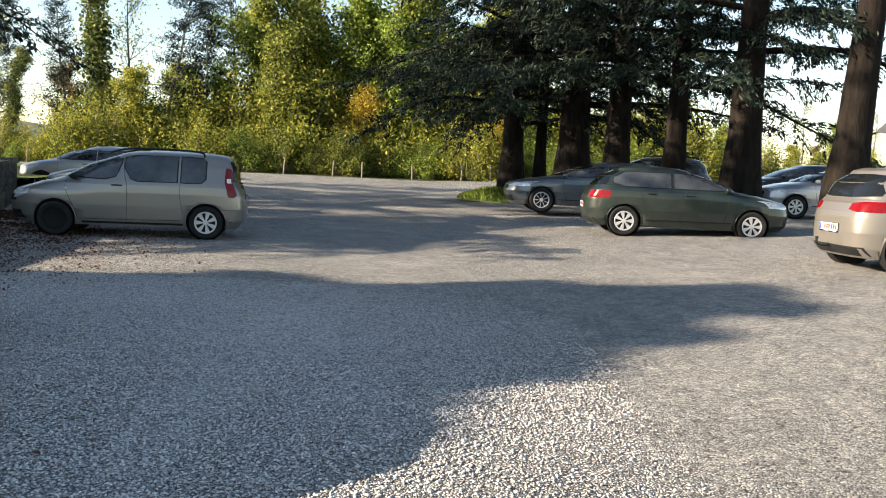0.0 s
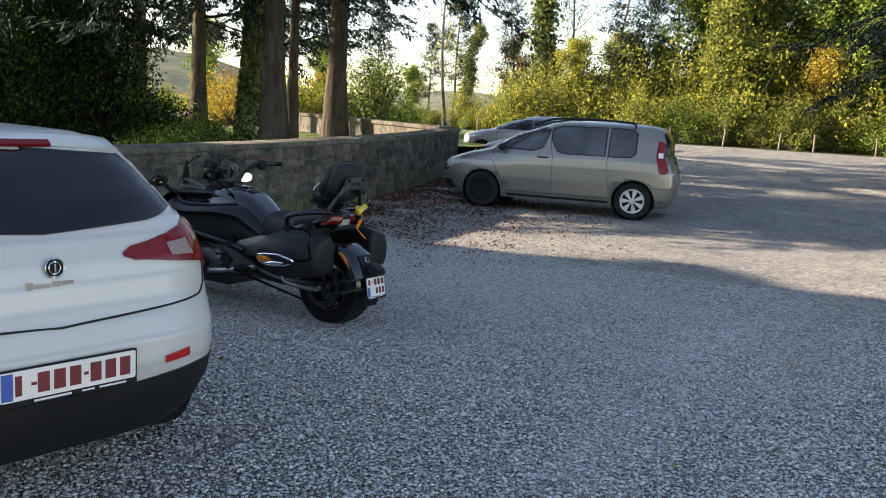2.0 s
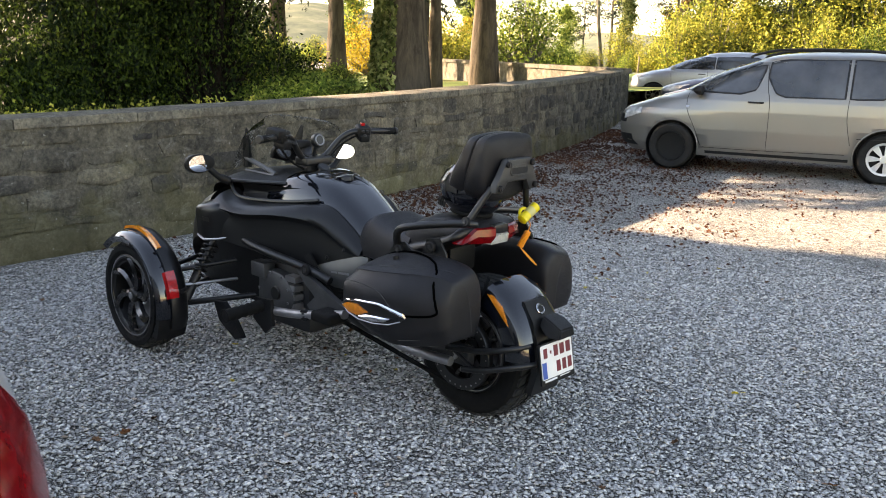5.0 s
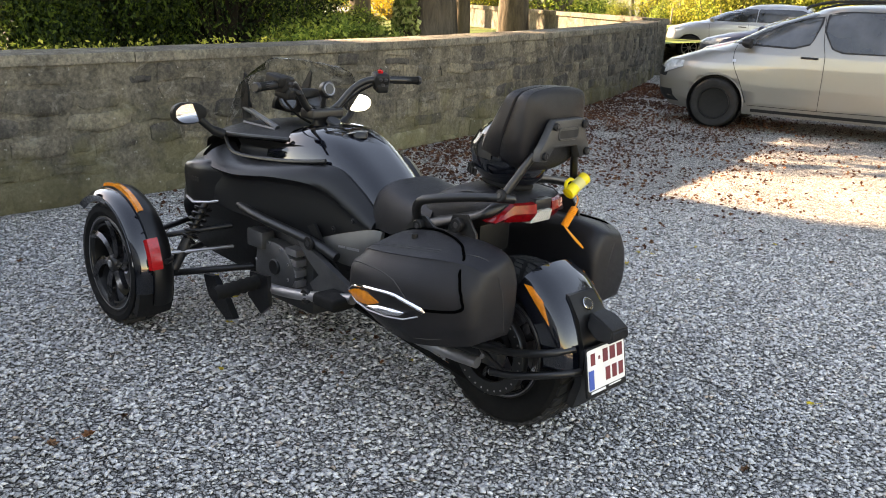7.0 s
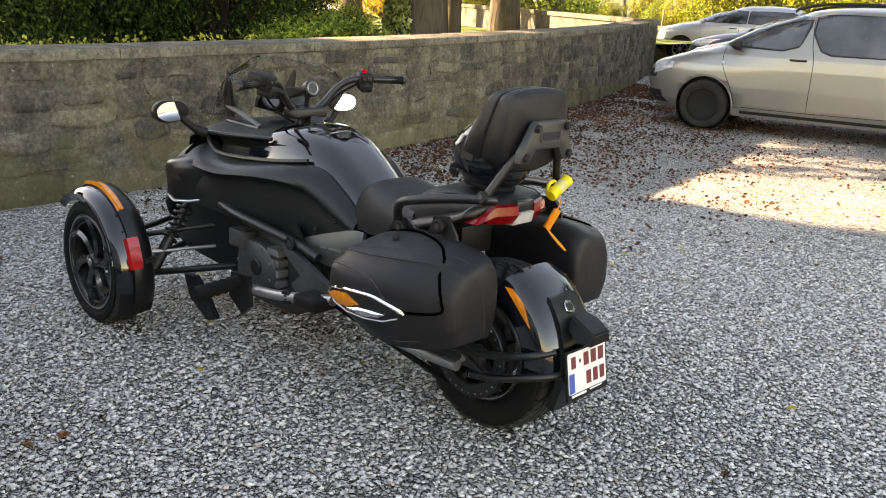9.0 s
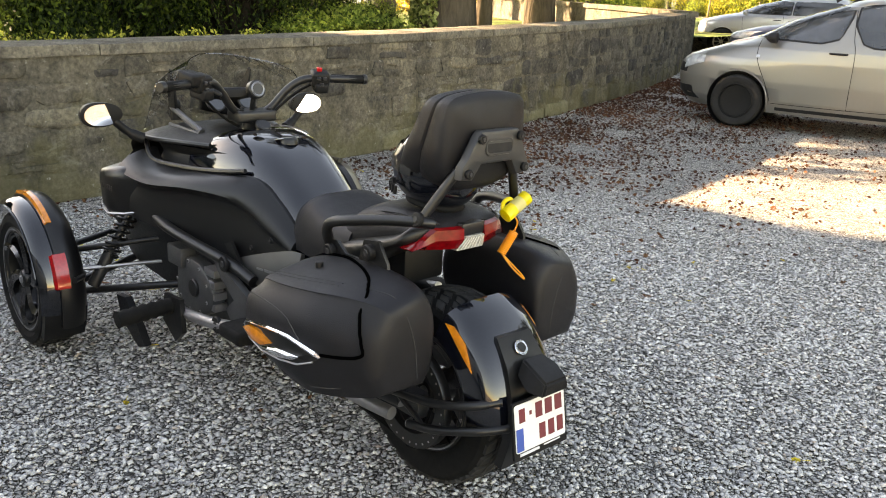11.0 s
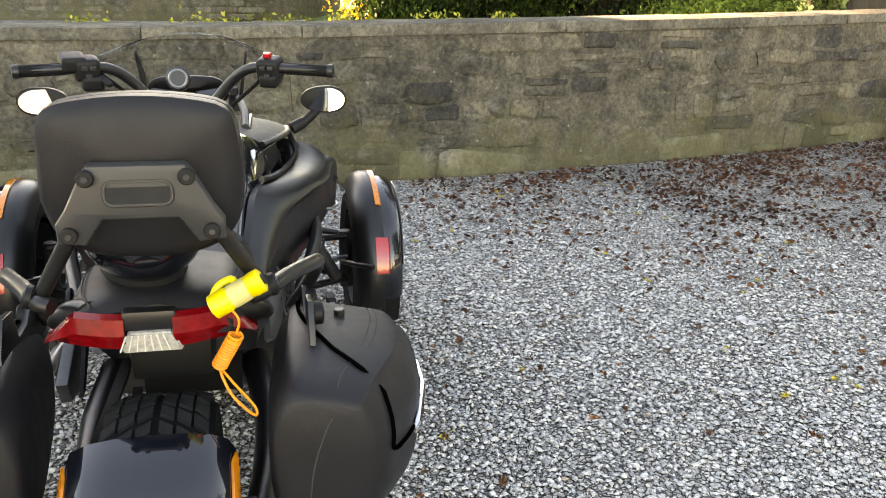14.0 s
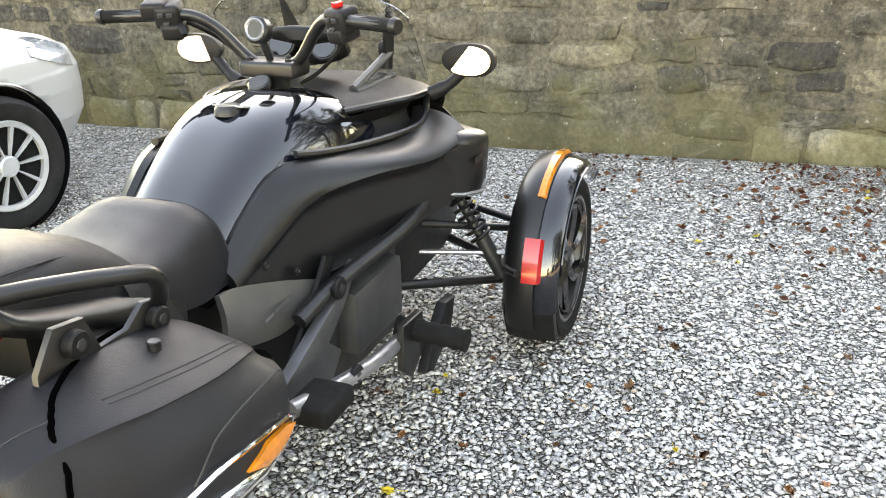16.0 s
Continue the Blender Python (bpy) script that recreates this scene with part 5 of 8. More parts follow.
    def wheels(self, rear=("cap", 7), front=("cap", 7), w=0.195):
        for x, (style, n) in ((0, rear), (self.wb, front)):
            for s in (1, -1):
                e = new("wheel")
                e.parent, e.matrix_basis = self.t, pose(x, s * (self.hw - 0.115), self.r)
                rim = self.r * 0.66
                bm = bmesh.new()
                lathe(bm, tyre_profile(self.r, w, rim), "y", 36)
                part("tyre", bm, TYRE, e)
                bm = bmesh.new()
                q = w * 0.42
                lathe(bm, [(rim + 0.004, s * q), (rim - 0.008, s * (q + 0.006)), (rim - 0.02, s * (q - 0.03)), (0.06, s * (q - 0.05)), (0.001, s * (q - 0.05))], "y", 36)
                part("rim", bm, HUBCAP if style == "steel_light" else STEEL_DARK, e)
                if style != "steel":
                    for k in range(n):
                        bm = bmesh.new()
                        a = 2 * math.pi * k / n
                        ww = 0.55 / n if style == "spoke" else 1.75 / n
                        rings = []
                        for rad, f in ((0.035, 0.6 if style == "spoke" else 1.0), (rim * 0.55, 1.0), (rim - 0.008, 0.85)):
                            tw = rad * math.tan(min(1.2, ww * f))
                            c = Vector((rad * math.cos(a), 0, rad * math.sin(a)))
                            tn = Vector((-math.sin(a), 0, math.cos(a)))
                            y = s * (q - 0.002 + 0.012 * (1 - rad / rim))
                            rings.append([c + tn * tw + Vector((0, y, 0)), c - tn * tw + Vector((0, y, 0)), c - tn * tw + Vector((0, y - s * 0.02, 0)), c + tn * tw + Vector((0, y - s * 0.02, 0))])
                        loft(bm, rings)
                        bmesh.ops.recalc_face_normals(bm, faces=bm.faces)
                        part("spoke", bm, HUBCAP, e, angle=30)
                    bm = bmesh.new()
                    disc(bm, (0, s * (q - 0.02), 0), (0, s, 0), 0.05, 0.032, 18)
                    lathe(bm, [(rim + 0.002, s * (q + 0.002)), (rim - 0.004, s * (q + 0.009)), (rim - 0.026, s * (q + 0.004)), (rim - 0.026, s * (q - 0.02))], "y", 36)
                    bmesh.ops.recalc_face_normals(bm, faces=bm.faces)
                    part("wheel_cover" if style == "cap" else "rim_edge", bm, HUBCAP, e, angle=30)
        return self

    def mirror(self, x, z, mat, s=1):
        p = self.side(x, z, s)
        bm = bmesh.new()
        rings = [[p + Vector((dx, s * (0.11 + 0.09 * k * math.cos(a)), 0.03 + 0.065 * k * math.sin(a))) for a in (2 * math.pi * i / 16 for i in range(16))] for dx, k in ((-0.04, 0.9), (-0.03, 1.0), (0.03, 0.9), (0.07, 0.5))]
        loft(bm, rings)
        tube(bm, [p - Vector((0, s * 0.05, 0)), p + Vector((0, s * 0.06, 0.01))], 0.02, 8)
        bmesh.ops.recalc_face_normals(bm, faces=bm.faces)
        return part("door_mirror", bm, mat, self.t)

    def handle(self, x, z, s, mat=None):
        bm = bmesh.new()
        pts = [self.side(x + d, z, s, o) for d, o in ((-0.09, 0.0), (-0.08, 0.025), (0.08, 0.025), (0.09, 0.0))]
        tube(bm, pts, 0.012, 8)
        part("door_handle", bm, mat or TRIM, self.t)

    def plate_at(self, s, z, w=0.52, y=0.0, off=0.012):
        p = self.end(y, z, s, off)
        m = Matrix.Translation(p) @ Matrix(((0, 0, s, 0), (s, 0, 0, 0), (0, 1, 0, 0), (0, 0, 0, 1)))
        pl = number_plate(self.t, m, w, 0.11, ())
        bm = bmesh.new()
        box(bm, -w / 2 + 0.004, -w / 2 + 0.045, -0.05, 0.05, 0.003, 0.0055)
        part("country_strip", bm, BLUE_PLATE, pl)
        xs = [-0.195, -0.105, -0.045, 0.015, 0.095, 0.155, 0.215]
        rows = [(x - 0.022 if x > -0.19 else x - 0.012, x + 0.022 if x > -0.19 else x + 0.012, 0.0, 0.075) for x in xs] + [(-0.15, -0.13, 0, 0.012), (0.048, 0.065, 0, 0.012)]
        bars_text(pl, pose(0, 0, 0.0042), [(a, b, c, d) for a, b, c, d in rows], BAR_DARK, "plate_bars")
        bars_text(pl, pose(0, 0, 0.0025), [(-0.14, 0.0, -0.066, 0.008), (0.04, 0.09, -0.066, 0.006), (0.11, 0.22, -0.066, 0.007)], WHITE_PRINT, "dealer_bars")
        return pl

    def glazing(self, inset=0.05, z_lo=None, pillars=(), rear_glass=True):
        """Windscreen, rear window and side windows between pillars."""
        lo = (z_lo or self.zb) + 0.02
        hi = self.h - 0.12
        w_lo, w_hi = self.at(lo)[2] - 0.13, self.at(hi)[2] - 0.10
        for s, nm in ((1, "windscreen"), (-1, "rear_window")):
            if s < 0 and not rear_glass:
                continue
            ww = max(w_lo, w_hi)
            cols = [(-w_lo, lo + 0.03, lo + 0.08), (-w_hi, lo + 0.02, hi - 0.02), (-w_hi * 0.5, lo, hi), (w_hi * 0.5, lo, hi), (w_hi, lo + 0.02, hi - 0.02), (w_lo, lo + 0.03, lo + 0.08)]
            self.sheet(nm, cols, lambda a, z, o, s=s: self.end(a, z, s, o), GLASS_DARK)
        for cols in pillars:
            for s in (1, -1):
                self.pane(cols, s)

    def lamps(self, front, rear, rear_label="red tail lamp"):
        for s in (1, -1):
            if front:
                y0, y1, z0, z1 = front
                self.sheet("headlamp", [(s * y0, z0 + 0.03, z1 - 0.02), (s * (y0 + y1) / 2, z0, z1), (s * y1, z0 + 0.02, z1 + 0.04)], lambda a, z, o: self.end(a, z, 1, o), HEADLAMP, label="clear headlamp")
            if rear:
                y0, y1, z0, z1 = rear
                self.sheet("tail_lamp", [(s * y0, z0 + 0.02, z1 - 0.01), (s * (y0 + y1) / 2, z0, z1), (s * y1, z0, z1)], lambda a, z, o: self.end(a, z, -1, o), RED_LENS, label=rear_label)


SILVER_WARM = paint("warm_silver_paint", (0.235, 0.225, 0.208), 0.55, 0.3)
WHITE_CAR = paint("white_car_paint", (0.52, 0.515, 0.50), 0.0, 0.06)
GREEN_CAR = paint("dark_green_paint", (0.012, 0.022, 0.018), 0.3, 0.1)
BRONZE = paint("bronze_silver_paint", (0.25, 0.23, 0.205), 0.55, 0.15)
GREY_CAR = paint("steel_grey_paint", (0.10, 0.115, 0.13), 0.5, 0.15)
BLACK_CAR = paint("black_car_paint", (0.01, 0.01, 0.012), 0.2, 0.05)
SILVER_CAR = paint("silver_car_paint", (0.42, 0.43, 0.45), 0.55, 0.15)
BLUE_CAR = paint("dark_blue_paint", (0.03, 0.045, 0.09), 0.3, 0.1)
RED_CAR = paint("red_car_paint", (0.32, 0.012, 0.015), 0.1, 0.08)


def arc_trim(car, x, mat, s):
    bm = bmesh.new()
    r = car.r + 0.052
    tube(bm, [car.side(x + r * math.cos(a), max(0.22, car.r + r * math.sin(a)), s, 0.001) for a in (math.pi * (k / 20) for k in range(-1, 22))], 0.008, 6)
    part("arch_lip", bm, mat, car.body)


def tall_van():
    """A tall silver family car with a nearly upright tail, its nose to the wall."""
    c = Car("family_car", "silver compact people carrier with black roof rails beside the wall", pose(-4.38, 16.29, gz(-4.4, 15.8) + 0.005, 0, 0, 190.0), SILVER_WARM, 0.69, 2.608, 0.90, 0.84, 1.58, 1.02, 0.74, 2.62, 1.55, -0.55, -0.42, 0.305, nr=6.5, nf=3.2)
    c.glazing(pillars=([(0.02, 1.10, 1.40), (0.08, 1.03, 1.46), (0.36, 1.02, 1.475), (0.44, 1.02, 1.475)], [(0.52, 1.02, 1.475), (1.20, 1.02, 1.465), (1.32, 1.06, 1.455), (1.42, 1.25, 1.43)], [(1.50, 1.33, 1.40), (1.56, 1.10, 1.385), (1.75, 1.04, 1.34), (2.10, 1.05, 1.21), (2.42, 1.05, 1.065)]))
    for s in (1, -1):
        c.ribbon([(0.46, 1.0), (0.46, 0.75), (0.40, 0.45)], lambda a, z, o: c.side(a, z, s, o))
        c.ribbon([(1.46, 1.40), (1.42, 1.1), (1.38, 0.9), (1.38, 0.32)], lambda a, z, o: c.side(a, z, s, o))
        c.ribbon([(2.45, 1.02), (2.42, 0.8), (2.30, 0.55), (2.22, 0.34)], lambda a, z, o: c.side(a, z, s, o))
        c.ribbon([(0.45, 0.33), (1.4, 0.315), (2.2, 0.315)], lambda a, z, o: c.side(a, z, s, o))
        c.handle(1.55, 0.93, s)
        c.sheet("sill_shadow_trim", [(0.4, 0.235, 0.27), (2.15, 0.235, 0.27)], lambda a, z, o: c.side(a, z, s, o), TRIM)
        bm = bmesh.new()
        tube(bm, curve_pts([(0.05, s * 0.60, 1.50), (0.12, s * 0.60, 1.575), (0.6, s * 0.575, 1.605), (1.3, s * 0.575, 1.595), (1.62, s * 0.59, 1.535), (1.7, s * 0.6, 1.49)], 5), 0.017, 8)
        part("roof_rail", bm, TRIM, c.t, "black roof rail")
        c.mirror(2.28, 1.03, TRIM, s)
        arc_trim(c, 0, SILVER_WARM, s)
        arc_trim(c, c.wb, SILVER_WARM, s)
        Q = lambda a, z, o: c.corner(a, z, s, o)
        c.sheet("tail_lamp", [(127.5, 0.82, 1.26), (129, 0.78, 1.31), (135, 0.77, 1.31), (143, 0.80, 1.29), (145, 0.84, 1.25)], Q, RED_LENS, label="tall red and white tail lamp")
        c.sheet("reversing_lens", [(131, 1.04, 1.12), (141, 1.04, 1.12)], lambda a, z, o: Q(a, z, o + 0.006), CLEAR_LENS)
        c.ribbon([(-0.55, 0.545), (-0.4, 0.54), (0.33, 0.535)], lambda a, z, o: c.side(a, z, s, o))
        c.sheet("headlamp", [(3.08, 0.72, 0.80), (3.25, 0.66, 0.80), (3.36, 0.62, 0.74)], lambda a, z, o: c.side(a, z, s, o), HEADLAMP, label="clear headlamp")
        c.sheet("indicator", [(2.40, 0.83, 0.86), (2.44, 0.83, 0.86)], lambda a, z, o: c.side(a, z, s, o), ALLOY)
    c.sheet("front_grille", [(-0.55, 0.58, 0.68), (0, 0.6, 0.72), (0.55, 0.58, 0.68)], lambda a, z, o: c.end(a, z, 1, o), TRIM)
    c.sheet("front_intake", [(-0.6, 0.27, 0.42), (0.6, 0.27, 0.42)], lambda a, z, o: c.end(a, z, 1, o), TRIM)
    c.ribbon([(-0.72, 0.62), (0, 0.60), (0.72, 0.62)], lambda a, z, o: c.end(a, z, -1, o))
    c.sheet("rear_handle", [(-0.25, 0.93, 0.99), (0.25, 0.93, 0.99)], lambda a, z, o: c.end(a, z, -1, o), TRIM)
    c.plate_at(-1, 0.8)
    c.wheels(("cap", 7), ("steel", 7))
    bm = bmesh.new()
    box(bm, -0.60, -0.52, -0.02, 0.02, 1.02, 1.05, 0.01)
    part("wiper_hub", bm, TRIM, c.t)
    return c.t


def hatch_white():
    """The white hatchback, its tail to the camera."""
    h = radians(168.8)
    rear = Vector((-2.875, 3.63))
    org = rear + Vector((math.cos(h), math.sin(h))) * 0.80
    c = Car("white_hatchback", "white five-door hatchback with red tail lamps parked nose to the wall", pose(org.x, org.y, 0.02, 0, 0, 168.8), WHITE_CAR, 0.80, 2.68, 0.92, 0.90, 1.46, 1.06, 0.74, 1.95, 1.15, -0.62, -0.18, 0.315, nr=5.6, nf=3.4,
            extra=lambda K: [(z, a, b - 0.46 * smoothstep(0.4, 2.2, b), w) for z, a, b, w in [(0.2, -0.6, 3.76, 0.78), (0.3, -0.71, 3.94, 0.84), (0.42, -0.77, 4.01, 0.88), (0.55, -0.8, 4.014, 0.895), (0.66, -0.79, 4, 0.9), (0.745, -0.75, 3.95, 0.9), (0.8, -0.72, 3.82, 0.9), (0.9, -0.7, 3.46, 0.885), (0.98, -0.68, 3.12, 0.86), (1.06, -0.635, 2.82, 0.82), (1.12, -0.575, 2.52, 0.775), (1.22, -0.46, 2.263, 0.715), (1.33, -0.32, 1.882, 0.65), (1.39, -0.24, 1.609, 0.605), (1.43, -0.17, 1.372, 0.55), (1.455, -0.04, 1.016, 0.45), (1.465, 0.3, 0.6, 0.25)]])
    R = lambda a, z, o: c.end(a, z, -1, o)
    c.sheet("rear_window", [(-0.63, 1.15, 1.17), (-0.575, 1.135, 1.26), (-0.51, 1.12, 1.365), (0, 1.085, 1.395), (0.51, 1.12, 1.365), (0.575, 1.135, 1.26), (0.63, 1.15, 1.17)], R, GLASS_DARK, rows=10, label="dark tinted rear window")
    c.sheet("spoiler", [(-0.53, 1.385, 1.432), (0, 1.405, 1.445), (0.53, 1.385, 1.432)], lambda a, z, o: c.end(a, z, -1, o) - Vector((0.02 + (z - 1.385) * 0.3, 0, 0)), WHITE_CAR, thick=0.02)
    c.sheet("brake_light", [(-0.2, 1.402, 1.422), (0.2, 1.402, 1.422)], lambda a, z, o: c.end(a, z, -1, o) - Vector((0.036, 0, 0)), RED_LENS, label="high red brake light")
    for s in (1, -1):
        Q = lambda a, z, o: c.corner(a, z, s, o)
        c.sheet("tail_lamp", [(177.2, 0.985, 1.0), (176, 0.968, 1.022), (168, 0.948, 1.052), (155, 0.928, 1.078), (142.5, 0.91, 1.10)], Q, RED_LENS, label="swept red tail lamp", off=0.012, thick=0.03)
        c.sheet("quarter_lamp", [(141.5, 0.905, 1.10), (134, 0.86, 1.10), (129, 0.835, 1.088), (125, 0.855, 1.06), (121, 0.93, 1.0)], Q, RED_LENS, label="red lamp lens on the rear wing", off=0.012, thick=0.03)
        c.sheet("reversing_lens", [(167, 0.972, 1.022), (156, 0.962, 1.032)], lambda a, z, o: Q(a, z, o + 0.006), GREY_LENS)
        c.sheet("bumper_reflector", [(s * 0.41, 0.545, 0.575), (s * 0.53, 0.555, 0.59)], R, RED_REFL, label="red bumper reflector")
        c.ribbon([(s * 0.72, 0.93), (s * 0.715, 0.86), (s * 0.68, 0.80), (s * 0.55, 0.775), (0, 0.745)], R, w=0.005)
        c.pane([(-0.05, 1.10, 1.30), (0.3, 1.06, 1.36), (0.80, 1.03, 1.385), (0.82, 1.03, 1.385)], s)
        c.pane([(0.89, 1.03, 1.385), (1.35, 1.02, 1.31), (1.9, 1.02, 1.12)], s)
        for pts in ([(0.86, 1.38), (0.85, 0.9), (0.82, 0.3)], [(1.85, 1.0), (1.8, 0.7), (1.72, 0.3)], [(-0.05, 1.05), (0.2, 0.9), (0.35, 0.65), (0.42, 0.45)]):
            c.ribbon(pts, lambda a, z, o: c.side(a, z, s, o))
        c.handle(1.0, 0.9, s, ALLOY)
        c.mirror(1.72, 1.0, WHITE_CAR, s)
        arc_trim(c, 0, WHITE_CAR, s)
        arc_trim(c, c.wb, WHITE_CAR, s)
        c.sheet("headlamp", [(2.98, 0.76, 0.84), (3.15, 0.70, 0.82), (3.30, 0.66, 0.76)], lambda a, z, o: c.side(a, z, s, o), HEADLAMP, label="clear headlamp")
    c.sheet("windscreen", [(-0.62, 1.06, 1.12), (-0.5, 1.04, 1.34), (0.5, 1.04, 1.34), (0.62, 1.06, 1.12)], lambda a, z, o: c.end(a, z, 1, o), GLASS_DARK)
    c.sheet("bumper_insert", [(-0.80, 0.30, 0.44), (-0.74, 0.255, 0.51), (-0.6, 0.225, 0.51), (-0.3, 0.21, 0.485), (0.3, 0.21, 0.485), (0.6, 0.225, 0.51), (0.74, 0.255, 0.51), (0.80, 0.30, 0.44)], R, TRIM, off=0.010, thick=0.02, label="black lower bumper insert")
    c.plate_at(-1, 0.575, off=0.016)
    p = c.end(0, 0.965, -1, 0.004)
    bm = bmesh.new()
    disc(bm, p, (-1, 0, 0.12), 0.037, 0.008, 30)
    em = part("round_emblem", bm, STEEL_DARK, c.t, "round dark tailgate emblem with chrome rings")
    for rad in (0.036, 0.022):
        bm = bmesh.new()
        lathe(bm, [(rad - 0.003, 0.0), (rad, 0.003), (rad + 0.003, 0.0)], "z", 30)
        part("emblem_ring", bm, CHROME, em, m=Matrix.Translation(p + Vector((-0.008, 0, 0.001))) @ Vector((-1, 0, 0.12)).to_track_quat("Z", "Y").to_matrix().to_4x4())
    bm = bmesh.new()
    box(bm, p.x - 0.0115, p.x - 0.006, p.y - 0.003, p.y + 0.003, p.z - 0.017, p.z + 0.017, 0.001)
    part("emblem_bar", bm, ALLOY, em)
    bars_text(c.t, Matrix.Translation(c.end(0.02, 0.905, -1, 0.003)) @ Matrix(((0, 0, -1, 0), (-1, 0, 0, 0), (0, 1, 0, 0), (0, 0, 0, 1))), [(-0.09, -0.065, 0.0, 0.03), (-0.06, 0.0, -0.004, 0.014), (0.005, 0.04, 0.0, 0.022), (0.045, 0.09, 0.002, 0.016)], ALLOY, "model_script_bars")
    c.wheels(("spoke", 10), ("spoke", 10), 0.215)
    return c.t


def simple_car(name, label, x, y, deg, mat, ro, wb, fo, hw, h, zb, zn, ws_base, ws_top, rear_belt, rear_top, panes, style=("cap", 7), rails=False, lamps=True, r=0.315, z=None):
    c = Car(name, label, pose(x, y, (gz(x, y) if z is None else z) + 0.005, 0, 0, deg), mat, ro, wb, fo, hw, h, zb, zn, ws_base, ws_top, rear_belt, rear_top, r)
    c.glazing(pillars=panes)
    if lamps:
        c.lamps((0.50, hw - 0.10, zn - 0.06, zn + 0.07), (hw - 0.36, hw - 0.06, zb - 0.24, zb - 0.08))
    c.sheet("front_grille", [(-0.45, zn - 0.12, zn - 0.03), (0.45, zn - 0.12, zn - 0.03)], lambda a, z, o: c.end(a, z, 1, o), TRIM)
    c.sheet("front_intake", [(-0.6, 0.28, 0.42), (0.6, 0.28, 0.42)], lambda a, z, o: c.end(a, z, 1, o), TRIM)
    c.sheet("lower_bumper", [(-0.7, 0.23, 0.36), (0.7, 0.23, 0.36)], lambda a, z, o: c.end(a, z, -1, o), TRIM)
    c.plate_at(-1, 0.62)
    mid = wb * 0.45
    for s in (1, -1):
        for pts in ([(mid, zb), (mid - 0.02, 0.6), (mid - 0.05, 0.3)], [(ws_base - 0.25, zb - 0.03), (ws_base - 0.3, 0.6), (ws_base - 0.4, 0.3)], [(0.28, zb), (0.42, 0.7), (0.46, 0.4)]):
            c.ribbon(pts, lambda a, z, o: c.side(a, z, s, o))
        c.handle(mid + 0.14, zb - 0.12, s)
        c.handle(0.55, zb - 0.11, s)
        c.mirror(ws_base - 0.32, zb, mat, s)
        c.ribbon([(0.45, 0.36), (wb - 0.45, 0.36)], lambda a, z, o: c.side(a, z, s, o), TRIM, 0.012, "side_strip")
        arc_trim(c, 0, mat, s)
        arc_trim(c, wb, mat, s)
        if rails:
            bm = bmesh.new()
            tube(bm, curve_pts([(rear_top + 0.25, s * (hw - 0.27), h - 0.04), (rear_top + 0.35, s * (hw - 0.27), h + 0.035), (ws_top - 0.35, s * (hw - 0.27), h + 0.035), (ws_top - 0.25, s * (hw - 0.27), h - 0.03)], 4), 0.016, 6)
            part("roof_rail", bm, TRIM, c.t)
    c.wheels(style, style)
    return c


def three_panes(zb, h, xs):
    a, b, c, d = xs
    return ([(a, zb + 0.10, zb + 0.2), (a + 0.25, zb + 0.03, h - 0.15), (b, zb + 0.02, h - 0.14)], [(b + 0.07, zb + 0.02, h - 0.14), (c - 0.45, zb + 0.02, h - 0.15), (c, zb + 0.02, zb + 0.16 + (h - zb) * 0.25), (d, zb + 0.02, zb + 0.05)])


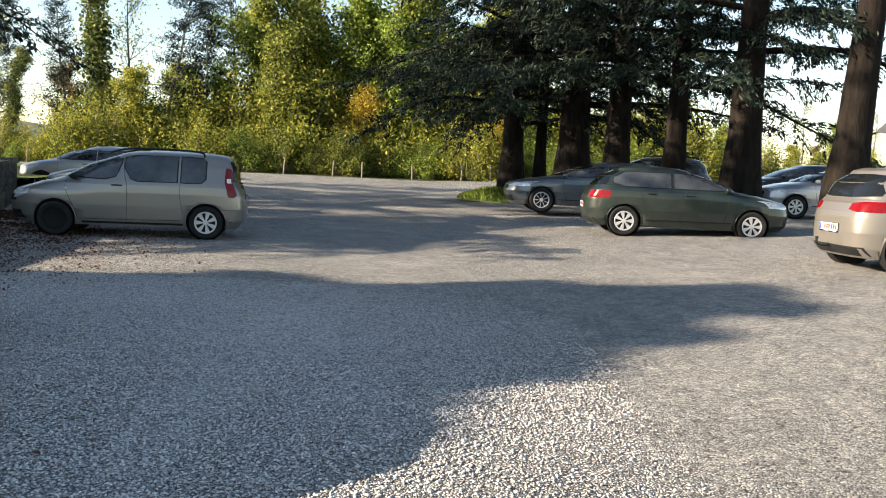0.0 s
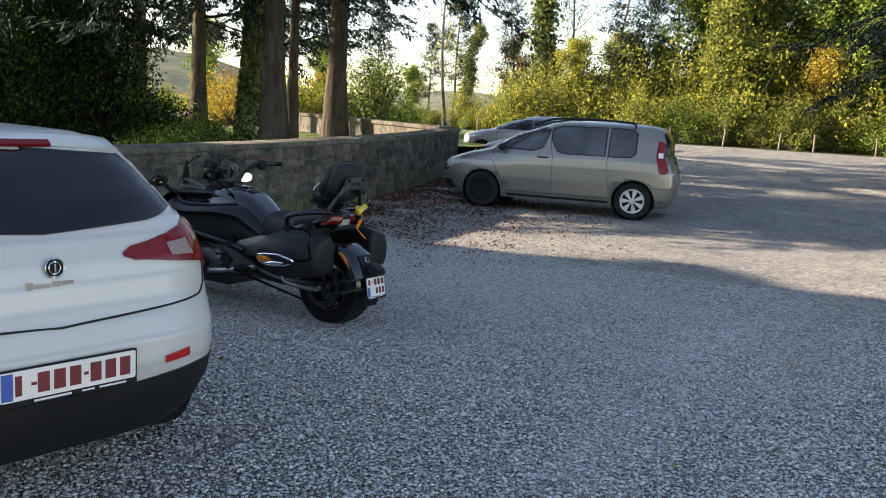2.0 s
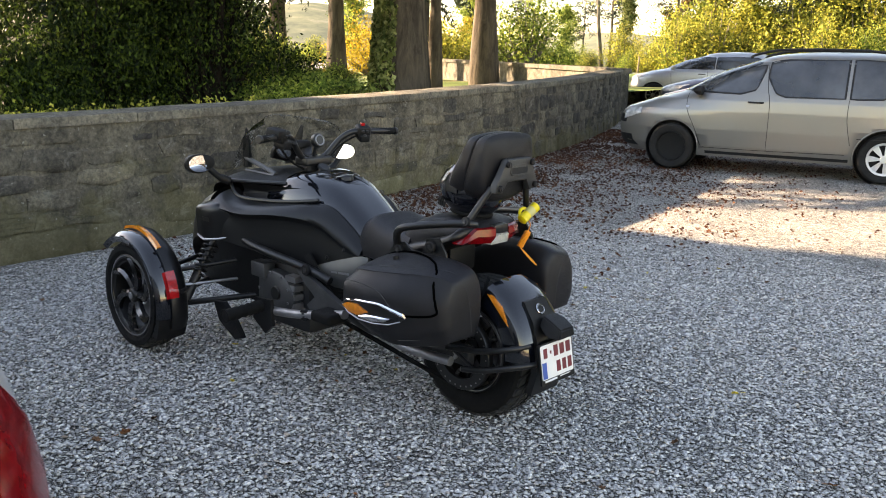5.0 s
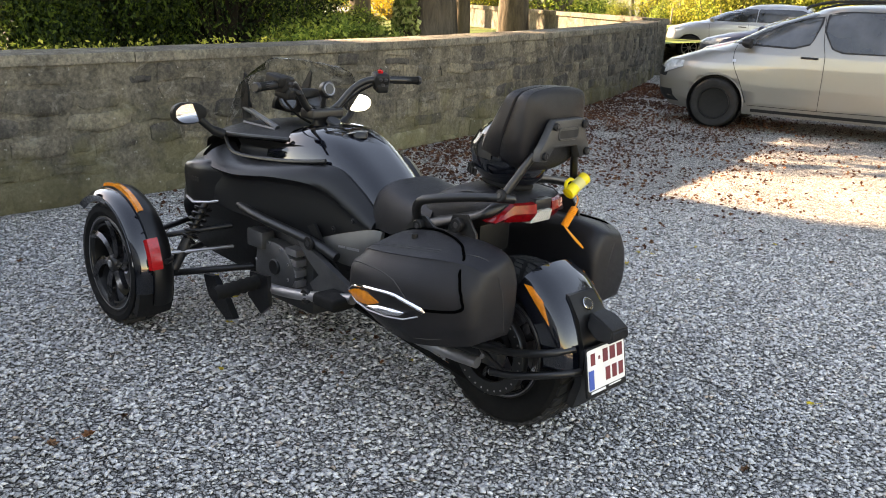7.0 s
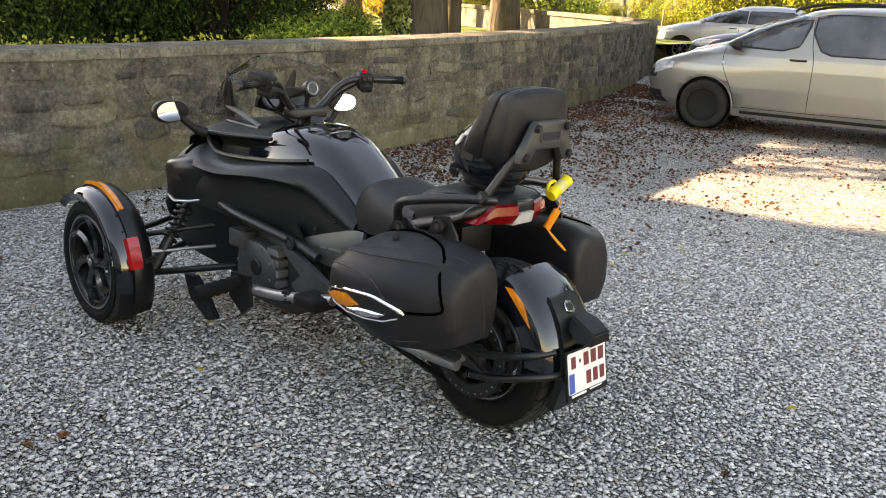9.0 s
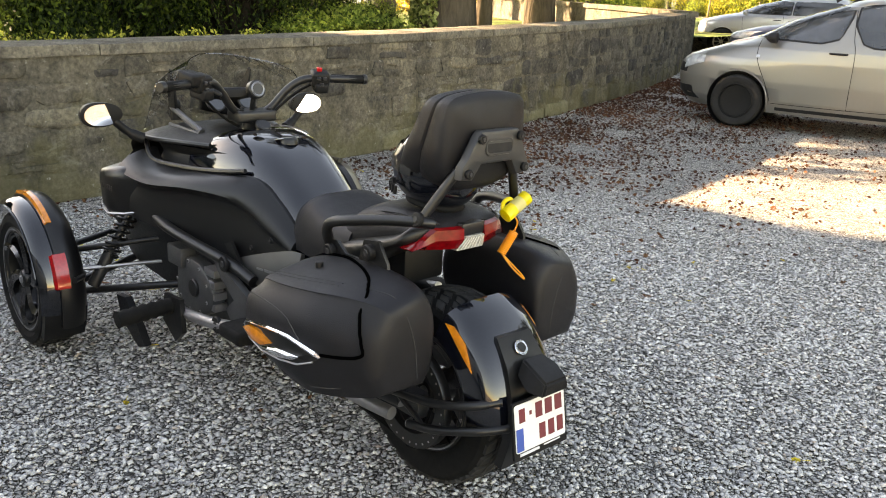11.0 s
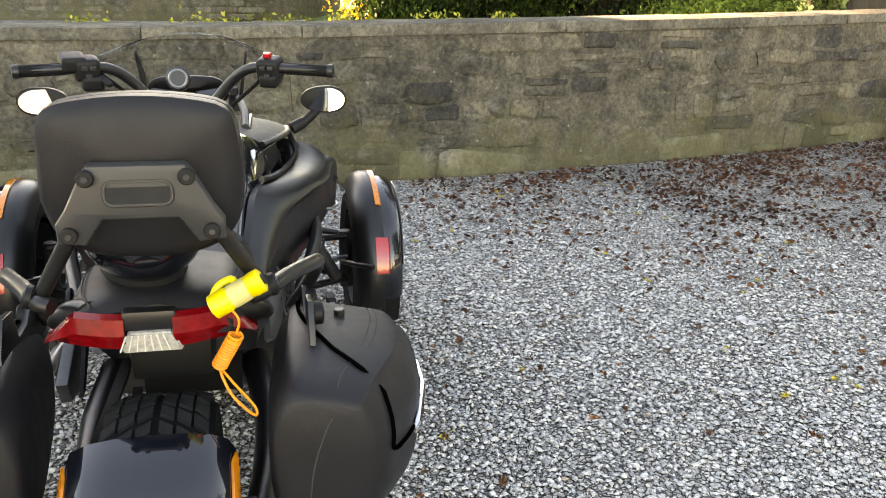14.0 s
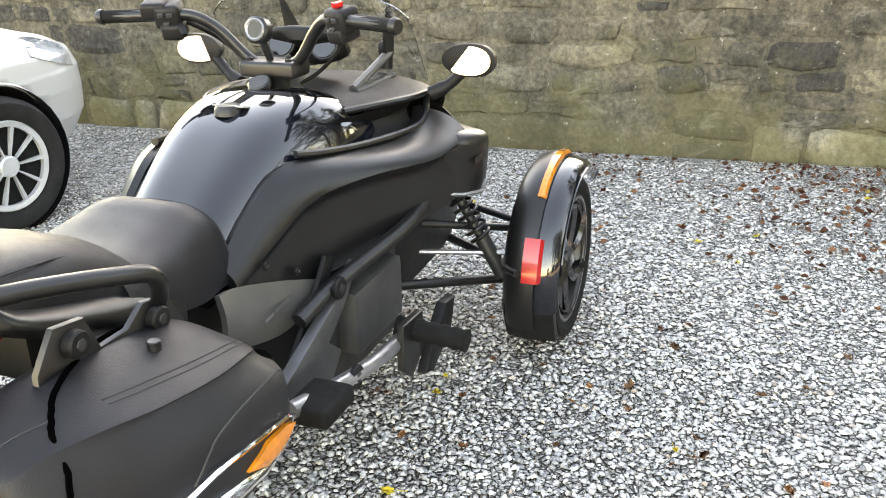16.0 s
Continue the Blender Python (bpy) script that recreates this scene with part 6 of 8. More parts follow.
def car_park():
    tall_van()
    hatch_white()
    # dark green hatchback, tail to the west
    simple_car("green_hatchback", "dark green five-door hatchback with silver wheel covers", 3.95, 18.95, -2.0, GREEN_CAR, 0.80, 2.685, 0.93, 0.90, 1.50, 1.02, 0.76, 2.45, 1.35, -0.62, -0.15, three_panes(1.02, 1.50, (-0.25, 0.95, 1.75, 2.2)))
    b = simple_car("bronze_car", "bronze silver compact car with a tow bar, tail to the drive", 6.72, 12.95, 4.0, BRONZE, 0.76, 2.67, 0.90, 0.90, 1.55, 1.06, 0.80, 2.45, 1.45, -0.60, -0.28, three_panes(1.06, 1.55, (-0.3, 1.0, 1.8, 2.25)), ("spoke", 10), lamps=False, r=0.33)
    for s in (1, -1):
        b.sheet("tail_lamp", [(s * 0.42, 0.90, 0.99), (s * 0.6, 0.87, 1.02), (s * 0.8, 0.87, 1.03), (s * 0.862, 0.89, 1.02)], lambda a, z, o: b.end(a, z, -1, o), RED_LENS, label="L-shaped red tail lamp")
    bm = bmesh.new()
    tube(bm, curve_pts([(-0.6, 0, 0.36), (-0.82, 0, 0.33), (-0.93, 0, 0.36), (-0.94, 0, 0.42)], 5), 0.018, 10)
    bmesh.ops.create_uvsphere(bm, u_segments=12, v_segments=8, radius=0.026, matrix=Matrix.Translation((-0.94, 0, 0.44)))
    part("tow_bar", bm, STEEL_BLACK, b.t, "curved tow bar with ball")
    simple_car("grey_saloon", "steel grey estate car with dark alloy wheels, nose to the west", 5.55, 24.6, 181.0, GREY_CAR, 1.05, 2.815, 0.98, 0.92, 1.47, 1.0, 0.74, 2.5, 1.3, -0.85, -0.45, three_panes(1.0, 1.47, (-0.5, 0.95, 1.75, 2.2)), ("spoke", 9), r=0.335)
    simple_car("estate_car", "dark estate car with roof rails behind the others", 7.9, 28.6, 178.0, GREY_CAR, 0.95, 2.7, 0.9, 0.9, 1.6, 1.08, 0.8, 2.45, 1.4, -0.75, -0.55, three_panes(1.08, 1.6, (-0.5, 0.95, 1.75, 2.2)), rails=True)
    simple_car("black_hatchback", "black hatchback parked under the cedars", 14.2, 31.5, 180.0, BLACK_CAR, 0.85, 2.65, 0.9, 0.9, 1.55, 1.04, 0.78, 2.45, 1.35, -0.6, -0.3, three_panes(1.04, 1.55, (-0.3, 0.95, 1.75, 2.2)))
    simple_car("pale_hatchback", "pale silver hatchback nosing out between parked cars", 12.3, 24.6, 182.0, SILVER_CAR, 0.8, 2.55, 0.85, 0.87, 1.44, 1.0, 0.74, 2.3, 1.25, -0.6, -0.25, three_panes(1.0, 1.44, (-0.3, 0.9, 1.65, 2.05)))
    # north of the wall
    simple_car("silver_hatchback", "silver hatchback parked beyond the end of the wall", -9.95, 27.5, 190.0, SILVER_CAR, 0.78, 2.6, 0.82, 0.87, 1.50, 1.03, 0.78, 2.4, 1.3, -0.6, -0.2, three_panes(1.03, 1.5, (-0.3, 0.95, 1.7, 2.15)), ("spoke", 8))
    simple_car("blue_hatchback", "dark blue hatchback between two silver cars", -6.9, 22.6, 190.0, BLUE_CAR, 0.75, 2.5, 0.82, 0.85, 1.42, 1.0, 0.74, 2.3, 1.2, -0.55, -0.2, three_panes(1.0, 1.42, (-0.3, 0.9, 1.65, 2.05)))
    simple_car("red_hatchback", "red hatchback parked behind the silver people carrier", -5.5, 19.5, 190.0, RED_CAR, 0.75, 2.5, 0.82, 0.86, 1.46, 1.0, 0.74, 2.3, 1.2, -0.6, -0.35, three_panes(1.0, 1.46, (-0.3, 0.9, 1.65, 2.05)))



car_park()

def three_wheeler():
    t = thing("three_wheeled_motorcycle", "black three-wheeled touring motorcycle with side cases on gravel", "motorcycle", pose(-3.97, 6.925, 0, 0, 0, 175.2))
    RA, FA, FV = Vector((0.05, 0.02, 0.303)), 1.86, 0.655
    # wheels
    alloy_wheel("rear_wheel", 0.303, 0.225, 0.19, 5, t, pose(*RA), 1, 0.0, 0.06)
    for s in (1, -1):
        alloy_wheel("front_wheel", 0.282, 0.165, 0.214, 6, t, pose(FA, s * FV + 0.02, 0.282), s, -0.55 * s, 0.046)
        o = s * FV + 0.02
        # fender: glossy outer guard, matt inner ridge with amber strip and reflector
        def sweep(name, prof, a0, a1, mat, label="", n=26, parent=t):
            bm = bmesh.new()
            rings = []
            for k in range(n + 1):
                a = radians(a0 + (a1 - a0) * k / n)
                rings.append([Vector((FA + r * math.cos(a), o + s * v, 0.282 + r * math.sin(a))) for r, v in prof])
            loft(bm, rings)
            bmesh.ops.recalc_face_normals(bm, faces=bm.faces)
            return part(name, bm, mat, parent, label)
        fender = sweep("fender", ((0.300, 0.085), (0.318, 0.10), (0.335, 0.085), (0.345, 0.05), (0.338, 0.0), (0.325, 0.0), (0.330, 0.045), (0.32, 0.08)), 48, 190, GLOSS, "gloss black front fender")
        sweep("fender_ridge", ((0.318, 0.03), (0.352, 0.03), (0.36, 0.015), (0.36, -0.02), (0.35, -0.05), (0.32, -0.075), (0.29, -0.085), (0.285, -0.075), (0.312, -0.06), (0.318, 0.0)), 58, 200, SATIN, "satin black fender ridge", parent=fender)
        sweep("fender_lip", ((0.290, 0.088), (0.318, 0.104), (0.318, 0.108), (0.288, 0.093)), 50, 168, GLOSS, parent=fender)
        sweep("marker_strip", ((0.352, 0.031), (0.366, 0.026), (0.366, 0.006), (0.352, 0.006)), 72, 128, AMBER, "amber marker strip", parent=fender)
        sweep("reflector", ((0.340, 0.052), (0.3625, 0.042), (0.365, -0.006), (0.345, -0.008)), 150, 172, RED_REFL, "red rear reflector", parent=fender)
        sweep("mud_flap", ((0.300, 0.09), (0.330, 0.09), (0.338, 0.0), (0.33, -0.07), (0.30, -0.085), (0.29, -0.075), (0.318, -0.05), (0.318, 0.05)), 188, 212, PLASTIC, parent=fender)
        bm = bmesh.new()
        tube(bm, [(FA - 0.36, o - s * 0.02, 0.36), (FA - 0.33, o - s * 0.06, 0.36), (FA - 0.2, o - s * 0.11, 0.33), (FA - 0.05, o - s * 0.11, 0.29)], 0.012, 8)
        part("fender_stay", bm, STEEL_BLACK, t)
        # suspension
        for u0, z0, u1, z1, r in ((1.98, 0.26, FA + 0.02, 0.20, 0.016), (1.50, 0.26, FA - 0.02, 0.20, 0.016), (1.94, 0.43, FA + 0.02, 0.38, 0.013), (1.58, 0.45, FA - 0.02, 0.38, 0.013)):
            bm = bmesh.new()
            tube(bm, [(u0, s * 0.20, z0), (u1, o - s * 0.09, z1)], r, 10)
            part("suspension_arm", bm, STEEL_BLACK, t)
        bm = bmesh.new()
        tube(bm, [(1.62, s * 0.16, 0.33), (FA - 0.10, o - s * 0.09, 0.32)], 0.009, 8)
        part("tie_rod", bm, ALLOY, t)
        bm = bmesh.new()
        tube(bm, [(FA, o - s * 0.08, 0.16), (FA, o - s * 0.09, 0.40)], [0.03, 0.024], 10)
        part("upright", bm, ENGINE, t)
        lo, hi = Vector((1.74, s * 0.50, 0.24)), Vector((1.72, s * 0.33, 0.54))
        bm = bmesh.new()
        tube(bm, [lo, lo.lerp(hi, 0.45)], 0.026, 12)
        tube(bm, [lo.lerp(hi, 0.4), hi], 0.016, 10)
        sh = part("shock_absorber", bm, ENGINE, t)
        bm = bmesh.new()
        ax = (hi - lo).normalized()
        a, b = frame_of(ax)
        tube(bm, [lo.lerp(hi, 0.42 + 0.52 * k / 72) + (a * math.cos(k * 0.55) + b * math.sin(k * 0.55)) * 0.036 for k in range(73)], 0.006, 6)
        part("coil_spring", bm, STEEL_BLACK, sh)
    # inner mass: frame, engine, radiator
    bm = bmesh.new()
    arch(bm, [(2.10, 0.56, ((0.12, 0.55), (0.20, 0.48), (0.2, 0.30))), (1.95, 0.70, ((0.16, 0.69), (0.25, 0.6), (0.22, 0.26))), (1.7, 0.80, ((0.2, 0.79), (0.30, 0.7), (0.22, 0.24))), (1.4, 0.78, ((0.2, 0.77), (0.29, 0.68), (0.2, 0.22))), (1.0, 0.74, ((0.1, 0.73), (0.17, 0.6), (0.16, 0.24))), (0.72, 0.66, ((0.08, 0.65), (0.13, 0.58), (0.13, 0.3)))])
    part("inner_frame", bm, PLASTIC, t)
    bm = bmesh.new()
    box(bm, 0.98, 1.42, -0.26, 0.26, 0.17, 0.50, 0.03)
    eng = part("engine_block", bm, ENGINE, t, "dark cast engine block")
    for s in (1, -1):
        bm = bmesh.new()
        if s > 0:
            plate(bm, [(0.15 * math.cos(a) * (1.0 + 0.10 * math.cos(3 * a + 0.5)), 0.125 * math.sin(a) * (1 + 0.12 * math.cos(2 * a))) for a in (2 * math.pi * k / 28 for k in range(28))], 0.05, pose(1.19, 0.27, 0.36, 90, 0, 180), 0.015)
        else:
            box(bm, 1.02, 1.32, -0.32, -0.25, 0.27, 0.46, 0.02)
        part("engine_cover", bm, ENGINE_GREY, eng, "cast engine side cover")
        if s > 0:
            bm = bmesh.new()
            disc(bm, (1.17, 0.318, 0.36), (0, 1, 0), 0.036, 0.012, 20)
            part("cover_cap", bm, STEEL_BLACK, eng)
            for k in range(9):
                a = k * 0.7
                bolt("cover_bolt", (1.19 + 0.125 * math.cos(a), 0.312, 0.36 + 0.10 * math.sin(a)), (0, 1, 0), 0.007, eng, ALLOY, 0.012)
            bm = bmesh.new()
            box(bm, 1.24, 1.36, 0.27, 0.34, 0.42, 0.50, 0.012)
            part("starter_cover", bm, ENGINE_GREY, eng)
            for k in range(4):
                bm = bmesh.new()
                box(bm, 1.02, 1.10, 0.262, 0.315, 0.30 + 0.045 * k, 0.33 + 0.045 * k, 0.003)
                part("cylinder_fin", bm, ALLOY, eng)
        # frame tubes
        bm = bmesh.new()
        tube(bm, curve_pts([(1.52, s * 0.36, 0.64), (1.24, s * 0.385, 0.595), (0.91, s * 0.315, 0.53), (0.78, s * 0.29, 0.49)], 5), 0.021, 10)
        part("frame_tube", bm, STEEL_BLACK, t)
        bolt("frame_bolt", (0.905, s * 0.33, 0.53), (0, s, 0), 0.03, t)
        bm = bmesh.new()
        tube(bm, curve_pts([(1.24, s * 0.40, 0.29), (1.0, s * 0.41, 0.315), (0.81, s * 0.405, 0.344), (0.55, s * 0.39, 0.40)], 5), 0.021, 10)
        part("lower_rail", bm, ALLOY, t, "satin metal foot rail")
        bolt("rail_bolt", (0.815, s * 0.41, 0.344), (0, s, 0), 0.032, t)
        bm = bmesh.new()
        plate(bm, [(1.02, 0.56), (0.88, 0.50), (0.62, 0.40), (0.66, 0.33), (0.84, 0.30), (0.90, 0.36), (0.84, 0.41), (0.93, 0.47)], 0.03, pose(0, s * 0.32 + 0.015, 0, 90, 0, 0), 0.006)
        part("peg_bracket", bm, ENGINE_GREY, t, "cast footrest bracket")
        bm = bmesh.new()
        rs = []
        for k in range(13):
            rs.append(0.033 if k % 2 == 0 else 0.028)
        tube(bm, [(1.13, s * ((0.44 if s > 0 else 0.385) + 0.017 * k), 0.325 - 0.001 * k) for k in range(13)], rs, 12)
        part("foot_peg", bm, RUBBER, t, "ribbed rubber foot peg")
        bm = bmesh.new()
        plate(bm, [(1.18, 0.36), (1.05, 0.37), (1.04, 0.24), (1.10, 0.19), (1.2, 0.25)], 0.02, pose(0, s * 0.43 + 0.01, 0, 90, 0, 0), 0.005)
        part("peg_mount", bm, STEEL_BLACK, t)
        bm = bmesh.new()
        plate(bm, [(1.40, 0.31), (1.36, 0.22), (1.22, 0.15), (1.16, 0.17), (1.22, 0.24), (1.32, 0.32)], 0.03, pose(0, (0.52 if s > 0 else -0.44) + 0.015, 0, 90, 0, 0), 0.006)
        part("boot_guard", bm, PLASTIC, t, "black wind deflector")
        bm = bmesh.new()
        box(bm, 0.56, 0.70, s * 0.42 - 0.055, s * 0.42 + 0.055, 0.355, 0.405, 0.018, 3)
        part("passenger_peg", bm, RUBBER, t)
        # side bodywork
        bm = bmesh.new()
        shell(bm, [(1.53, ((0.30, 0.855), (0.40, 0.825), (0.455, 0.775), (0.455, 0.76), (0.468, 0.70), (0.46, 0.615))),
                   (1.44, ((0.32, 0.82), (0.41, 0.80), (0.455, 0.768), (0.432, 0.745), (0.44, 0.68), (0.44, 0.60))),
                   (1.30, ((0.31, 0.805), (0.39, 0.79), (0.432, 0.757), (0.392, 0.73), (0.385, 0.66), (0.39, 0.575))),
                   (1.10, ((0.26, 0.82), (0.325, 0.805), (0.362, 0.77), (0.318, 0.735), (0.315, 0.66), (0.315, 0.545))),
                   (0.92, ((0.20, 0.83), (0.25, 0.80), (0.277, 0.75), (0.252, 0.715), (0.255, 0.64), (0.258, 0.53))),
                   (0.80, ((0.178, 0.765), (0.218, 0.725), (0.235, 0.68), (0.227, 0.655), (0.232, 0.59), (0.234, 0.505))),
                   (0.675, ((0.155, 0.66), (0.19, 0.635), (0.203, 0.61), (0.203, 0.595), (0.21, 0.56), (0.212, 0.525)))], 0.02, 4, s)
        panel = part("side_panel", bm, SATIN, t, "satin black side panel")
        for c in ((0.845, 0.255, 0.59), (0.745, 0.236, 0.64)):
            bolt("panel_bolt", (c[0], s * c[1], c[2]), (0, s, 0), 0.011, panel, depth=0.006)
        bm = bmesh.new()
        shell(bm, [(1.62, ((0.30, 0.80), (0.43, 0.775), (0.482, 0.755), (0.484, 0.69), (0.478, 0.615))), (1.55, ((0.32, 0.82), (0.43, 0.79), (0.484, 0.765), (0.486, 0.69), (0.48, 0.60))), (1.47, ((0.33, 0.815), (0.42, 0.795), (0.466, 0.768), (0.462, 0.69), (0.456, 0.61))), (1.40, ((0.32, 0.79), (0.395, 0.775), (0.42, 0.755), (0.405, 0.69), (0.40, 0.63)))], 0.03, 4, s)
        vent = part("vent_cowl", bm, SATIN, t, "satin black front vent cowl")
        bm = bmesh.new()
        tube(bm, [(1.625, s * 0.478, 0.61), (1.55, s * 0.488, 0.597), (1.47, s * 0.458, 0.607), (1.42, s * 0.425, 0.62)], 0.006, 6)
        part("vent_trim", bm, ALLOY, vent)
        bars_text(vent, Matrix(((-1 if s > 0 else 1, 0, 0, 1.545), (0, 0, s, s * 0.487), (0, 1, 0, 0.705), (0, 0, 0, 1))), [(-0.05 + 0.017 * k, -0.037 + 0.017 * k, 0, 0.02) for k in range(6)], STEEL_BLACK, "emblem_bars")
        bm = bmesh.new()
        shell(bm, [(0.93, ((0.268, 0.535), (0.272, 0.515), (0.268, 0.50))), (0.80, ((0.238, 0.58), (0.252, 0.51), (0.245, 0.45))), (0.66, ((0.214, 0.62), (0.228, 0.55), (0.222, 0.47))), (0.61, ((0.20, 0.62), (0.212, 0.57), (0.21, 0.50)))], 0.015, 4, s)
        lp = part("lower_panel", bm, SATIN_SHEEN, t, "satin lower side panel, reflected sky painted grey")
        bars_text(lp, Matrix(((-1 if s > 0 else 1, 0, 0, 0.75), (-0.13 * s, 0, s, s * 0.2535), (0, 1, 0, 0.53), (0, 0, 0, 1))), [(-0.06, -0.02, 0, 0.008), (-0.012, 0.06, 0, 0.01)], ALLOY, "emblem_bars")
        bm = bmesh.new()
        plate(bm, [(0.98, 0.58), (0.90, 0.50), (0.70, 0.34), (0.66, 0.34), (0.86, 0.52), (0.93, 0.60)], 0.012, pose(0, s * 0.285 + 0.006, 0, 90, 0, 0), 0.003)
        part("side_strut", bm, PLASTIC, t)
        # cockpit side rim
        bm = bmesh.new()
        tube(bm, curve_pts([(1.57, s * 0.31, 0.885), (1.48, s * 0.335, 0.83), (1.40, s * 0.325, 0.812), (1.20, s * 0.285, 0.818), (1.05, s * 0.245, 0.832), (0.96, s * 0.21, 0.845)], 5), 0.010, 8)
        tube(bm, curve_pts([(1.57, s * 0.31, 0.885), (1.45, s * 0.31, 0.893), (1.30, s * 0.27, 0.90), (1.2, s * 0.22, 0.90)], 5), 0.010, 8)
        part("cockpit_rim", bm, SATIN, t, "black recess rim")
        bm = bmesh.new()
        shell(bm, [(1.50, ((0.29, 0.875), (0.27, 0.84), (0.29, 0.80))), (1.3, ((0.265, 0.885), (0.22, 0.84), (0.25, 0.795))), (1.1, ((0.2, 0.885), (0.19, 0.84), (0.22, 0.80)))], 0.02, 4, s)
        part("side_recess", bm, PLASTIC, t)
    # tank, cowl
    bm = bmesh.new()
    arch(bm, [(1.34, 0.925, ((0.10, 0.92), (0.18, 0.895), (0.23, 0.85), (0.25, 0.78))), (1.22, 0.955, ((0.10, 0.95), (0.175, 0.925), (0.225, 0.87), (0.245, 0.80))), (1.10, 0.955, ((0.09, 0.952), (0.16, 0.93), (0.207, 0.875), (0.232, 0.80))),
              (0.97, 0.92, ((0.09, 0.916), (0.148, 0.892), (0.188, 0.842), (0.205, 0.78))), (0.83, 0.835, ((0.08, 0.832), (0.135, 0.808), (0.17, 0.755), (0.185, 0.69))), (0.72, 0.755, ((0.075, 0.752), (0.125, 0.728), (0.155, 0.68), (0.172, 0.62))), (0.63, 0.70, ((0.07, 0.697), (0.115, 0.675), (0.14, 0.63), (0.155, 0.57)))])
    tank = part("tank_cover", bm, GLOSS, t, "gloss black tank cover reflecting the sky")
    bm = bmesh.new()
    arch(bm, [(1.80, 0.86, ((0.10, 0.855), (0.2, 0.83), (0.27, 0.79))), (1.70, 0.91, ((0.12, 0.907), (0.24, 0.885), (0.315, 0.85))), (1.56, 0.935, ((0.12, 0.932), (0.25, 0.91), (0.325, 0.885))), (1.40, 0.94, ((0.11, 0.937), (0.21, 0.915), (0.285, 0.892))), (1.24, 0.945, ((0.10, 0.942), (0.17, 0.92), (0.22, 0.895)))])
    part("dash_cowl", bm, PLASTIC, t, "black dash cowl")
    bm = bmesh.new()
    arch(bm, [(2.20, 0.50, ((0.06, 0.49), (0.10, 0.45), (0.1, 0.36))), (2.12, 0.62, ((0.12, 0.61), (0.2, 0.54), (0.2, 0.36))), (1.95, 0.76, ((0.16, 0.75), (0.28, 0.68), (0.32, 0.50))), (1.72, 0.85, ((0.2, 0.84), (0.33, 0.78), (0.38, 0.60)))])
    part("front_cowl", bm, SATIN, t, "black front cowl")
    bm = bmesh.new()
    lathe(bm, [(0.001, 0.97), (0.028, 0.969), (0.034, 0.962), (0.036, 0.945)], "z", 24, (1.0, 0.0, -0.022))
    part("filler_ring", bm, STEEL_BLACK, t)
    bm = bmesh.new()
    plate(bm, rounded(0.06, 0.10, 0.02), 0.004, pose(1.02, 0, 0.936, 0, 17, 0))
    part("tank_pad", bm, ALLOY, t, "bright tank emblem")
    # windscreen
    bm = bmesh.new()
    rows = []
    for k in range(9):
        f = k / 8
        z = 0.925 + 0.285 * f
        wid = 0.335 * (1 - 0.06 * f) * (1 - max(0, f - 0.72) ** 2 * 4.5)
        row = []
        for j in range(17):
            q = j / 8 - 1
            row.append(bm.verts.new((1.76 - 0.17 * f - 0.24 * q * q * (1 - 0.2 * f), wid * q, z - 0.03 * q * q * f)))
        rows.append(row)
    for a, b in zip(rows, rows[1:]):
        for j in range(16):
            bm.faces.new((a[j], a[j + 1], b[j + 1], b[j]))
    bmesh.ops.solidify(bm, geom=bm.faces[:], thickness=0.004)
    ws = part("windscreen", bm, SCREEN, t, "clear curved windscreen")
    ws.visible_shadow = False
    bm = bmesh.new()
    edge = []
    for f, q in [(k / 8, -1) for k in range(9)] + [(1.0, j / 8 - 1) for j in range(1, 17)] + [(k / 8, 1) for k in range(7, -1, -1)]:
        wid = 0.335 * (1 - 0.06 * f) * (1 - max(0, f - 0.72) ** 2 * 4.5)
        edge.append((1.76 - 0.17 * f - 0.24 * q * q * (1 - 0.2 * f), wid * q, 0.925 + 0.285 * f - 0.03 * q * q * f))
    tube(bm, edge, 0.0016, 6)
    part("screen_edge", bm, SCREEN, ws).visible_shadow = False
    for s in (1, -1):
        bm = bmesh.new()
        tube(bm, [(1.66, s * 0.135, 0.93), (1.667, s * 0.135, 0.99)], 0.022, 10)
        disc(bm, (1.667, s * 0.12, 0.99), (0, s, 0), 0.026, 0.03, 16)
        part("screen_hinge", bm, PLASTIC, t)
        bm = bmesh.new()
        tube(bm, [(1.66, s * 0.15, 0.985), (1.48, s * 0.17, 0.955), (1.36, s * 0.17, 0.925)], 0.013, 8)
        tube(bm, [(1.60, s * 0.19, 0.925), (1.36, s * 0.18, 0.92)], 0.008, 6)
        part("screen_arm", bm, ENGINE_GREY, t, "grey metal screen arm")
        bm = bmesh.new()
        loft(bm, [[Vector((1.665, s * 0.150, 0.975)), Vector((1.605, s * 0.150, 0.975)), Vector((1.605, s * 0.162, 0.975)), Vector((1.665, s * 0.162, 0.975))], [Vector((1.648, s * 0.160, 1.06)), Vector((1.588, s * 0.164, 1.06)), Vector((1.588, s * 0.175, 1.06)), Vector((1.648, s * 0.172, 1.06))], [Vector((1.60, s * 0.178, 1.148)), Vector((1.588, s * 0.179, 1.14)), Vector((1.588, s * 0.186, 1.14)), Vector((1.60, s * 0.185, 1.148))]])
        bmesh.ops.recalc_face_normals(bm, faces=bm.faces)
        part("screen_bracket", bm, PLASTIC, t, "black fin-shaped screen bracket", angle=30)
        # mirrors
        bm = bmesh.new()
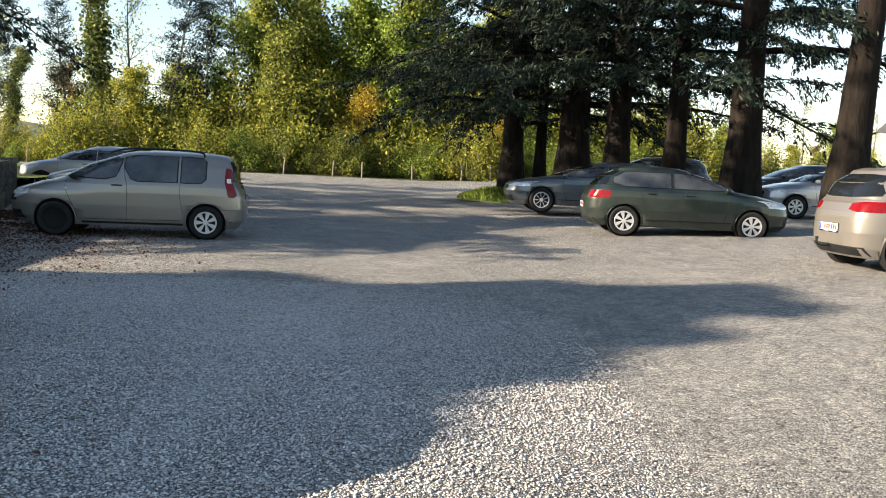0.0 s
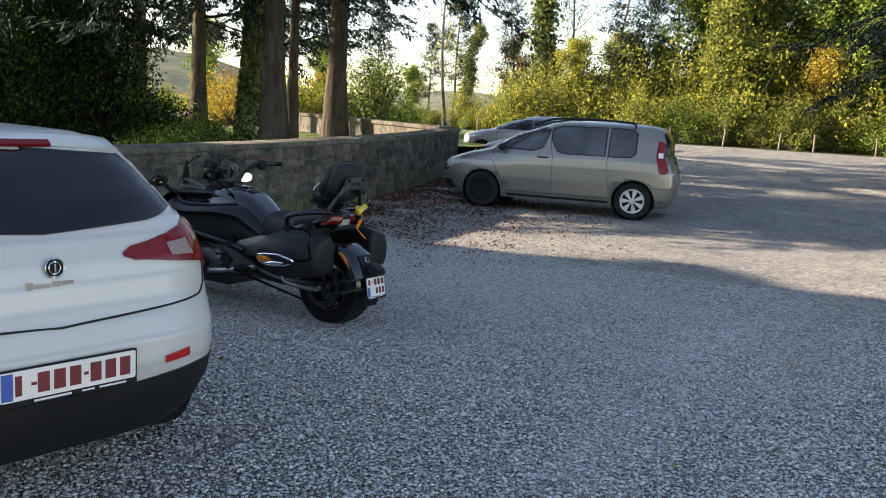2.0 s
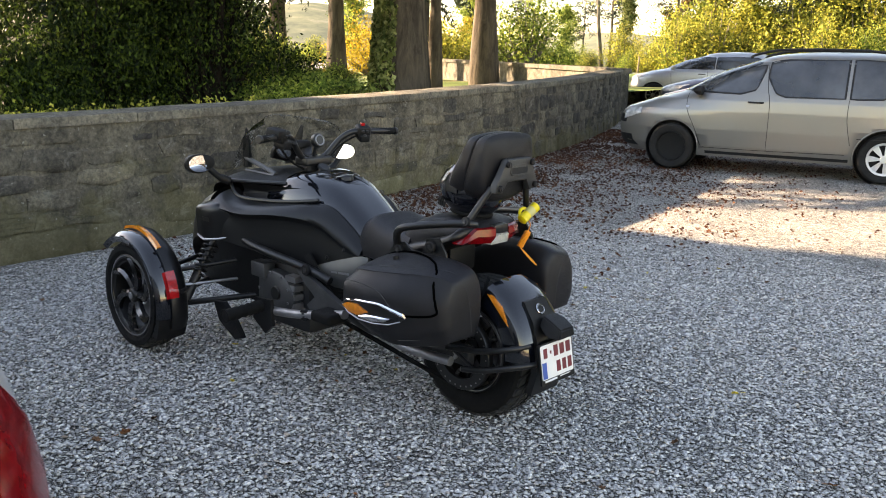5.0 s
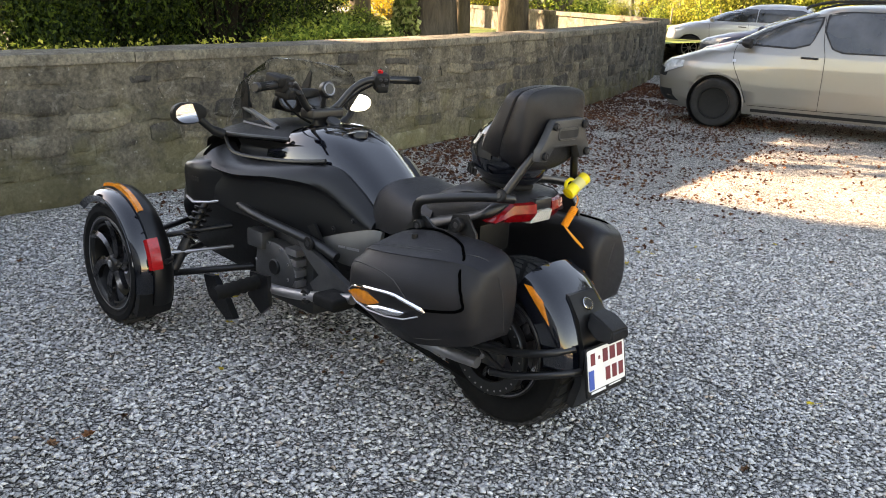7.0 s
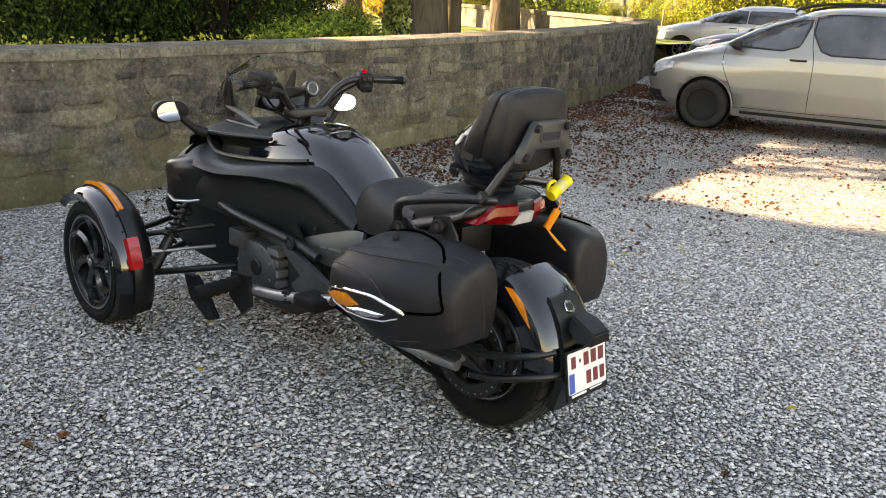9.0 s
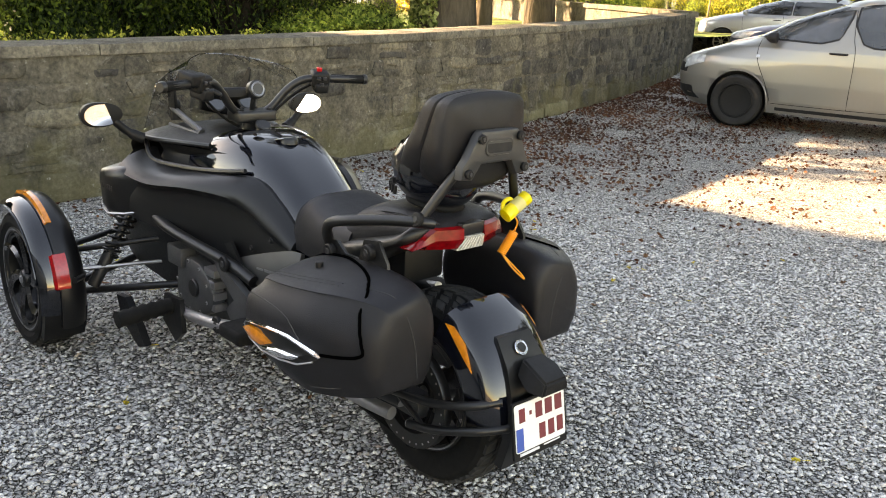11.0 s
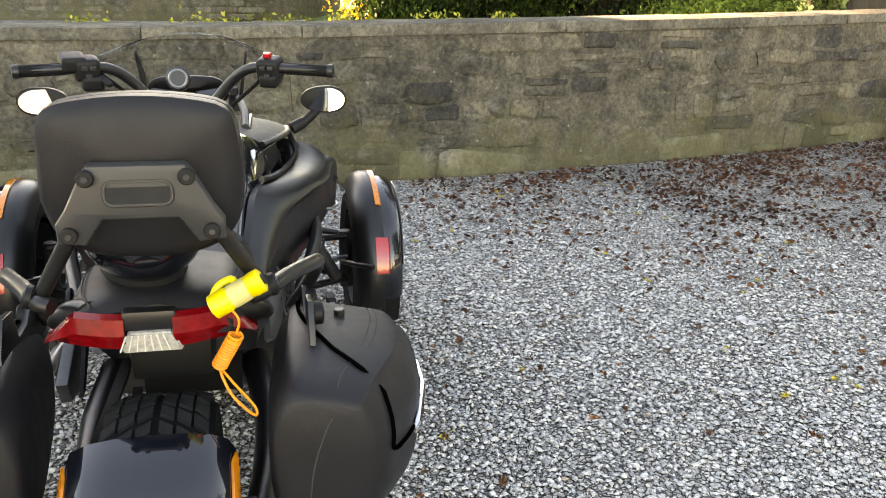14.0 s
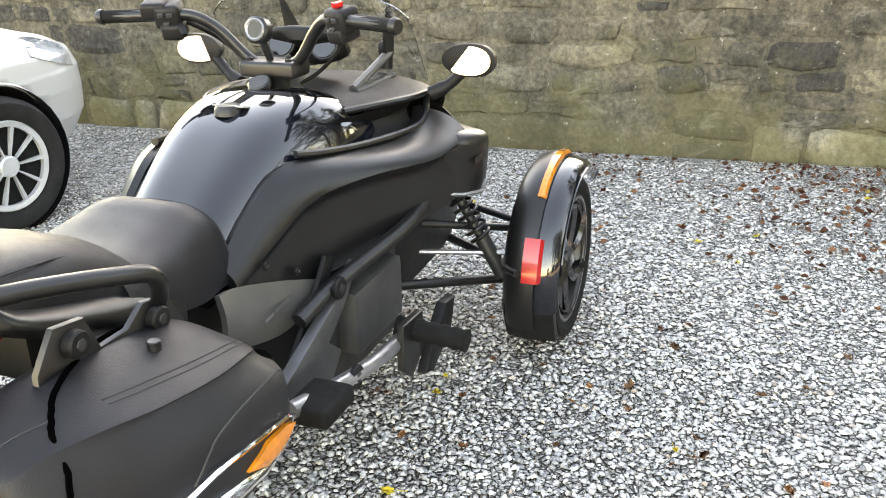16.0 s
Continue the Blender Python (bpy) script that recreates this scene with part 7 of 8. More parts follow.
        tube(bm, curve_pts([(1.545, s * 0.33, 0.885), (1.56, s * 0.38, 0.91), (1.57, s * 0.43, 0.955), (1.572, s * 0.45, 0.975)], 4), [0.022] * 4 + [0.017] * 5 + [0.014] * 4, 10)
        stalk = part("mirror_stalk", bm, PLASTIC, t)
        o = Vector((1.565, s * 0.465 + 0.02, 0.985))
        bm = bmesh.new()
        rings = []
        for q, k in ((0.055, 0.15), (0.05, 0.5), (0.035, 0.82), (0.012, 1.0), (-0.008, 1.0), (-0.01, 0.93)):
            rings.append([o + Vector((q, k * 0.082 * math.copysign(abs(math.cos(a)) ** 0.8, math.cos(a)), k * (0.047 + 0.006 * math.cos(a) * s) * math.sin(a))) for a in (2 * math.pi * i / 28 for i in range(28))])
        loft(bm, rings)
        bmesh.ops.recalc_face_normals(bm, faces=bm.faces)
        head = part("mirror_housing", bm, PLASTIC, stalk)
        head.parent = t
        bm = bmesh.new()
        plate(bm, [(0.073 * math.copysign(abs(math.cos(a)) ** 0.8, math.cos(a)), 0.041 * math.sin(a)) for a in (2 * math.pi * i / 32 for i in range(32))], 0.003, pose(o.x - 0.011, o.y, o.z, 87 if s > 0 else 83.5, 0, -90 + 8 * s))
        part("mirror_glass", bm, MIRROR, head, "mirror glass")
        # handlebar half
        bm = bmesh.new()
        tube(bm, curve_pts([(1.25, s * 0.045 + 0.01, 1.0), (1.245, s * 0.09 + 0.01, 1.03), (1.22, s * 0.15 + 0.01, 1.10), (1.185, s * 0.205 + 0.01, 1.138), (1.15, s * 0.28 + 0.01, 1.142), (1.11, s * 0.40 + 0.01, 1.14)], 5), 0.016, 12)
        part("handlebar", bm, STEEL_BLACK, t)
        bm = bmesh.new()
        tube(bm, [(1.145, s * 0.305 + 0.01, 1.142), (1.10, s * 0.432 + 0.01, 1.139)], 0.0175, 14)
        g = part("grip", bm, RUBBER, t, "black rubber grip")
        bm = bmesh.new()
        tube(bm, [(1.10, s * 0.43 + 0.01, 1.139), (1.097, s * 0.44 + 0.01, 1.139), (1.095, s * 0.446 + 0.01, 1.139)], [0.021, 0.021, 0.017], 14)
        part("bar_end", bm, STEEL_BLACK, g)
        bm = bmesh.new()
        sp = pose(1.165, s * 0.262 + 0.01, 1.14, 0, -12, 20 * s)
        box(bm, -0.034, 0.034, -0.036, 0.036, -0.032, 0.034, 0.016, 3, sp)
        if s > 0:
            box(bm, -0.045, 0.03, -0.042, 0.02, -0.058, -0.012, 0.014, 3, sp)
            box(bm, -0.03, 0.05, 0.0, 0.07, -0.006, 0.04, 0.012, 3, sp)
            tube(bm, [sp @ Vector((-0.02, -0.03, -0.02)), sp @ Vector((-0.055, -0.05, -0.03)), sp @ Vector((-0.062, -0.052, -0.034))], [0.012, 0.011, 0.007], 10)
        else:
            box(bm, -0.042, 0.03, -0.03, 0.026, -0.05, -0.01, 0.012, 3, sp)
        sw = part("switch_housing", bm, PLASTIC, t)
        for k, (a, b, c) in enumerate(((-0.036, -0.012, 0.012), (-0.036, 0.012, 0.012), (-0.036, 0.0, -0.012))):
            bm = bmesh.new()
            box(bm, -0.006, 0.004, -0.008, 0.008, -0.006, 0.006, 0.002, 1, pose(1.165, s * 0.262 + 0.01, 1.14, 0, -12, 20 * s) @ pose(a, b, c))
            part("switch_button", bm, ENGINE, sw)
        if s < 0:
            bm = bmesh.new()
            box(bm, -0.012, 0.01, -0.011, 0.011, 0.0, 0.014, 0.003, 2, pose(1.16, -0.245, 1.173, 0, -12, -20))
            part("kill_switch", bm, RED_REFL, sw, "red engine stop switch")
        bm = bmesh.new()
        tube(bm, curve_pts([(1.19, s * 0.235, 1.12), (1.27, s * 0.2, 1.07), (1.3, s * 0.11, 0.99), (1.28, s * 0.05, 0.95)], 5), 0.006, 6)
        part("cable", bm, RUBBER, t)
    bm = bmesh.new()
    box(bm, 1.20, 1.30, -0.075, 0.095, 0.975, 1.02, 0.012, 3)
    tube(bm, [(1.27, 0.01, 0.92), (1.25, 0.01, 0.99)], 0.035, 14)
    clamp = part("bar_clamp", bm, STEEL_BLACK, t)
    for v in (-0.05, -0.02, 0.04, 0.07):
        bolt("clamp_bolt", (1.225 if abs(v - 0.01) > 0.04 else 1.275, v, 1.02), (0, 0, 1), 0.009, clamp, depth=0.006)
    bm = bmesh.new()
    disc(bm, (1.17, 0.01, 0.962), (-0.5, 0, 1), 0.032, 0.016, 20)
    part("ignition_lock", bm, STEEL_BLACK, t)
    bm = bmesh.new()
    disc(bm, (1.215, 0.02, 1.10), (-1, 0, 0.25), 0.036, 0.032, 24)
    tube(bm, [(1.22, 0.02, 1.07), (1.245, 0.015, 1.01)], 0.01, 8)
    clock = part("phone_mount", bm, STEEL_BLACK, t, "round black phone mount")
    bm = bmesh.new()
    lathe(bm, [(0.022, 0.0), (0.026, 0.003), (0.029, 0.0)], "z", 28)
    part("mount_ring", bm, ALLOY, clock, m=Matrix.Translation((1.184, 0.02, 1.108)) @ Vector((-1, 0, 0.25)).to_track_quat("Z", "Y").to_matrix().to_4x4())
    bm = bmesh.new()
    pad_shape(bm, [(0.13, 1.0), (0.135, 1.05), (0.09, 1.085), (-0.07, 1.085), (-0.115, 1.05), (-0.11, 1.0), (0.0, 0.97)], 1.42, 1.46, -0.5, 1.03, 0.01)
    dash = part("instrument_panel", bm, PLASTIC, t, "black instrument panel")
    for v in (-0.06, 0.08):
        bm = bmesh.new()
        disc(bm, (1.415, v, 1.035), (-1, 0, 0.45), 0.045, 0.008, 24)
        d = part("gauge", bm, STEEL_BLACK, dash)
        bm = bmesh.new()
        disc(bm, (1.408, v, 1.038), (-1, 0, 0.45), 0.038, 0.003, 24)
        part("gauge_face", bm, GLOSS, d)
    # seat and tail
    bm = bmesh.new()
    arch(bm, [(0.765, 0.70, ((0.06, 0.697), (0.11, 0.67), (0.13, 0.63), (0.135, 0.58))), (0.715, 0.775, ((0.08, 0.772), (0.135, 0.742), (0.163, 0.68), (0.17, 0.60))), (0.65, 0.808, ((0.09, 0.804), (0.15, 0.772), (0.178, 0.70), (0.185, 0.62))), (0.57, 0.792, ((0.10, 0.788), (0.165, 0.757), (0.19, 0.69), (0.195, 0.62))), (0.47, 0.775, ((0.10, 0.772), (0.17, 0.75), (0.195, 0.70), (0.2, 0.64))), (0.36, 0.785, ((0.1, 0.782), (0.165, 0.76), (0.19, 0.72), (0.195, 0.66)))])
    seat = part("rider_seat", bm, VINYL, t, "black vinyl rider seat with stitched seams")
    for a in (0.705, 0.688):
        bm = bmesh.new()
        tube(bm, curve_pts([(a + 0.0, s2 * w, z) for s2, w, z in ((-1, 0.172, 0.67), (-1, 0.145, 0.745), (-1, 0.085, 0.781), (1, 0.0, 0.789), (1, 0.085, 0.781), (1, 0.145, 0.745), (1, 0.172, 0.67))], 5), 0.002, 4)
        part("seam", bm, STITCH, seat)
    bm = bmesh.new()
    arch(bm, [(0.42, 0.79, ((0.07, 0.788), (0.13, 0.775), (0.165, 0.745), (0.17, 0.70))), (0.36, 0.835, ((0.08, 0.832), (0.14, 0.815), (0.17, 0.77), (0.175, 0.72))), (0.25, 0.865, ((0.09, 0.862), (0.145, 0.845), (0.172, 0.80), (0.175, 0.74))), (0.10, 0.872, ((0.09, 0.869), (0.14, 0.852), (0.168, 0.815), (0.17, 0.775))), (0.03, 0.866, ((0.08, 0.863), (0.125, 0.848), (0.15, 0.822), (0.152, 0.79))), (0.0, 0.855, ((0.07, 0.842), (0.11, 0.83), (0.13, 0.812), (0.132, 0.79)))])
    ps = part("passenger_seat", bm, VINYL, t, "black vinyl passenger seat")
    for s in (1, -1):
        bm = bmesh.new()
        tube(bm, curve_pts([(0.40, s * 0.12, 0.79), (0.34, s * 0.135, 0.822), (0.2, s * 0.148, 0.852), (0.07, s * 0.137, 0.858), (0.015, s * 0.115, 0.85)], 5), 0.0025, 4)
        part("seam", bm, STITCH, ps)
    bm = bmesh.new()
    arch(bm, [(0.5, 0.70, ((0.12, 0.70), (0.185, 0.68), (0.2, 0.62), (0.17, 0.52))), (0.30, 0.76, ((0.12, 0.76), (0.195, 0.74), (0.215, 0.70), (0.18, 0.66))), (0.12, 0.81, ((0.12, 0.81), (0.195, 0.80), (0.212, 0.775), (0.18, 0.755))), (0.07, 0.848, ((0.10, 0.847), (0.17, 0.84), (0.195, 0.80), (0.18, 0.782))), (0.03, 0.858, ((0.08, 0.857), (0.13, 0.85), (0.145, 0.815), (0.12, 0.79)))])
    tail = part("tail_fairing", bm, SATIN, t, "satin black tail fairing")
    bm = bmesh.new()
    box(bm, 0.20, 0.46, -0.085, 0.085, 0.60, 0.74, 0.02)
    part("under_tray", bm, PLASTIC, t)
    # tail lamp: red wings round a clear trapezoid, under a dark hood
    def lamp(v0, v1, mat, name, parent, label=""):
        bm = bmesh.new()
        rings = []
        for k in range(13):
            v = v0 + (v1 - v0) * k / 12
            a = abs(v)
            u = -0.022 + 1.1 * max(0, a - 0.05) ** 1.5
            hi = 0.843 - 1.05 * max(0, a - 0.132)
            lo = 0.770 + 0.03 * max(0, a - 0.05)
            mid = (hi + lo) / 2
            v += 0.012
            rings.append([Vector((u + 0.012, v, hi)), Vector((u - 0.004, v, hi - 0.006)), Vector((u - 0.008, v, mid)), Vector((u + 0.012, v, lo + 0.004)), Vector((u + 0.03, v, lo)), Vector((u + 0.05, v, mid))])
        loft(bm, rings)
        bmesh.ops.recalc_face_normals(bm, faces=bm.faces)
        return part(name, bm, mat, parent, label, angle=30)
    bm = bmesh.new()
    loft(bm, [[(-0.034, 0.048, 0.812), (-0.034, -0.030, 0.812), (-0.012, -0.046, 0.765), (-0.012, 0.064, 0.765)], [(0.03, 0.048, 0.815), (0.03, -0.030, 0.815), (0.04, -0.046, 0.762), (0.04, 0.064, 0.762)]])
    bmesh.ops.bevel(bm, geom=bm.edges[:], offset=0.004, segments=2, affect="EDGES")
    bmesh.ops.recalc_face_normals(bm, faces=bm.faces)
    tl = part("tail_lamp", bm, LAMP_LENS, t, "clear reversing lamp between red lamps", angle=30)
    for k in range(7):
        bm = bmesh.new()
        x = -0.026 + 0.0125 * k
        tube(bm, [(-0.0345, 0.009 + x * 0.85, 0.808), (-0.0135, 0.009 + x * 1.15, 0.769)], 0.0016, 5)
        part("lens_rib", bm, CLEAR_LENS, tl)
    lamp(0.042, 0.192, RED_LENS, "lamp_wing", tl, "red tail lamp lens")
    lamp(-0.192, -0.042, RED_LENS, "lamp_wing", tl, "red tail lamp lens")
    bm = bmesh.new()
    box(bm, -0.024, 0.05, -0.036, 0.058, 0.812, 0.85, 0.008)
    part("lamp_hood", bm, SATIN, tl, "black hood over the reversing lamp")
    # grab rails
    for s in (1, -1):
        bm = bmesh.new()
        tube(bm, curve_pts([(0.33, s * 0.26, 0.70), (0.315, s * 0.30, 0.77), (0.285, s * 0.315, 0.82), (0.22, s * 0.30, 0.842), (0.10, s * 0.245, 0.862), (0.0, s * 0.20, 0.872), (-0.02, s * 0.17, 0.868)], 5), 0.0165, 10)
        part("grab_rail", bm, STEEL_BLACK, t, "black grab rail")
        bolt("rail_end_bolt", (0.005, s * 0.205, 0.878), (0.0, s, 0.25), 0.022, t, depth=0.014)
        bm = bmesh.new()
        plate(bm, [(0.38, 0.69), (0.34, 0.755), (0.28, 0.765), (0.235, 0.735), (0.17, 0.735), (0.145, 0.80), (0.08, 0.81), (0.035, 0.75), (0.03, 0.66), (0.38, 0.66)], 0.012, pose(0, s * 0.285 + 0.006, 0, 90, 0, 0), 0.003)
        mp = part("case_mount", bm, STEEL_BLACK, t, "black side-case mounting plate")
        bolt("mount_bolt", (0.30, s * 0.292, 0.728), (0, s, 0), 0.024, mp, depth=0.02)
        bolt("mount_bolt", (0.11, s * 0.292, 0.772), (0, s, 0), 0.024, mp, depth=0.02)
    # backrest
    OUT = [(0.175, 1.06), (0.168, 1.17), (0.15, 1.215), (0.09, 1.232), (0.0, 1.238), (-0.09, 1.232), (-0.15, 1.215), (-0.168, 1.17), (-0.175, 1.06), (-0.155, 0.995), (-0.10, 0.955), (0.0, 0.942), (0.10, 0.955), (0.155, 0.995)]
    lean = lambda x, z: x + (x + 0.04) / 0.115 * 0.30 * (1.07 - z)
    bm = bmesh.new()
    pad_shape(bm, [(v * 0.965, z) for v, z in OUT], -0.04, 0.07, -0.10, 1.05, 0.04)
    for v in bm.verts:
        v.co.x = lean(v.co.x, v.co.z)
    br = part("backrest", bm, VINYL, t, "black padded passenger backrest")
    bm = bmesh.new()
    pad_shape(bm, [(v * 0.97, 1.09 + (z - 1.09) * 0.99) for v, z in OUT], 0.045, 0.142, -0.10, 1.05, 0.06)
    for v in bm.verts:
        v.co.x = lean(v.co.x, v.co.z)
    part("cushion", bm, VINYL, br, "thick rounded front cushion")
    bm = bmesh.new()
    OB = [(0.135, 1.035), (0.118, 1.06), (0.085, 1.125), (0.075, 1.135), (-0.075, 1.135), (-0.085, 1.125), (-0.118, 1.06), (-0.135, 1.035), (-0.135, 1.0), (-0.09, 0.995), (-0.06, 1.04), (0.06, 1.04), (0.09, 0.995), (0.135, 1.0)]
    plate(bm, OB, 0.03, Matrix(((0, 0, -1, -0.062), (1, 0, 0, 0), (0, 1, 0, 0), (0, 0, 0, 1))), 0.010)
    for v in bm.verts:
        v.co.x -= 0.10 * (v.co.z - 1.05)
    bk = part("backrest_bracket", bm, BRACKET, br, "moulded bracket on the back of the backrest")
    # Black plate on the face paints the shade of a slot; nothing is cut.
    bm = bmesh.new()
    plate(bm, rounded(0.10, 0.034, 0.012), 0.006, Matrix(((0, 0, -1, -0.0908), (1, 0, 0, 0), (0, 1, 0, 1.088), (0, 0, 0, 1))))
    part("slot_shade", bm, SEAM, bk, "black plate standing in for a shaded slot")
    bm = bmesh.new()
    rim = [Vector((-0.0955, x, 1.088 + y)) for x, y in rounded(0.106, 0.040, 0.014)]
    tube(bm, rim + rim[:1], 0.0042, 6, False)
    part("slot_rim", bm, BRACKET, bk)
    for v, z in ((0.078, 1.115), (-0.078, 1.115), (0.113, 1.018), (-0.113, 1.018)):
        bolt("bracket_bolt", (-0.093 - 0.1 * (z - 1.05), v, z), (-1, 0, 0), 0.014, bk, depth=0.01)
    for s in (1, -1):
        bm = bmesh.new()
        tube(bm, [(-0.045, s * 0.113, 1.018), (-0.03, s * 0.135, 0.98), (0.005, s * 0.188, 0.885)], 0.0145, 10)
        part("backrest_strut", bm, STEEL_BLACK, t)
    # side cases: a pod with a sloping shoulder, a crease and an outward belly
    for s in (1, -1):
        def section(u, v0, v1, z0, z1, vc, zc, zm):
            tuck = 0.03 + 0.045 * smoothstep(0.12, 0.36, u)
            key = ((v0 + 0.03, z0), (v0 + 0.004, z0 + 0.06), (v0, z1 - 0.09), (v0 + 0.025, z1 - 0.022), (v0 + 0.065, z1), (vc - 0.012, zc + 0.01), (vc + 0.01, zc - 0.006), (v1 - 0.004, zm + 0.06), (v1, zm - 0.03), (v1 - tuck * 0.22, z0 + 0.05), (v1 - tuck, z0 + 0.004))
            return [Vector((u, s * p.y + 0.02, p.z)) for p in curve_pts([(u, v, z) for v, z in key], 4)]
        st = [section(*q) for q in ((0.402, 0.31, 0.46, 0.505, 0.625, 0.42, 0.605, 0.56), (0.394, 0.285, 0.50, 0.48, 0.655, 0.442, 0.632, 0.555), (0.37, 0.262, 0.53, 0.457, 0.688, 0.463, 0.652, 0.55), (0.32, 0.245, 0.548, 0.436, 0.712, 0.484, 0.672, 0.55), (0.22, 0.232, 0.55, 0.418, 0.73, 0.492, 0.683, 0.55), (0.10, 0.222, 0.532, 0.404, 0.738, 0.474, 0.692, 0.55),
                                    (0.02, 0.215, 0.502, 0.406, 0.736, 0.445, 0.695, 0.545), (-0.05, 0.212, 0.464, 0.416, 0.728, 0.41, 0.69, 0.54), (-0.092, 0.212, 0.44, 0.425, 0.715, 0.39, 0.68, 0.54), (-0.114, 0.22, 0.418, 0.438, 0.70, 0.375, 0.668, 0.54), (-0.122, 0.238, 0.395, 0.455, 0.68, 0.355, 0.65, 0.545))]
        k = len(st[0])
        lines = [curve_pts([r[j] for r in st], 4) for j in range(k)]
        rings = [[lines[j][i] for j in range(k)] for i in range(len(lines[0]))]
        bm = bmesh.new()
        loft(bm, rings)
        bmesh.ops.recalc_face_normals(bm, faces=bm.faces)
        case = part("side_case", bm, VINYL, t, "hard black side case with vinyl cover", angle=32)
        bpy.context.view_layer.update()
        def on(u, z, off=0.002):
            """The case's outer face at u, z."""
            r = min(rings, key=lambda q: abs(q[0].x - u))
            c = sorted(r[24:38], key=lambda p: p.z)
            return Vector((u, float(np.interp(z, [p.z for p in c], [p.y for p in c])) + s * off, z))
        def laid(pts, r, mat, name, off=0.0):
            """A cord laid along the case's skin near points (u, v, z)."""
            bm = bmesh.new()
            path = []
            for p in curve_pts(pts, 14):
                hit, place, nrm, _ = case.closest_point_on_mesh(Vector((p.x, s * p.y + 0.02, p.z)))
                path.append(place + nrm * off)
            tube(bm, path, r, 6)
            part(name, bm, mat, case)
        laid([(0.385, 0.30, 0.67), (0.30, 0.29, 0.72), (0.20, 0.29, 0.74), (0.11, 0.31, 0.74), (0.05, 0.33, 0.72), (0.018, 0.345, 0.69), (-0.03, 0.385, 0.62), (-0.066, 0.415, 0.568), (-0.058, 0.43, 0.552), (-0.02, 0.46, 0.544), (0.03, 0.495, 0.54)], 0.0048, GROOVE, "lid_joint", 0.002)
        laid([(0.385, 0.50, 0.58), (0.372, 0.51, 0.612), (0.33, 0.525, 0.63), (0.22, 0.535, 0.632), (0.15, 0.53, 0.615), (0.11, 0.525, 0.585), (0.085, 0.515, 0.557)], 0.0022, STITCH, "seam")
        laid([(0.39, 0.42, 0.63), (0.32, 0.447, 0.68), (0.22, 0.442, 0.695), (0.12, 0.42, 0.705), (0.06, 0.40, 0.70)], 0.0016, STITCH, "seam")
        laid([(0.39, 0.428, 0.62), (0.32, 0.458, 0.67), (0.22, 0.455, 0.685), (0.12, 0.434, 0.695), (0.06, 0.412, 0.69)], 0.0016, STITCH, "seam")
        laid([(0.0, 0.36, 0.66), (-0.06, 0.33, 0.66), (-0.10, 0.31, 0.62), (-0.125, 0.29, 0.55), (-0.115, 0.28, 0.46)], 0.0016, STITCH, "seam")
        laid([(0.35, 0.48, 0.47), (0.2, 0.49, 0.455), (0.08, 0.47, 0.45), (0.0, 0.44, 0.46)], 0.0016, STITCH, "seam")
        # reflector set in chrome
        def inlay(name, og, mat, parent, off, rise, label=""):
            P = [on(u, z, off) for u, z in og]
            cu, cz = sum(q[0] for q in og) / len(og), sum(q[1] for q in og) / len(og)
            C = on(cu, cz, off + rise)
            bm = bmesh.new()
            base = [on(u, z, -0.01) for u, z in og]
            mid = [on(cu + (u - cu) * 0.5, cz + (z - cz) * 0.5, off + rise * 0.8) for u, z in og]
            loft(bm, [base, P, mid, [C + (q - C) * 0.1 for q in mid]])
            bmesh.ops.recalc_face_normals(bm, faces=bm.faces)
            return part(name, bm, mat, parent, label, angle=30)
        og = [(0.372, 0.527), (0.33, 0.555), (0.26, 0.568), (0.15, 0.574), (0.125, 0.572), (0.03, 0.544), (0.022, 0.534), (0.045, 0.514), (0.09, 0.497), (0.17, 0.487), (0.25, 0.488), (0.32, 0.503)]
        trim = inlay("case_trim", og, STEEL_BLACK, case, 0.004, 0.001, "chrome-edged reflector surround")
        bm = bmesh.new()
        tube(bm, [on(u, z, 0.006) for u, z in og[:7]], [0.004, 0.0045, 0.005, 0.006, 0.007, 0.009, 0.005], 6)
        part("chrome_edge", bm, CHROME, trim, "chrome upper edge")
        bm = bmesh.new()
        tube(bm, [on(u, z, 0.006) for u, z in og[7:] + og[:1]], 0.003, 6)
        part("chrome_edge", bm, ALLOY, trim)
        inlay("reflector", [(0.355, 0.527), (0.31, 0.549), (0.25, 0.552), (0.19, 0.53), (0.24, 0.510), (0.30, 0.507)], AMBER, trim, 0.012, 0.006, "amber side reflector")
        inlay("trim_inlay", [(0.27, 0.501), (0.205, 0.518), (0.14, 0.522), (0.085, 0.520), (0.11, 0.504), (0.17, 0.494)], CHROME, trim, 0.010, 0.003)
        bm = bmesh.new()
        disc(bm, (0.22, s * 0.375 + 0.02, 0.708), (0, 0, 1), 0.012, 0.024, 12)
        part("lid_knob", bm, STEEL_BLACK, case)
    # rear fender
    def rsweep(name, prof, a0, a1, mat, label="", n=22, parent=t):
        bm = bmesh.new()
        rings = []
        for k in range(n + 1):
            a = radians(a0 + (a1 - a0) * k / n)
            rings.append([Vector((RA.x + r * math.cos(a), RA.y + v, RA.z + r * math.sin(a))) for r, v in prof])
        loft(bm, rings)
        bmesh.ops.recalc_face_normals(bm, faces=bm.faces)
        return part(name, bm, mat, parent, label)
    half = [(0.365, 0.0), (0.363, 0.06), (0.354, 0.105), (0.335, 0.137), (0.30, 0.15), (0.25, 0.152)]
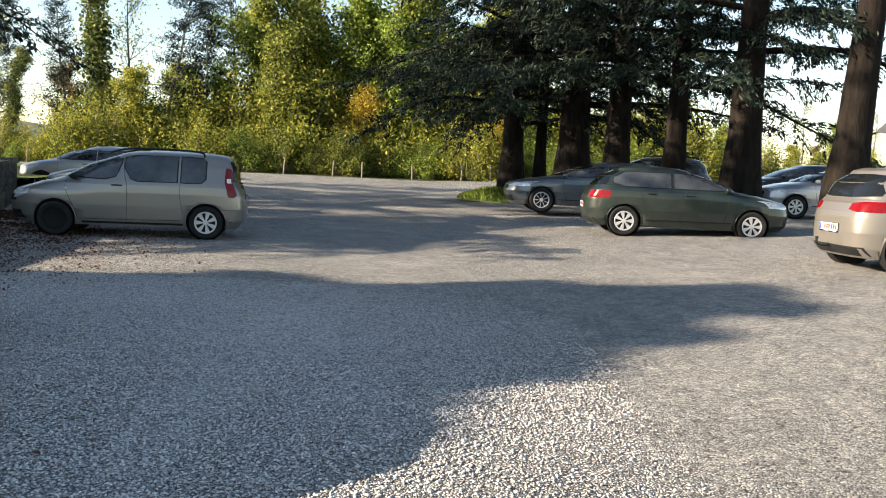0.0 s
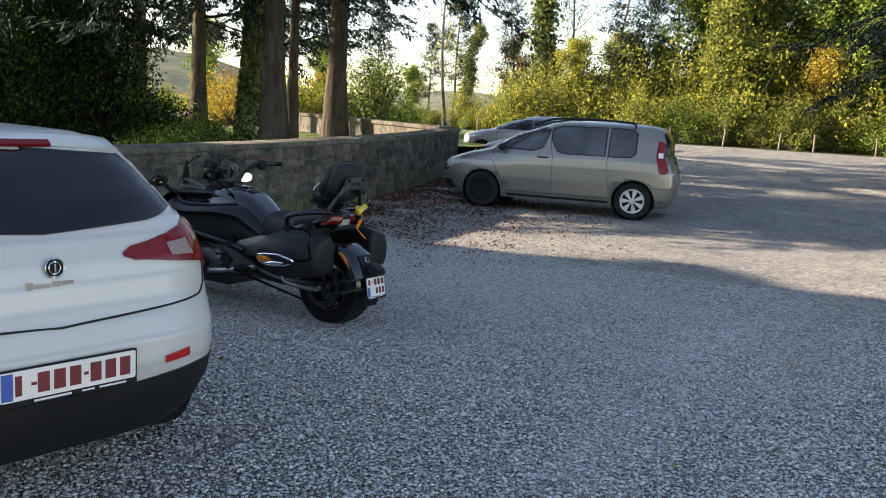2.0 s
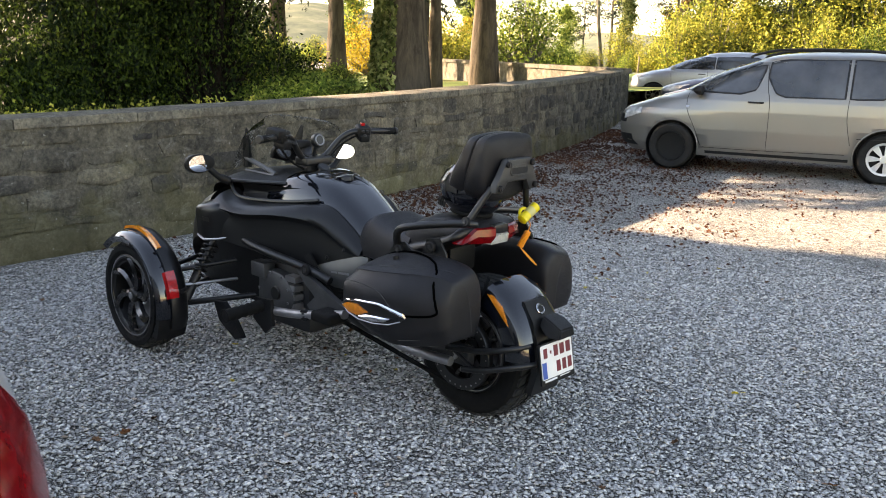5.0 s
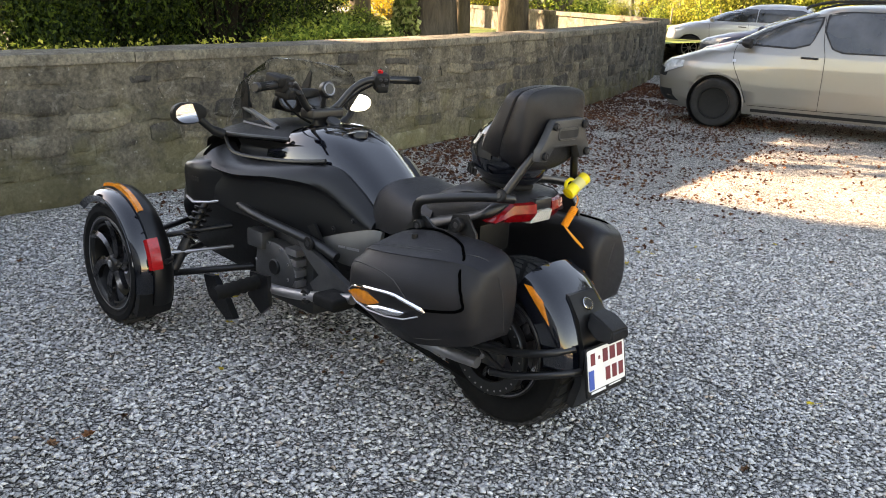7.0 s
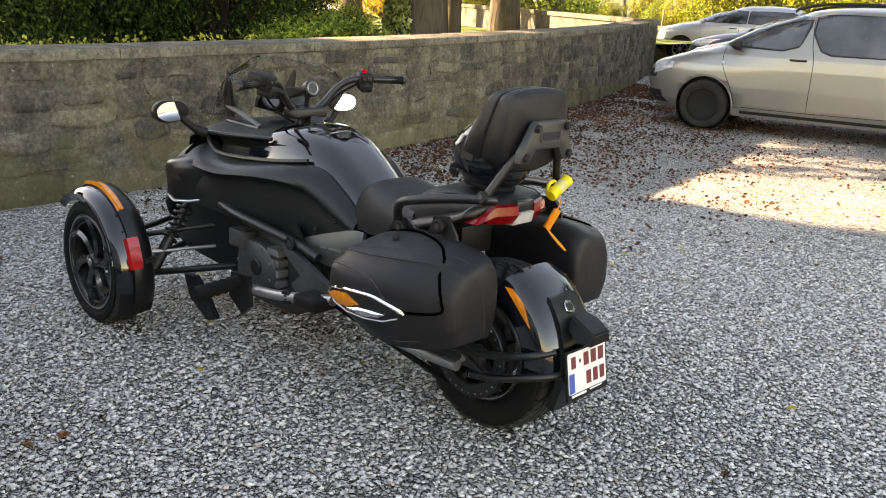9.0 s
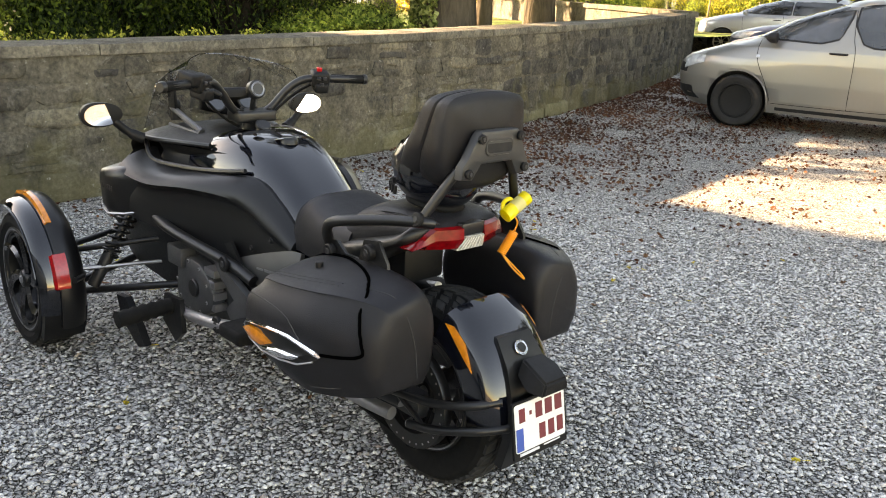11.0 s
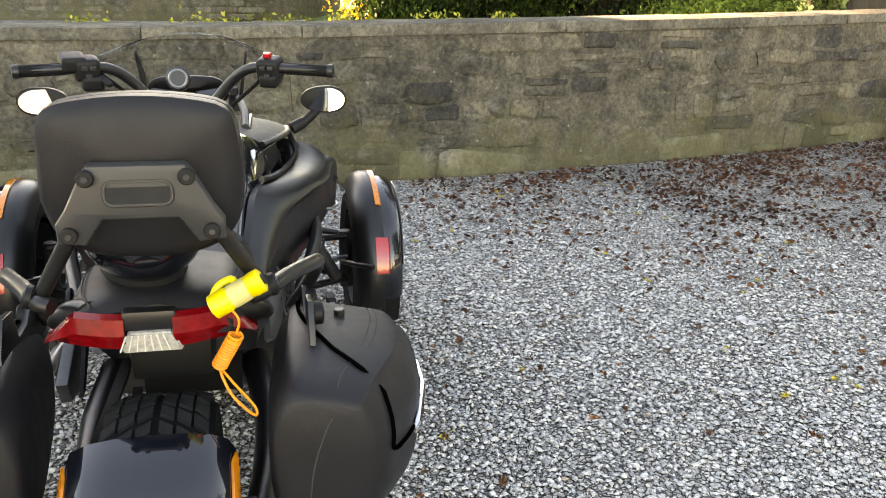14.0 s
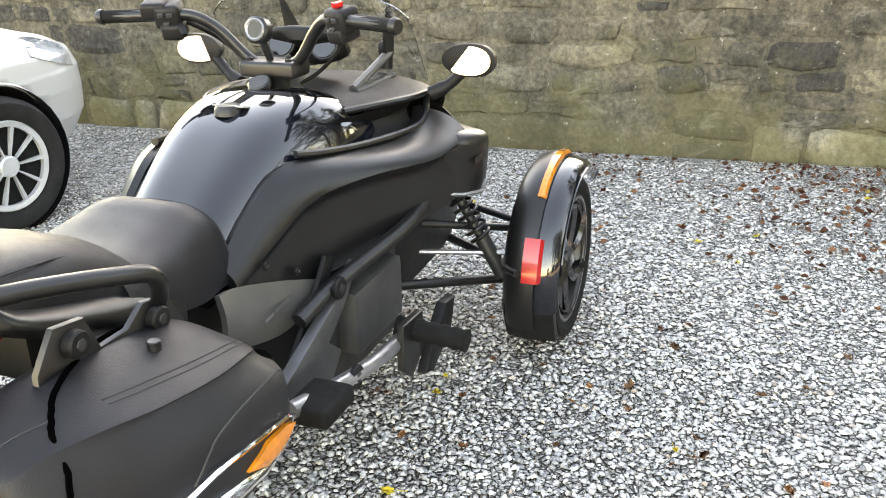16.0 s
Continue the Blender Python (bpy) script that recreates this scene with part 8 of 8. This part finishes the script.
    prof = [(r, -v) for r, v in reversed(half)] + half[1:] + [(0.25, 0.142), (0.30, 0.14), (0.33, 0.125), (0.345, 0.09), (0.35, 0.0), (0.345, -0.09), (0.33, -0.125), (0.30, -0.14), (0.25, -0.142)]
    rf = rsweep("rear_fender", prof, 113, 176, GLOSS, "gloss black rear fender")
    for s in (1, -1):
        bm = bmesh.new()
        P = []
        for a, r in ((116, 0.316), (121, 0.328), (132, 0.327), (147, 0.308), (140, 0.300), (127, 0.301)):
            rr = radians(a)
            P.append(Vector((RA.x + r * math.cos(rr), RA.y + s * (0.149 - 0.6 * max(0, r - 0.315)), RA.z + r * math.sin(rr))))
        Q = [p + Vector((-0.001, s * 0.005, 0.002)) for p in P]
        C = sum(Q, Vector()) / 6
        loft(bm, [P, Q, [C + (q - C) * 0.6 + Vector((0, s * 0.003, 0)) for q in Q]])
        bmesh.ops.recalc_face_normals(bm, faces=bm.faces)
        part("fender_marker", bm, AMBER, rf, "amber fender marker")
    bm = bmesh.new()
    def fp(a, r, v):
        return Vector((RA.x + r * math.cos(radians(a)), RA.y + v, RA.z + r * math.sin(radians(a))))
    loft(bm, [[fp(134, 0.362, 0.062), fp(134, 0.362, -0.062), fp(134, 0.352, -0.062), fp(134, 0.352, 0.062)], [fp(136, 0.374, 0.068), fp(136, 0.374, -0.068), fp(136, 0.35, -0.07), fp(136, 0.35, 0.07)], [fp(150, 0.376, 0.078), fp(150, 0.376, -0.078), fp(150, 0.35, -0.08), fp(150, 0.35, 0.08)],
              [fp(165, 0.376, 0.088), fp(165, 0.376, -0.088), fp(165, 0.35, -0.09), fp(165, 0.35, 0.09)], [fp(184, 0.37, 0.095), fp(184, 0.37, -0.095), fp(184, 0.34, -0.095), fp(184, 0.34, 0.095)], [fp(200, 0.36, 0.09), fp(200, 0.36, -0.09), fp(200, 0.33, -0.09), fp(200, 0.33, 0.09)]])
    bmesh.ops.recalc_face_normals(bm, faces=bm.faces)
    ph = part("plate_carrier", bm, SATIN, t, "satin black plate carrier", angle=30)
    bm = bmesh.new()
    loft(bm, [[Vector((-0.285, v, z)) for v, z in ((0.05, 0.515), (-0.03, 0.515), (-0.05, 0.47), (0.07, 0.47))], [Vector((-0.335, v, z)) for v, z in ((0.06, 0.502), (-0.04, 0.502), (-0.065, 0.44), (0.085, 0.44))], [Vector((-0.385, v, z)) for v, z in ((0.055, 0.472), (-0.035, 0.472), (-0.045, 0.432), (0.065, 0.432))]])
    bmesh.ops.bevel(bm, geom=bm.edges[:], offset=0.006, segments=2, affect="EDGES")
    bmesh.ops.recalc_face_normals(bm, faces=bm.faces)
    part("plate_lamp", bm, PLASTIC, ph, "black plate lamp housing")
    bm = bmesh.new()
    ctr = fp(143, 0.3755, 0.0)
    disc(bm, ctr, (math.cos(radians(143)), 0, math.sin(radians(143))), 0.024, 0.005, 28)
    bd = part("round_emblem", bm, CHROME, rf, "round chrome emblem")
    bm = bmesh.new()
    nb = Vector((math.cos(radians(143)), 0, math.sin(radians(143))))
    disc(bm, ctr + nb * 0.0045, nb, 0.015, 0.003, 20)
    part("emblem_centre", bm, STEEL_BLACK, bd)
    # plate: x runs to the plate's right as read from behind
    pm = Matrix.Translation((-0.353, RA.y + 0.012, 0.345)) @ Matrix(((0, 0.17, -0.985, 0), (-1, 0, 0, 0), (0, 0.985, 0.17, 0), (0, 0, 0, 1)))
    pl = number_plate(t, pm, 0.21, 0.14, ())
    bars_text(pl, pose(0, 0, 0.0042), [(-0.088, -0.064, 0.036, 0.04), (-0.045, -0.036, 0.036, 0.012), (-0.02, 0.008, 0.036, 0.045), (0.02, 0.05, 0.036, 0.045), (0.062, 0.092, 0.036, 0.045), (-0.008, 0.018, -0.03, 0.045), (0.03, 0.056, -0.03, 0.045), (0.068, 0.094, -0.03, 0.045)], BAR_DARK, "plate_bars")
    bm = bmesh.new()
    box(bm, -0.102, -0.074, -0.066, 0.0, 0.003, 0.0055)
    part("country_strip", bm, BLUE_PLATE, pl)
    bars_text(pl, pose(0, 0, 0.0025), [(-0.09, -0.01, -0.078, 0.008), (0.01, 0.08, -0.076, 0.004)], WHITE_PRINT, "dealer_bars")
    # bars round the rear wheel, swing arm, exhaust, belt
    for s in (1, -1):
        o = RA.y
        bm = bmesh.new()
        tube(bm, curve_pts([(0.07, o + s * 0.215, 0.335), (-0.10, o + s * 0.205, 0.355), (-0.23, o + s * 0.165, 0.385), (-0.285, o + s * 0.10, 0.40)], 5), 0.0135, 10)
        part("guard_bar", bm, STEEL_BLACK, t)
        bm = bmesh.new()
        tube(bm, curve_pts([(-0.03, o + s * 0.225, 0.265), (-0.14, o + s * 0.21, 0.285), (-0.26, o + s * 0.155, 0.315), (-0.31, o + s * 0.09, 0.325)], 5), 0.0135, 10)
        gb = part("guard_bar", bm, STEEL_BLACK, t)
        bolt("bar_bolt", (-0.028, o + s * 0.225, 0.265), (0.9, s * 0.4, 0), 0.011, gb, ALLOY, 0.006)
        bm = bmesh.new()
        tube(bm, [(0.05, o + s * 0.215, 0.34), (-0.09, o + s * 0.215, 0.275)], 0.008, 8)
        part("guard_brace", bm, STEEL_BLACK, t)
        bm = bmesh.new()
        tube(bm, curve_pts([(0.78, o + s * 0.19, 0.36), (0.55, o + s * 0.215, 0.315), (0.30, o + s * 0.205, 0.30), (0.05, o + s * 0.175, 0.303)], 5), [0.04] * 6 + [0.034] * 10, 10)
        part("swing_arm", bm, STEEL_BLACK, t)
        bm = bmesh.new()
        box(bm, -0.03, 0.13, o + s * 0.165 - 0.02, o + s * 0.165 + 0.025, 0.26, 0.345, 0.012)
        ab = part("axle_block", bm, ENGINE, t)
        bolt("axle_nut", (0.05, o + s * 0.185, 0.303), (0, s, 0), 0.024, ab, ALLOY, 0.018)
    bm = bmesh.new()
    tube(bm, curve_pts([(0.33, 0.315, 0.37), (0.30, 0.325, 0.335), (0.25, 0.325, 0.315), (0.12, 0.31, 0.307), (-0.01, 0.295, 0.306)], 5), 0.021, 12)
    part("case_rail", bm, ALLOY, t, "satin metal rail under the side case")
    bm = bmesh.new()
    lathe(bm, [(0.165, 0.128), (0.168, 0.134), (0.168, 0.158), (0.165, 0.162), (0.12, 0.158), (0.12, 0.14), (0.165, 0.136)], "y", 48, (RA.x, RA.y, RA.z))
    pul = part("belt_pulley", bm, STEEL_BLACK, t)
    for k in range(30):
        a = 2 * math.pi * k / 30
        bm = bmesh.new()
        disc(bm, (RA.x + 0.152 * math.cos(a), RA.y + 0.159, RA.z + 0.152 * math.sin(a)), (0, 1, 0), 0.004, 0.003, 6)
        part("pulley_stud", bm, ALLOY, pul)
    bm = bmesh.new()
    for z0, z1 in ((RA.z + 0.168, 0.40), (RA.z - 0.168, 0.26)):
        loft(bm, [[Vector((u, v, z + d)) for v, d in ((0.155, 0.004), (0.182, 0.004), (0.182, -0.004), (0.155, -0.004))] for u, z in ((0.05, z0), (0.45, (z0 + z1) / 2), (0.85, z1))])
    part("drive_belt", bm, RUBBER, t)
    return t


trike = three_wheeler()


def helmet():
    t = thing("helmet", "black full-face helmet resting on the passenger seat", "helmet", trike.matrix_basis @ pose(0.135, 0.03, 0.868, 0, -6, 20) @ Matrix.Scale(1.02, 4))
    bm = bmesh.new()
    bmesh.ops.create_uvsphere(bm, u_segments=36, v_segments=22, radius=1.0)
    for v in bm.verts:
        x, y, z = v.co
        k = 1.0 + (0.16 * max(0, x) * max(0, -z + 0.25) if z < 0.25 else 0)
        v.co = Vector((x * 0.138 * k, y * 0.118, 0.122 + max(z, -0.86) * 0.128))
    part("shell", bm, GLOSS, t)
    bm = bmesh.new()
    rings = []
    for j in range(7):
        z = 0.105 + 0.075 * j / 6
        q = (z - 0.122) / 0.128
        rr = math.sqrt(max(0.05, 1 - q * q))
        rings.append([Vector((math.cos(a) * 0.146 * rr * (1.04 if z < 0.15 else 1.0), math.sin(a) * 0.123 * rr, z)) for a in (radians(-78 + 156 * i / 20) for i in range(21))])
    loft(bm, rings, False, False)
    bmesh.ops.solidify(bm, geom=bm.faces[:], thickness=0.003)
    part("visor", bm, plain("tinted_visor", (0.05, 0.05, 0.05), 0.04, coat=1.0), t, "tinted glossy visor")
    bm = bmesh.new()
    for i in range(14):
        a = radians(-52 + 8 * i)
        c = Vector((math.cos(a) * 0.147, math.sin(a) * 0.114, 0.045))
        box(bm, -0.004, 0.004, -0.004, 0.004, -0.012, 0.012, 0, 1, Matrix.Translation(c) @ pose(0, 0, 0, 0, 0, math.degrees(a)))
    part("chin_vent", bm, PLASTIC, t)
    bm = bmesh.new()
    tube(bm, [Vector((0.085 * math.cos(a), 0.07 * math.sin(a), 0.016)) for a in (2 * math.pi * k / 28 for k in range(29))], 0.009, 6, False)
    part("neck_trim", bm, RUBBER, t)


helmet()


def disc_lock():
    t = thing("disc_lock", "yellow disc lock with orange coiled cable on the backrest strut", "lock", trike.matrix_basis @ pose(-0.022, -0.147, 0.882))
    ax = Vector((-0.06, -0.86, 0.50)).normalized()
    bm = bmesh.new()
    c = Vector((-0.02, 0.0, 0.0))
    tube(bm, [c - ax * 0.052, c - ax * 0.05, c - ax * 0.02, c - ax * 0.018, c + ax * 0.03, c + ax * 0.032, c + ax * 0.05, c + ax * 0.053], [0.019, 0.023, 0.023, 0.0215, 0.0215, 0.023, 0.023, 0.018], 20)
    body = part("lock_body", bm, YELLOW, t)
    bm = bmesh.new()
    tube(bm, [c - ax * 0.012, c + ax * 0.024], 0.0222, 20, False)
    part("label_band", bm, plain("pale_label", (0.6, 0.52, 0.2), 0.5), body)
    bm = bmesh.new()
    disc(bm, c + ax * 0.052, ax, 0.011, 0.004, 14)
    part("keyhole", bm, STEEL_BLACK, body)
    bm = bmesh.new()
    tube(bm, curve_pts([c - ax * 0.04, c - ax * 0.045 + Vector((0.012, 0.004, 0.016)), c - ax * 0.03 + Vector((0.022, 0.004, 0.026)), c - ax * 0.008 + Vector((0.02, 0.0, 0.024)), c], 5), 0.007, 8)
    part("shackle", bm, YELLOW, t, "yellow lock shackle")
    top, low = c + Vector((-0.006, 0.006, -0.078)), c + Vector((0.010, 0.040, -0.145))
    bm = bmesh.new()
    tube(bm, curve_pts([c - ax * 0.03, c + Vector((-0.01, 0.0, -0.045)), top], 4), 0.0025, 5)
    n, (e1, e2) = 130, frame_of(low - top)
    tube(bm, [top.lerp(low, k / n) + (e1 * math.cos(k * 0.62) + e2 * math.sin(k * 0.62)) * 0.0125 for k in range(n + 1)], 0.003, 5)
    part("coil", bm, ORANGE, t, "coiled orange cable")
    end = c + Vector((-0.036, -0.020, -0.228))
    side = Vector((0.0, 0.020, 0.012))
    bm = bmesh.new()
    tube(bm, curve_pts([low, low.lerp(end, 0.35) + side * 0.7, low.lerp(end, 0.75) + side, end, low.lerp(end, 0.75) - side * 0.8, low.lerp(end, 0.35) - side * 0.3, low.lerp(end, 0.08)], 5), 0.0027, 5)
    part("cable_loop", bm, ORANGE, t)


disc_lock()

# ---- stones, gravel and leaves, last ----
wall_stones()


def loose_gravel():
    """Crushed stones lying on the sheet where the camera passes near."""
    r = np.random.default_rng(21)
    n = 250000
    x = r.uniform(-8.0, 1.5, n)
    y = r.uniform(2.6, 11.0, n)
    d = np.hypot(x + 3.4, y - 6.6)
    keep = r.random(n) < np.clip(1.25 - (d - 2.2) * 0.36, 0.08, 1.0)
    x, y = x[keep], y[keep]
    n = len(x)
    z = np.array([gz(a, b) for a, b in zip(x, y)])
    s = 0.006 + 0.0075 * r.random(n) ** 1.4
    base = np.array([[1, 0, 0.1], [-1, 0.1, 0], [0.1, 1, 0], [0, -1, 0.1], [0.1, 0, 0.75], [0, 0, -0.6]])
    V = base[None] * (1 + r.normal(size=(n, 6, 3)) * 0.18)
    V *= np.stack([s * r.uniform(0.8, 1.5, n), s * r.uniform(0.7, 1.1, n), s * r.uniform(0.55, 1.0, n)], 1)[:, None, :]
    a = r.uniform(0, 6.28, n)
    c, q = np.cos(a)[:, None], np.sin(a)[:, None]
    X = V[..., 0] * c - V[..., 1] * q
    Y = V[..., 0] * q + V[..., 1] * c
    V = np.stack([X + x[:, None], Y + y[:, None], V[..., 2] + (z + s * 0.5)[:, None]], -1).reshape(-1, 3)
    f = np.array([[0, 2, 4], [2, 1, 4], [1, 3, 4], [3, 0, 4], [2, 0, 5], [1, 2, 5], [3, 1, 5], [0, 3, 5]])
    F = (np.arange(n)[:, None, None] * 6 + f[None]).reshape(-1, 3)
    m = Mat("loose_stone", rough=0.85, spec=0.3)
    t = m.ramp(m.island(), [(0.0, (0.24, 0.24, 0.245)), (0.3, (0.45, 0.445, 0.437)), (0.75, (0.6, 0.59, 0.57)), (0.95, (0.72, 0.705, 0.68)), (1.0, (0.38, 0.3, 0.24))])
    m.colour(m.mix(0.5, t, m.ramp(m.noise(120, 3), [(0.3, (0.6, 0.6, 0.6)), (0.7, (1.1, 1.1, 1.1))]), "MULTIPLY"))
    tagged(new("gravel", from_arrays("gravel", V, F, m.m)), "loose pale grey crushed limestone chippings", "gravel", kind="stuff")


loose_gravel()


def curled_leaf(seed, mat):
    """One dry leaf, curled, with a ragged outline and a stalk."""
    r = np.random.default_rng(seed)
    bm = bmesh.new()
    out = []
    for k in range(14):
        a = 2 * math.pi * k / 14
        rr = (1.0 if k % 2 else 0.66) * (0.85 + 0.3 * r.random()) * (0.75 + 0.25 * math.cos(a))
        x, y = rr * math.cos(a), rr * 0.75 * math.sin(a)
        out.append(bm.verts.new((x * 0.5, y * 0.5, 0.16 * (x * x * 0.8 + y * y * 1.6) + 0.03 * r.normal())))
    c = bm.verts.new((0, 0, 0.0))
    for k in range(14):
        bm.faces.new((c, out[k], out[(k + 1) % 14]))
    bmesh.ops.solidify(bm, geom=bm.faces[:], thickness=0.02)
    tube(bm, [(-0.3, 0, 0.05), (-0.75, 0.05, 0.1)], 0.018, 4)
    return mesh_of(bm, "leaf", mat)


def leaf_litter():
    """Dark red-brown leaves drifted along the wall's foot."""
    r = np.random.default_rng(31)
    n = 30000
    y = 7.4 + 12.2 * r.random(n)
    wx = np.array([wall_x(v) for v in y])
    width = 0.9 + 2.5 * np.clip((y - 7.4) / 4.0, 0, 1) * np.clip((19.5 - y) / 4.0, 0.3, 1)
    d = np.abs(r.normal(size=n)) * width * 0.52 + 0.04
    x = wx + d
    k = (r.random(n) < 0.9) & (x < -3.2)
    clump = np.array([noise.noise(Vector((a * 1.6, b * 1.6, 0))) for a, b in zip(x, y)])
    k &= (clump > r.uniform(-0.75, 0.35, n)) & (r.random(n) < np.clip((y - 7.8) / 3.4, 0.10, 1.0))
    x, y = x[k], y[k]
    z = np.array([gz(a, b) for a, b in zip(x, y)]) + 0.016
    C = np.stack([x, y, z], 1)
    ax = r.normal(size=(len(x), 3)) * np.array([1, 1, 0.12])
    m = leaf_material("dead_leaves", (0.045, 0.017, 0.012), (0.09, 0.036, 0.022), (0.17, 0.08, 0.042), 0.05)
    tagged(new("leaf_litter", leaves("leaf_litter", C, 0.037, m, r, 0.0, 0.62, ax * 2.4, 0.35)), "dark red-brown fallen leaves drifted along the wall", "leaves", kind="stuff")


leaf_litter()

ORANGE_LEAF = plain("orange_dry_leaf", (0.28, 0.105, 0.035), 0.7, wear=0.4, scale=3)
BROWN_LEAF = plain("brown_dry_leaf", (0.16, 0.075, 0.035), 0.8, wear=0.4, scale=3)
YELLOW_LEAF = plain("yellow_leaf", (0.6, 0.45, 0.04), 0.6, wear=0.3, scale=3)
lm = [curled_leaf(1, ORANGE_LEAF), curled_leaf(2, BROWN_LEAF), curled_leaf(3, YELLOW_LEAF), curled_leaf(4, BROWN_LEAF)]
rl = np.random.default_rng(77)
SPOTS = ((-4.95, 5.71, 0, 0.07), (-4.98, 5.87, 3, 0.05), (-2.11, 4.2, 0, 0.06), (-1.94, 4.3, 0, 0.06), (-1.74, 4.55, 0, 0.05), (-2.6, 7.17, 0, 0.06), (-4.72, 8.26, 0, 0.06), (-5.0, 7.6, 0, 0.055), (-5.07, 8.54, 0, 0.05), (-0.9, 6.16, 3, 0.06), (-1.68, 6.28, 3, 0.05), (-6.73, 8.2, 2, 0.05), (-7.5, 9.0, 2, 0.05), (-7.0, 7.7, 0, 0.08), (-3.2, 7.12, 3, 0.05))
for k in range(250):
    if k < len(SPOTS):
        x, y, i, s = SPOTS[k]
    else:
        x, y, i, s = float(rl.uniform(-7.7, -4.4) if k > 75 else rl.uniform(-7.6, -0.5)), float(rl.uniform(6.6, 10.2) if k > 75 else rl.uniform(3.5, 11.0)), int(rl.choice([0, 1, 1, 3, 3, 2])), float(rl.uniform(0.03, 0.06))
    ob = new("fallen_leaf", lm[i])
    ob.matrix_basis = Matrix.Translation((x, y, gz(x, y) + 0.012)) @ pose(0, 0, 0, float(rl.normal() * 12), float(rl.normal() * 12), float(rl.uniform(0, 360))) @ Matrix.Scale(s, 4)
    tagged(ob, ("dry orange autumn leaf on the gravel", "curled brown dead leaf on the gravel", "small yellow autumn leaf on the gravel", "curled brown dead leaf on the gravel")[i], "leaf", "fallen leaves")


def paper_scrap():
    bm = bmesh.new()
    rows = [[bm.verts.new((x, y, 0.006 + 0.012 * noise.noise(Vector((x * 40, y * 40, 2))) + 0.01 * (x / 0.05) ** 2)) for x in (-0.05, -0.02, 0.01, 0.045)] for y in (-0.03, 0.0, 0.028)]
    for a, b in zip(rows, rows[1:]):
        for i in range(3):
            bm.faces.new((a[i], a[i + 1], b[i + 1], b[i]))
    bmesh.ops.solidify(bm, geom=bm.faces[:], thickness=0.001)
    ob = part("paper_scrap", bm, plain("white_paper", (0.75, 0.74, 0.72), 0.8))
    ob.matrix_basis = pose(-5.28, 9.28, gz(-5.28, 9.28) + 0.01, 0, 0, 25)
    tagged(ob, "crumpled white scrap of paper on the gravel", "paper")


paper_scrap()
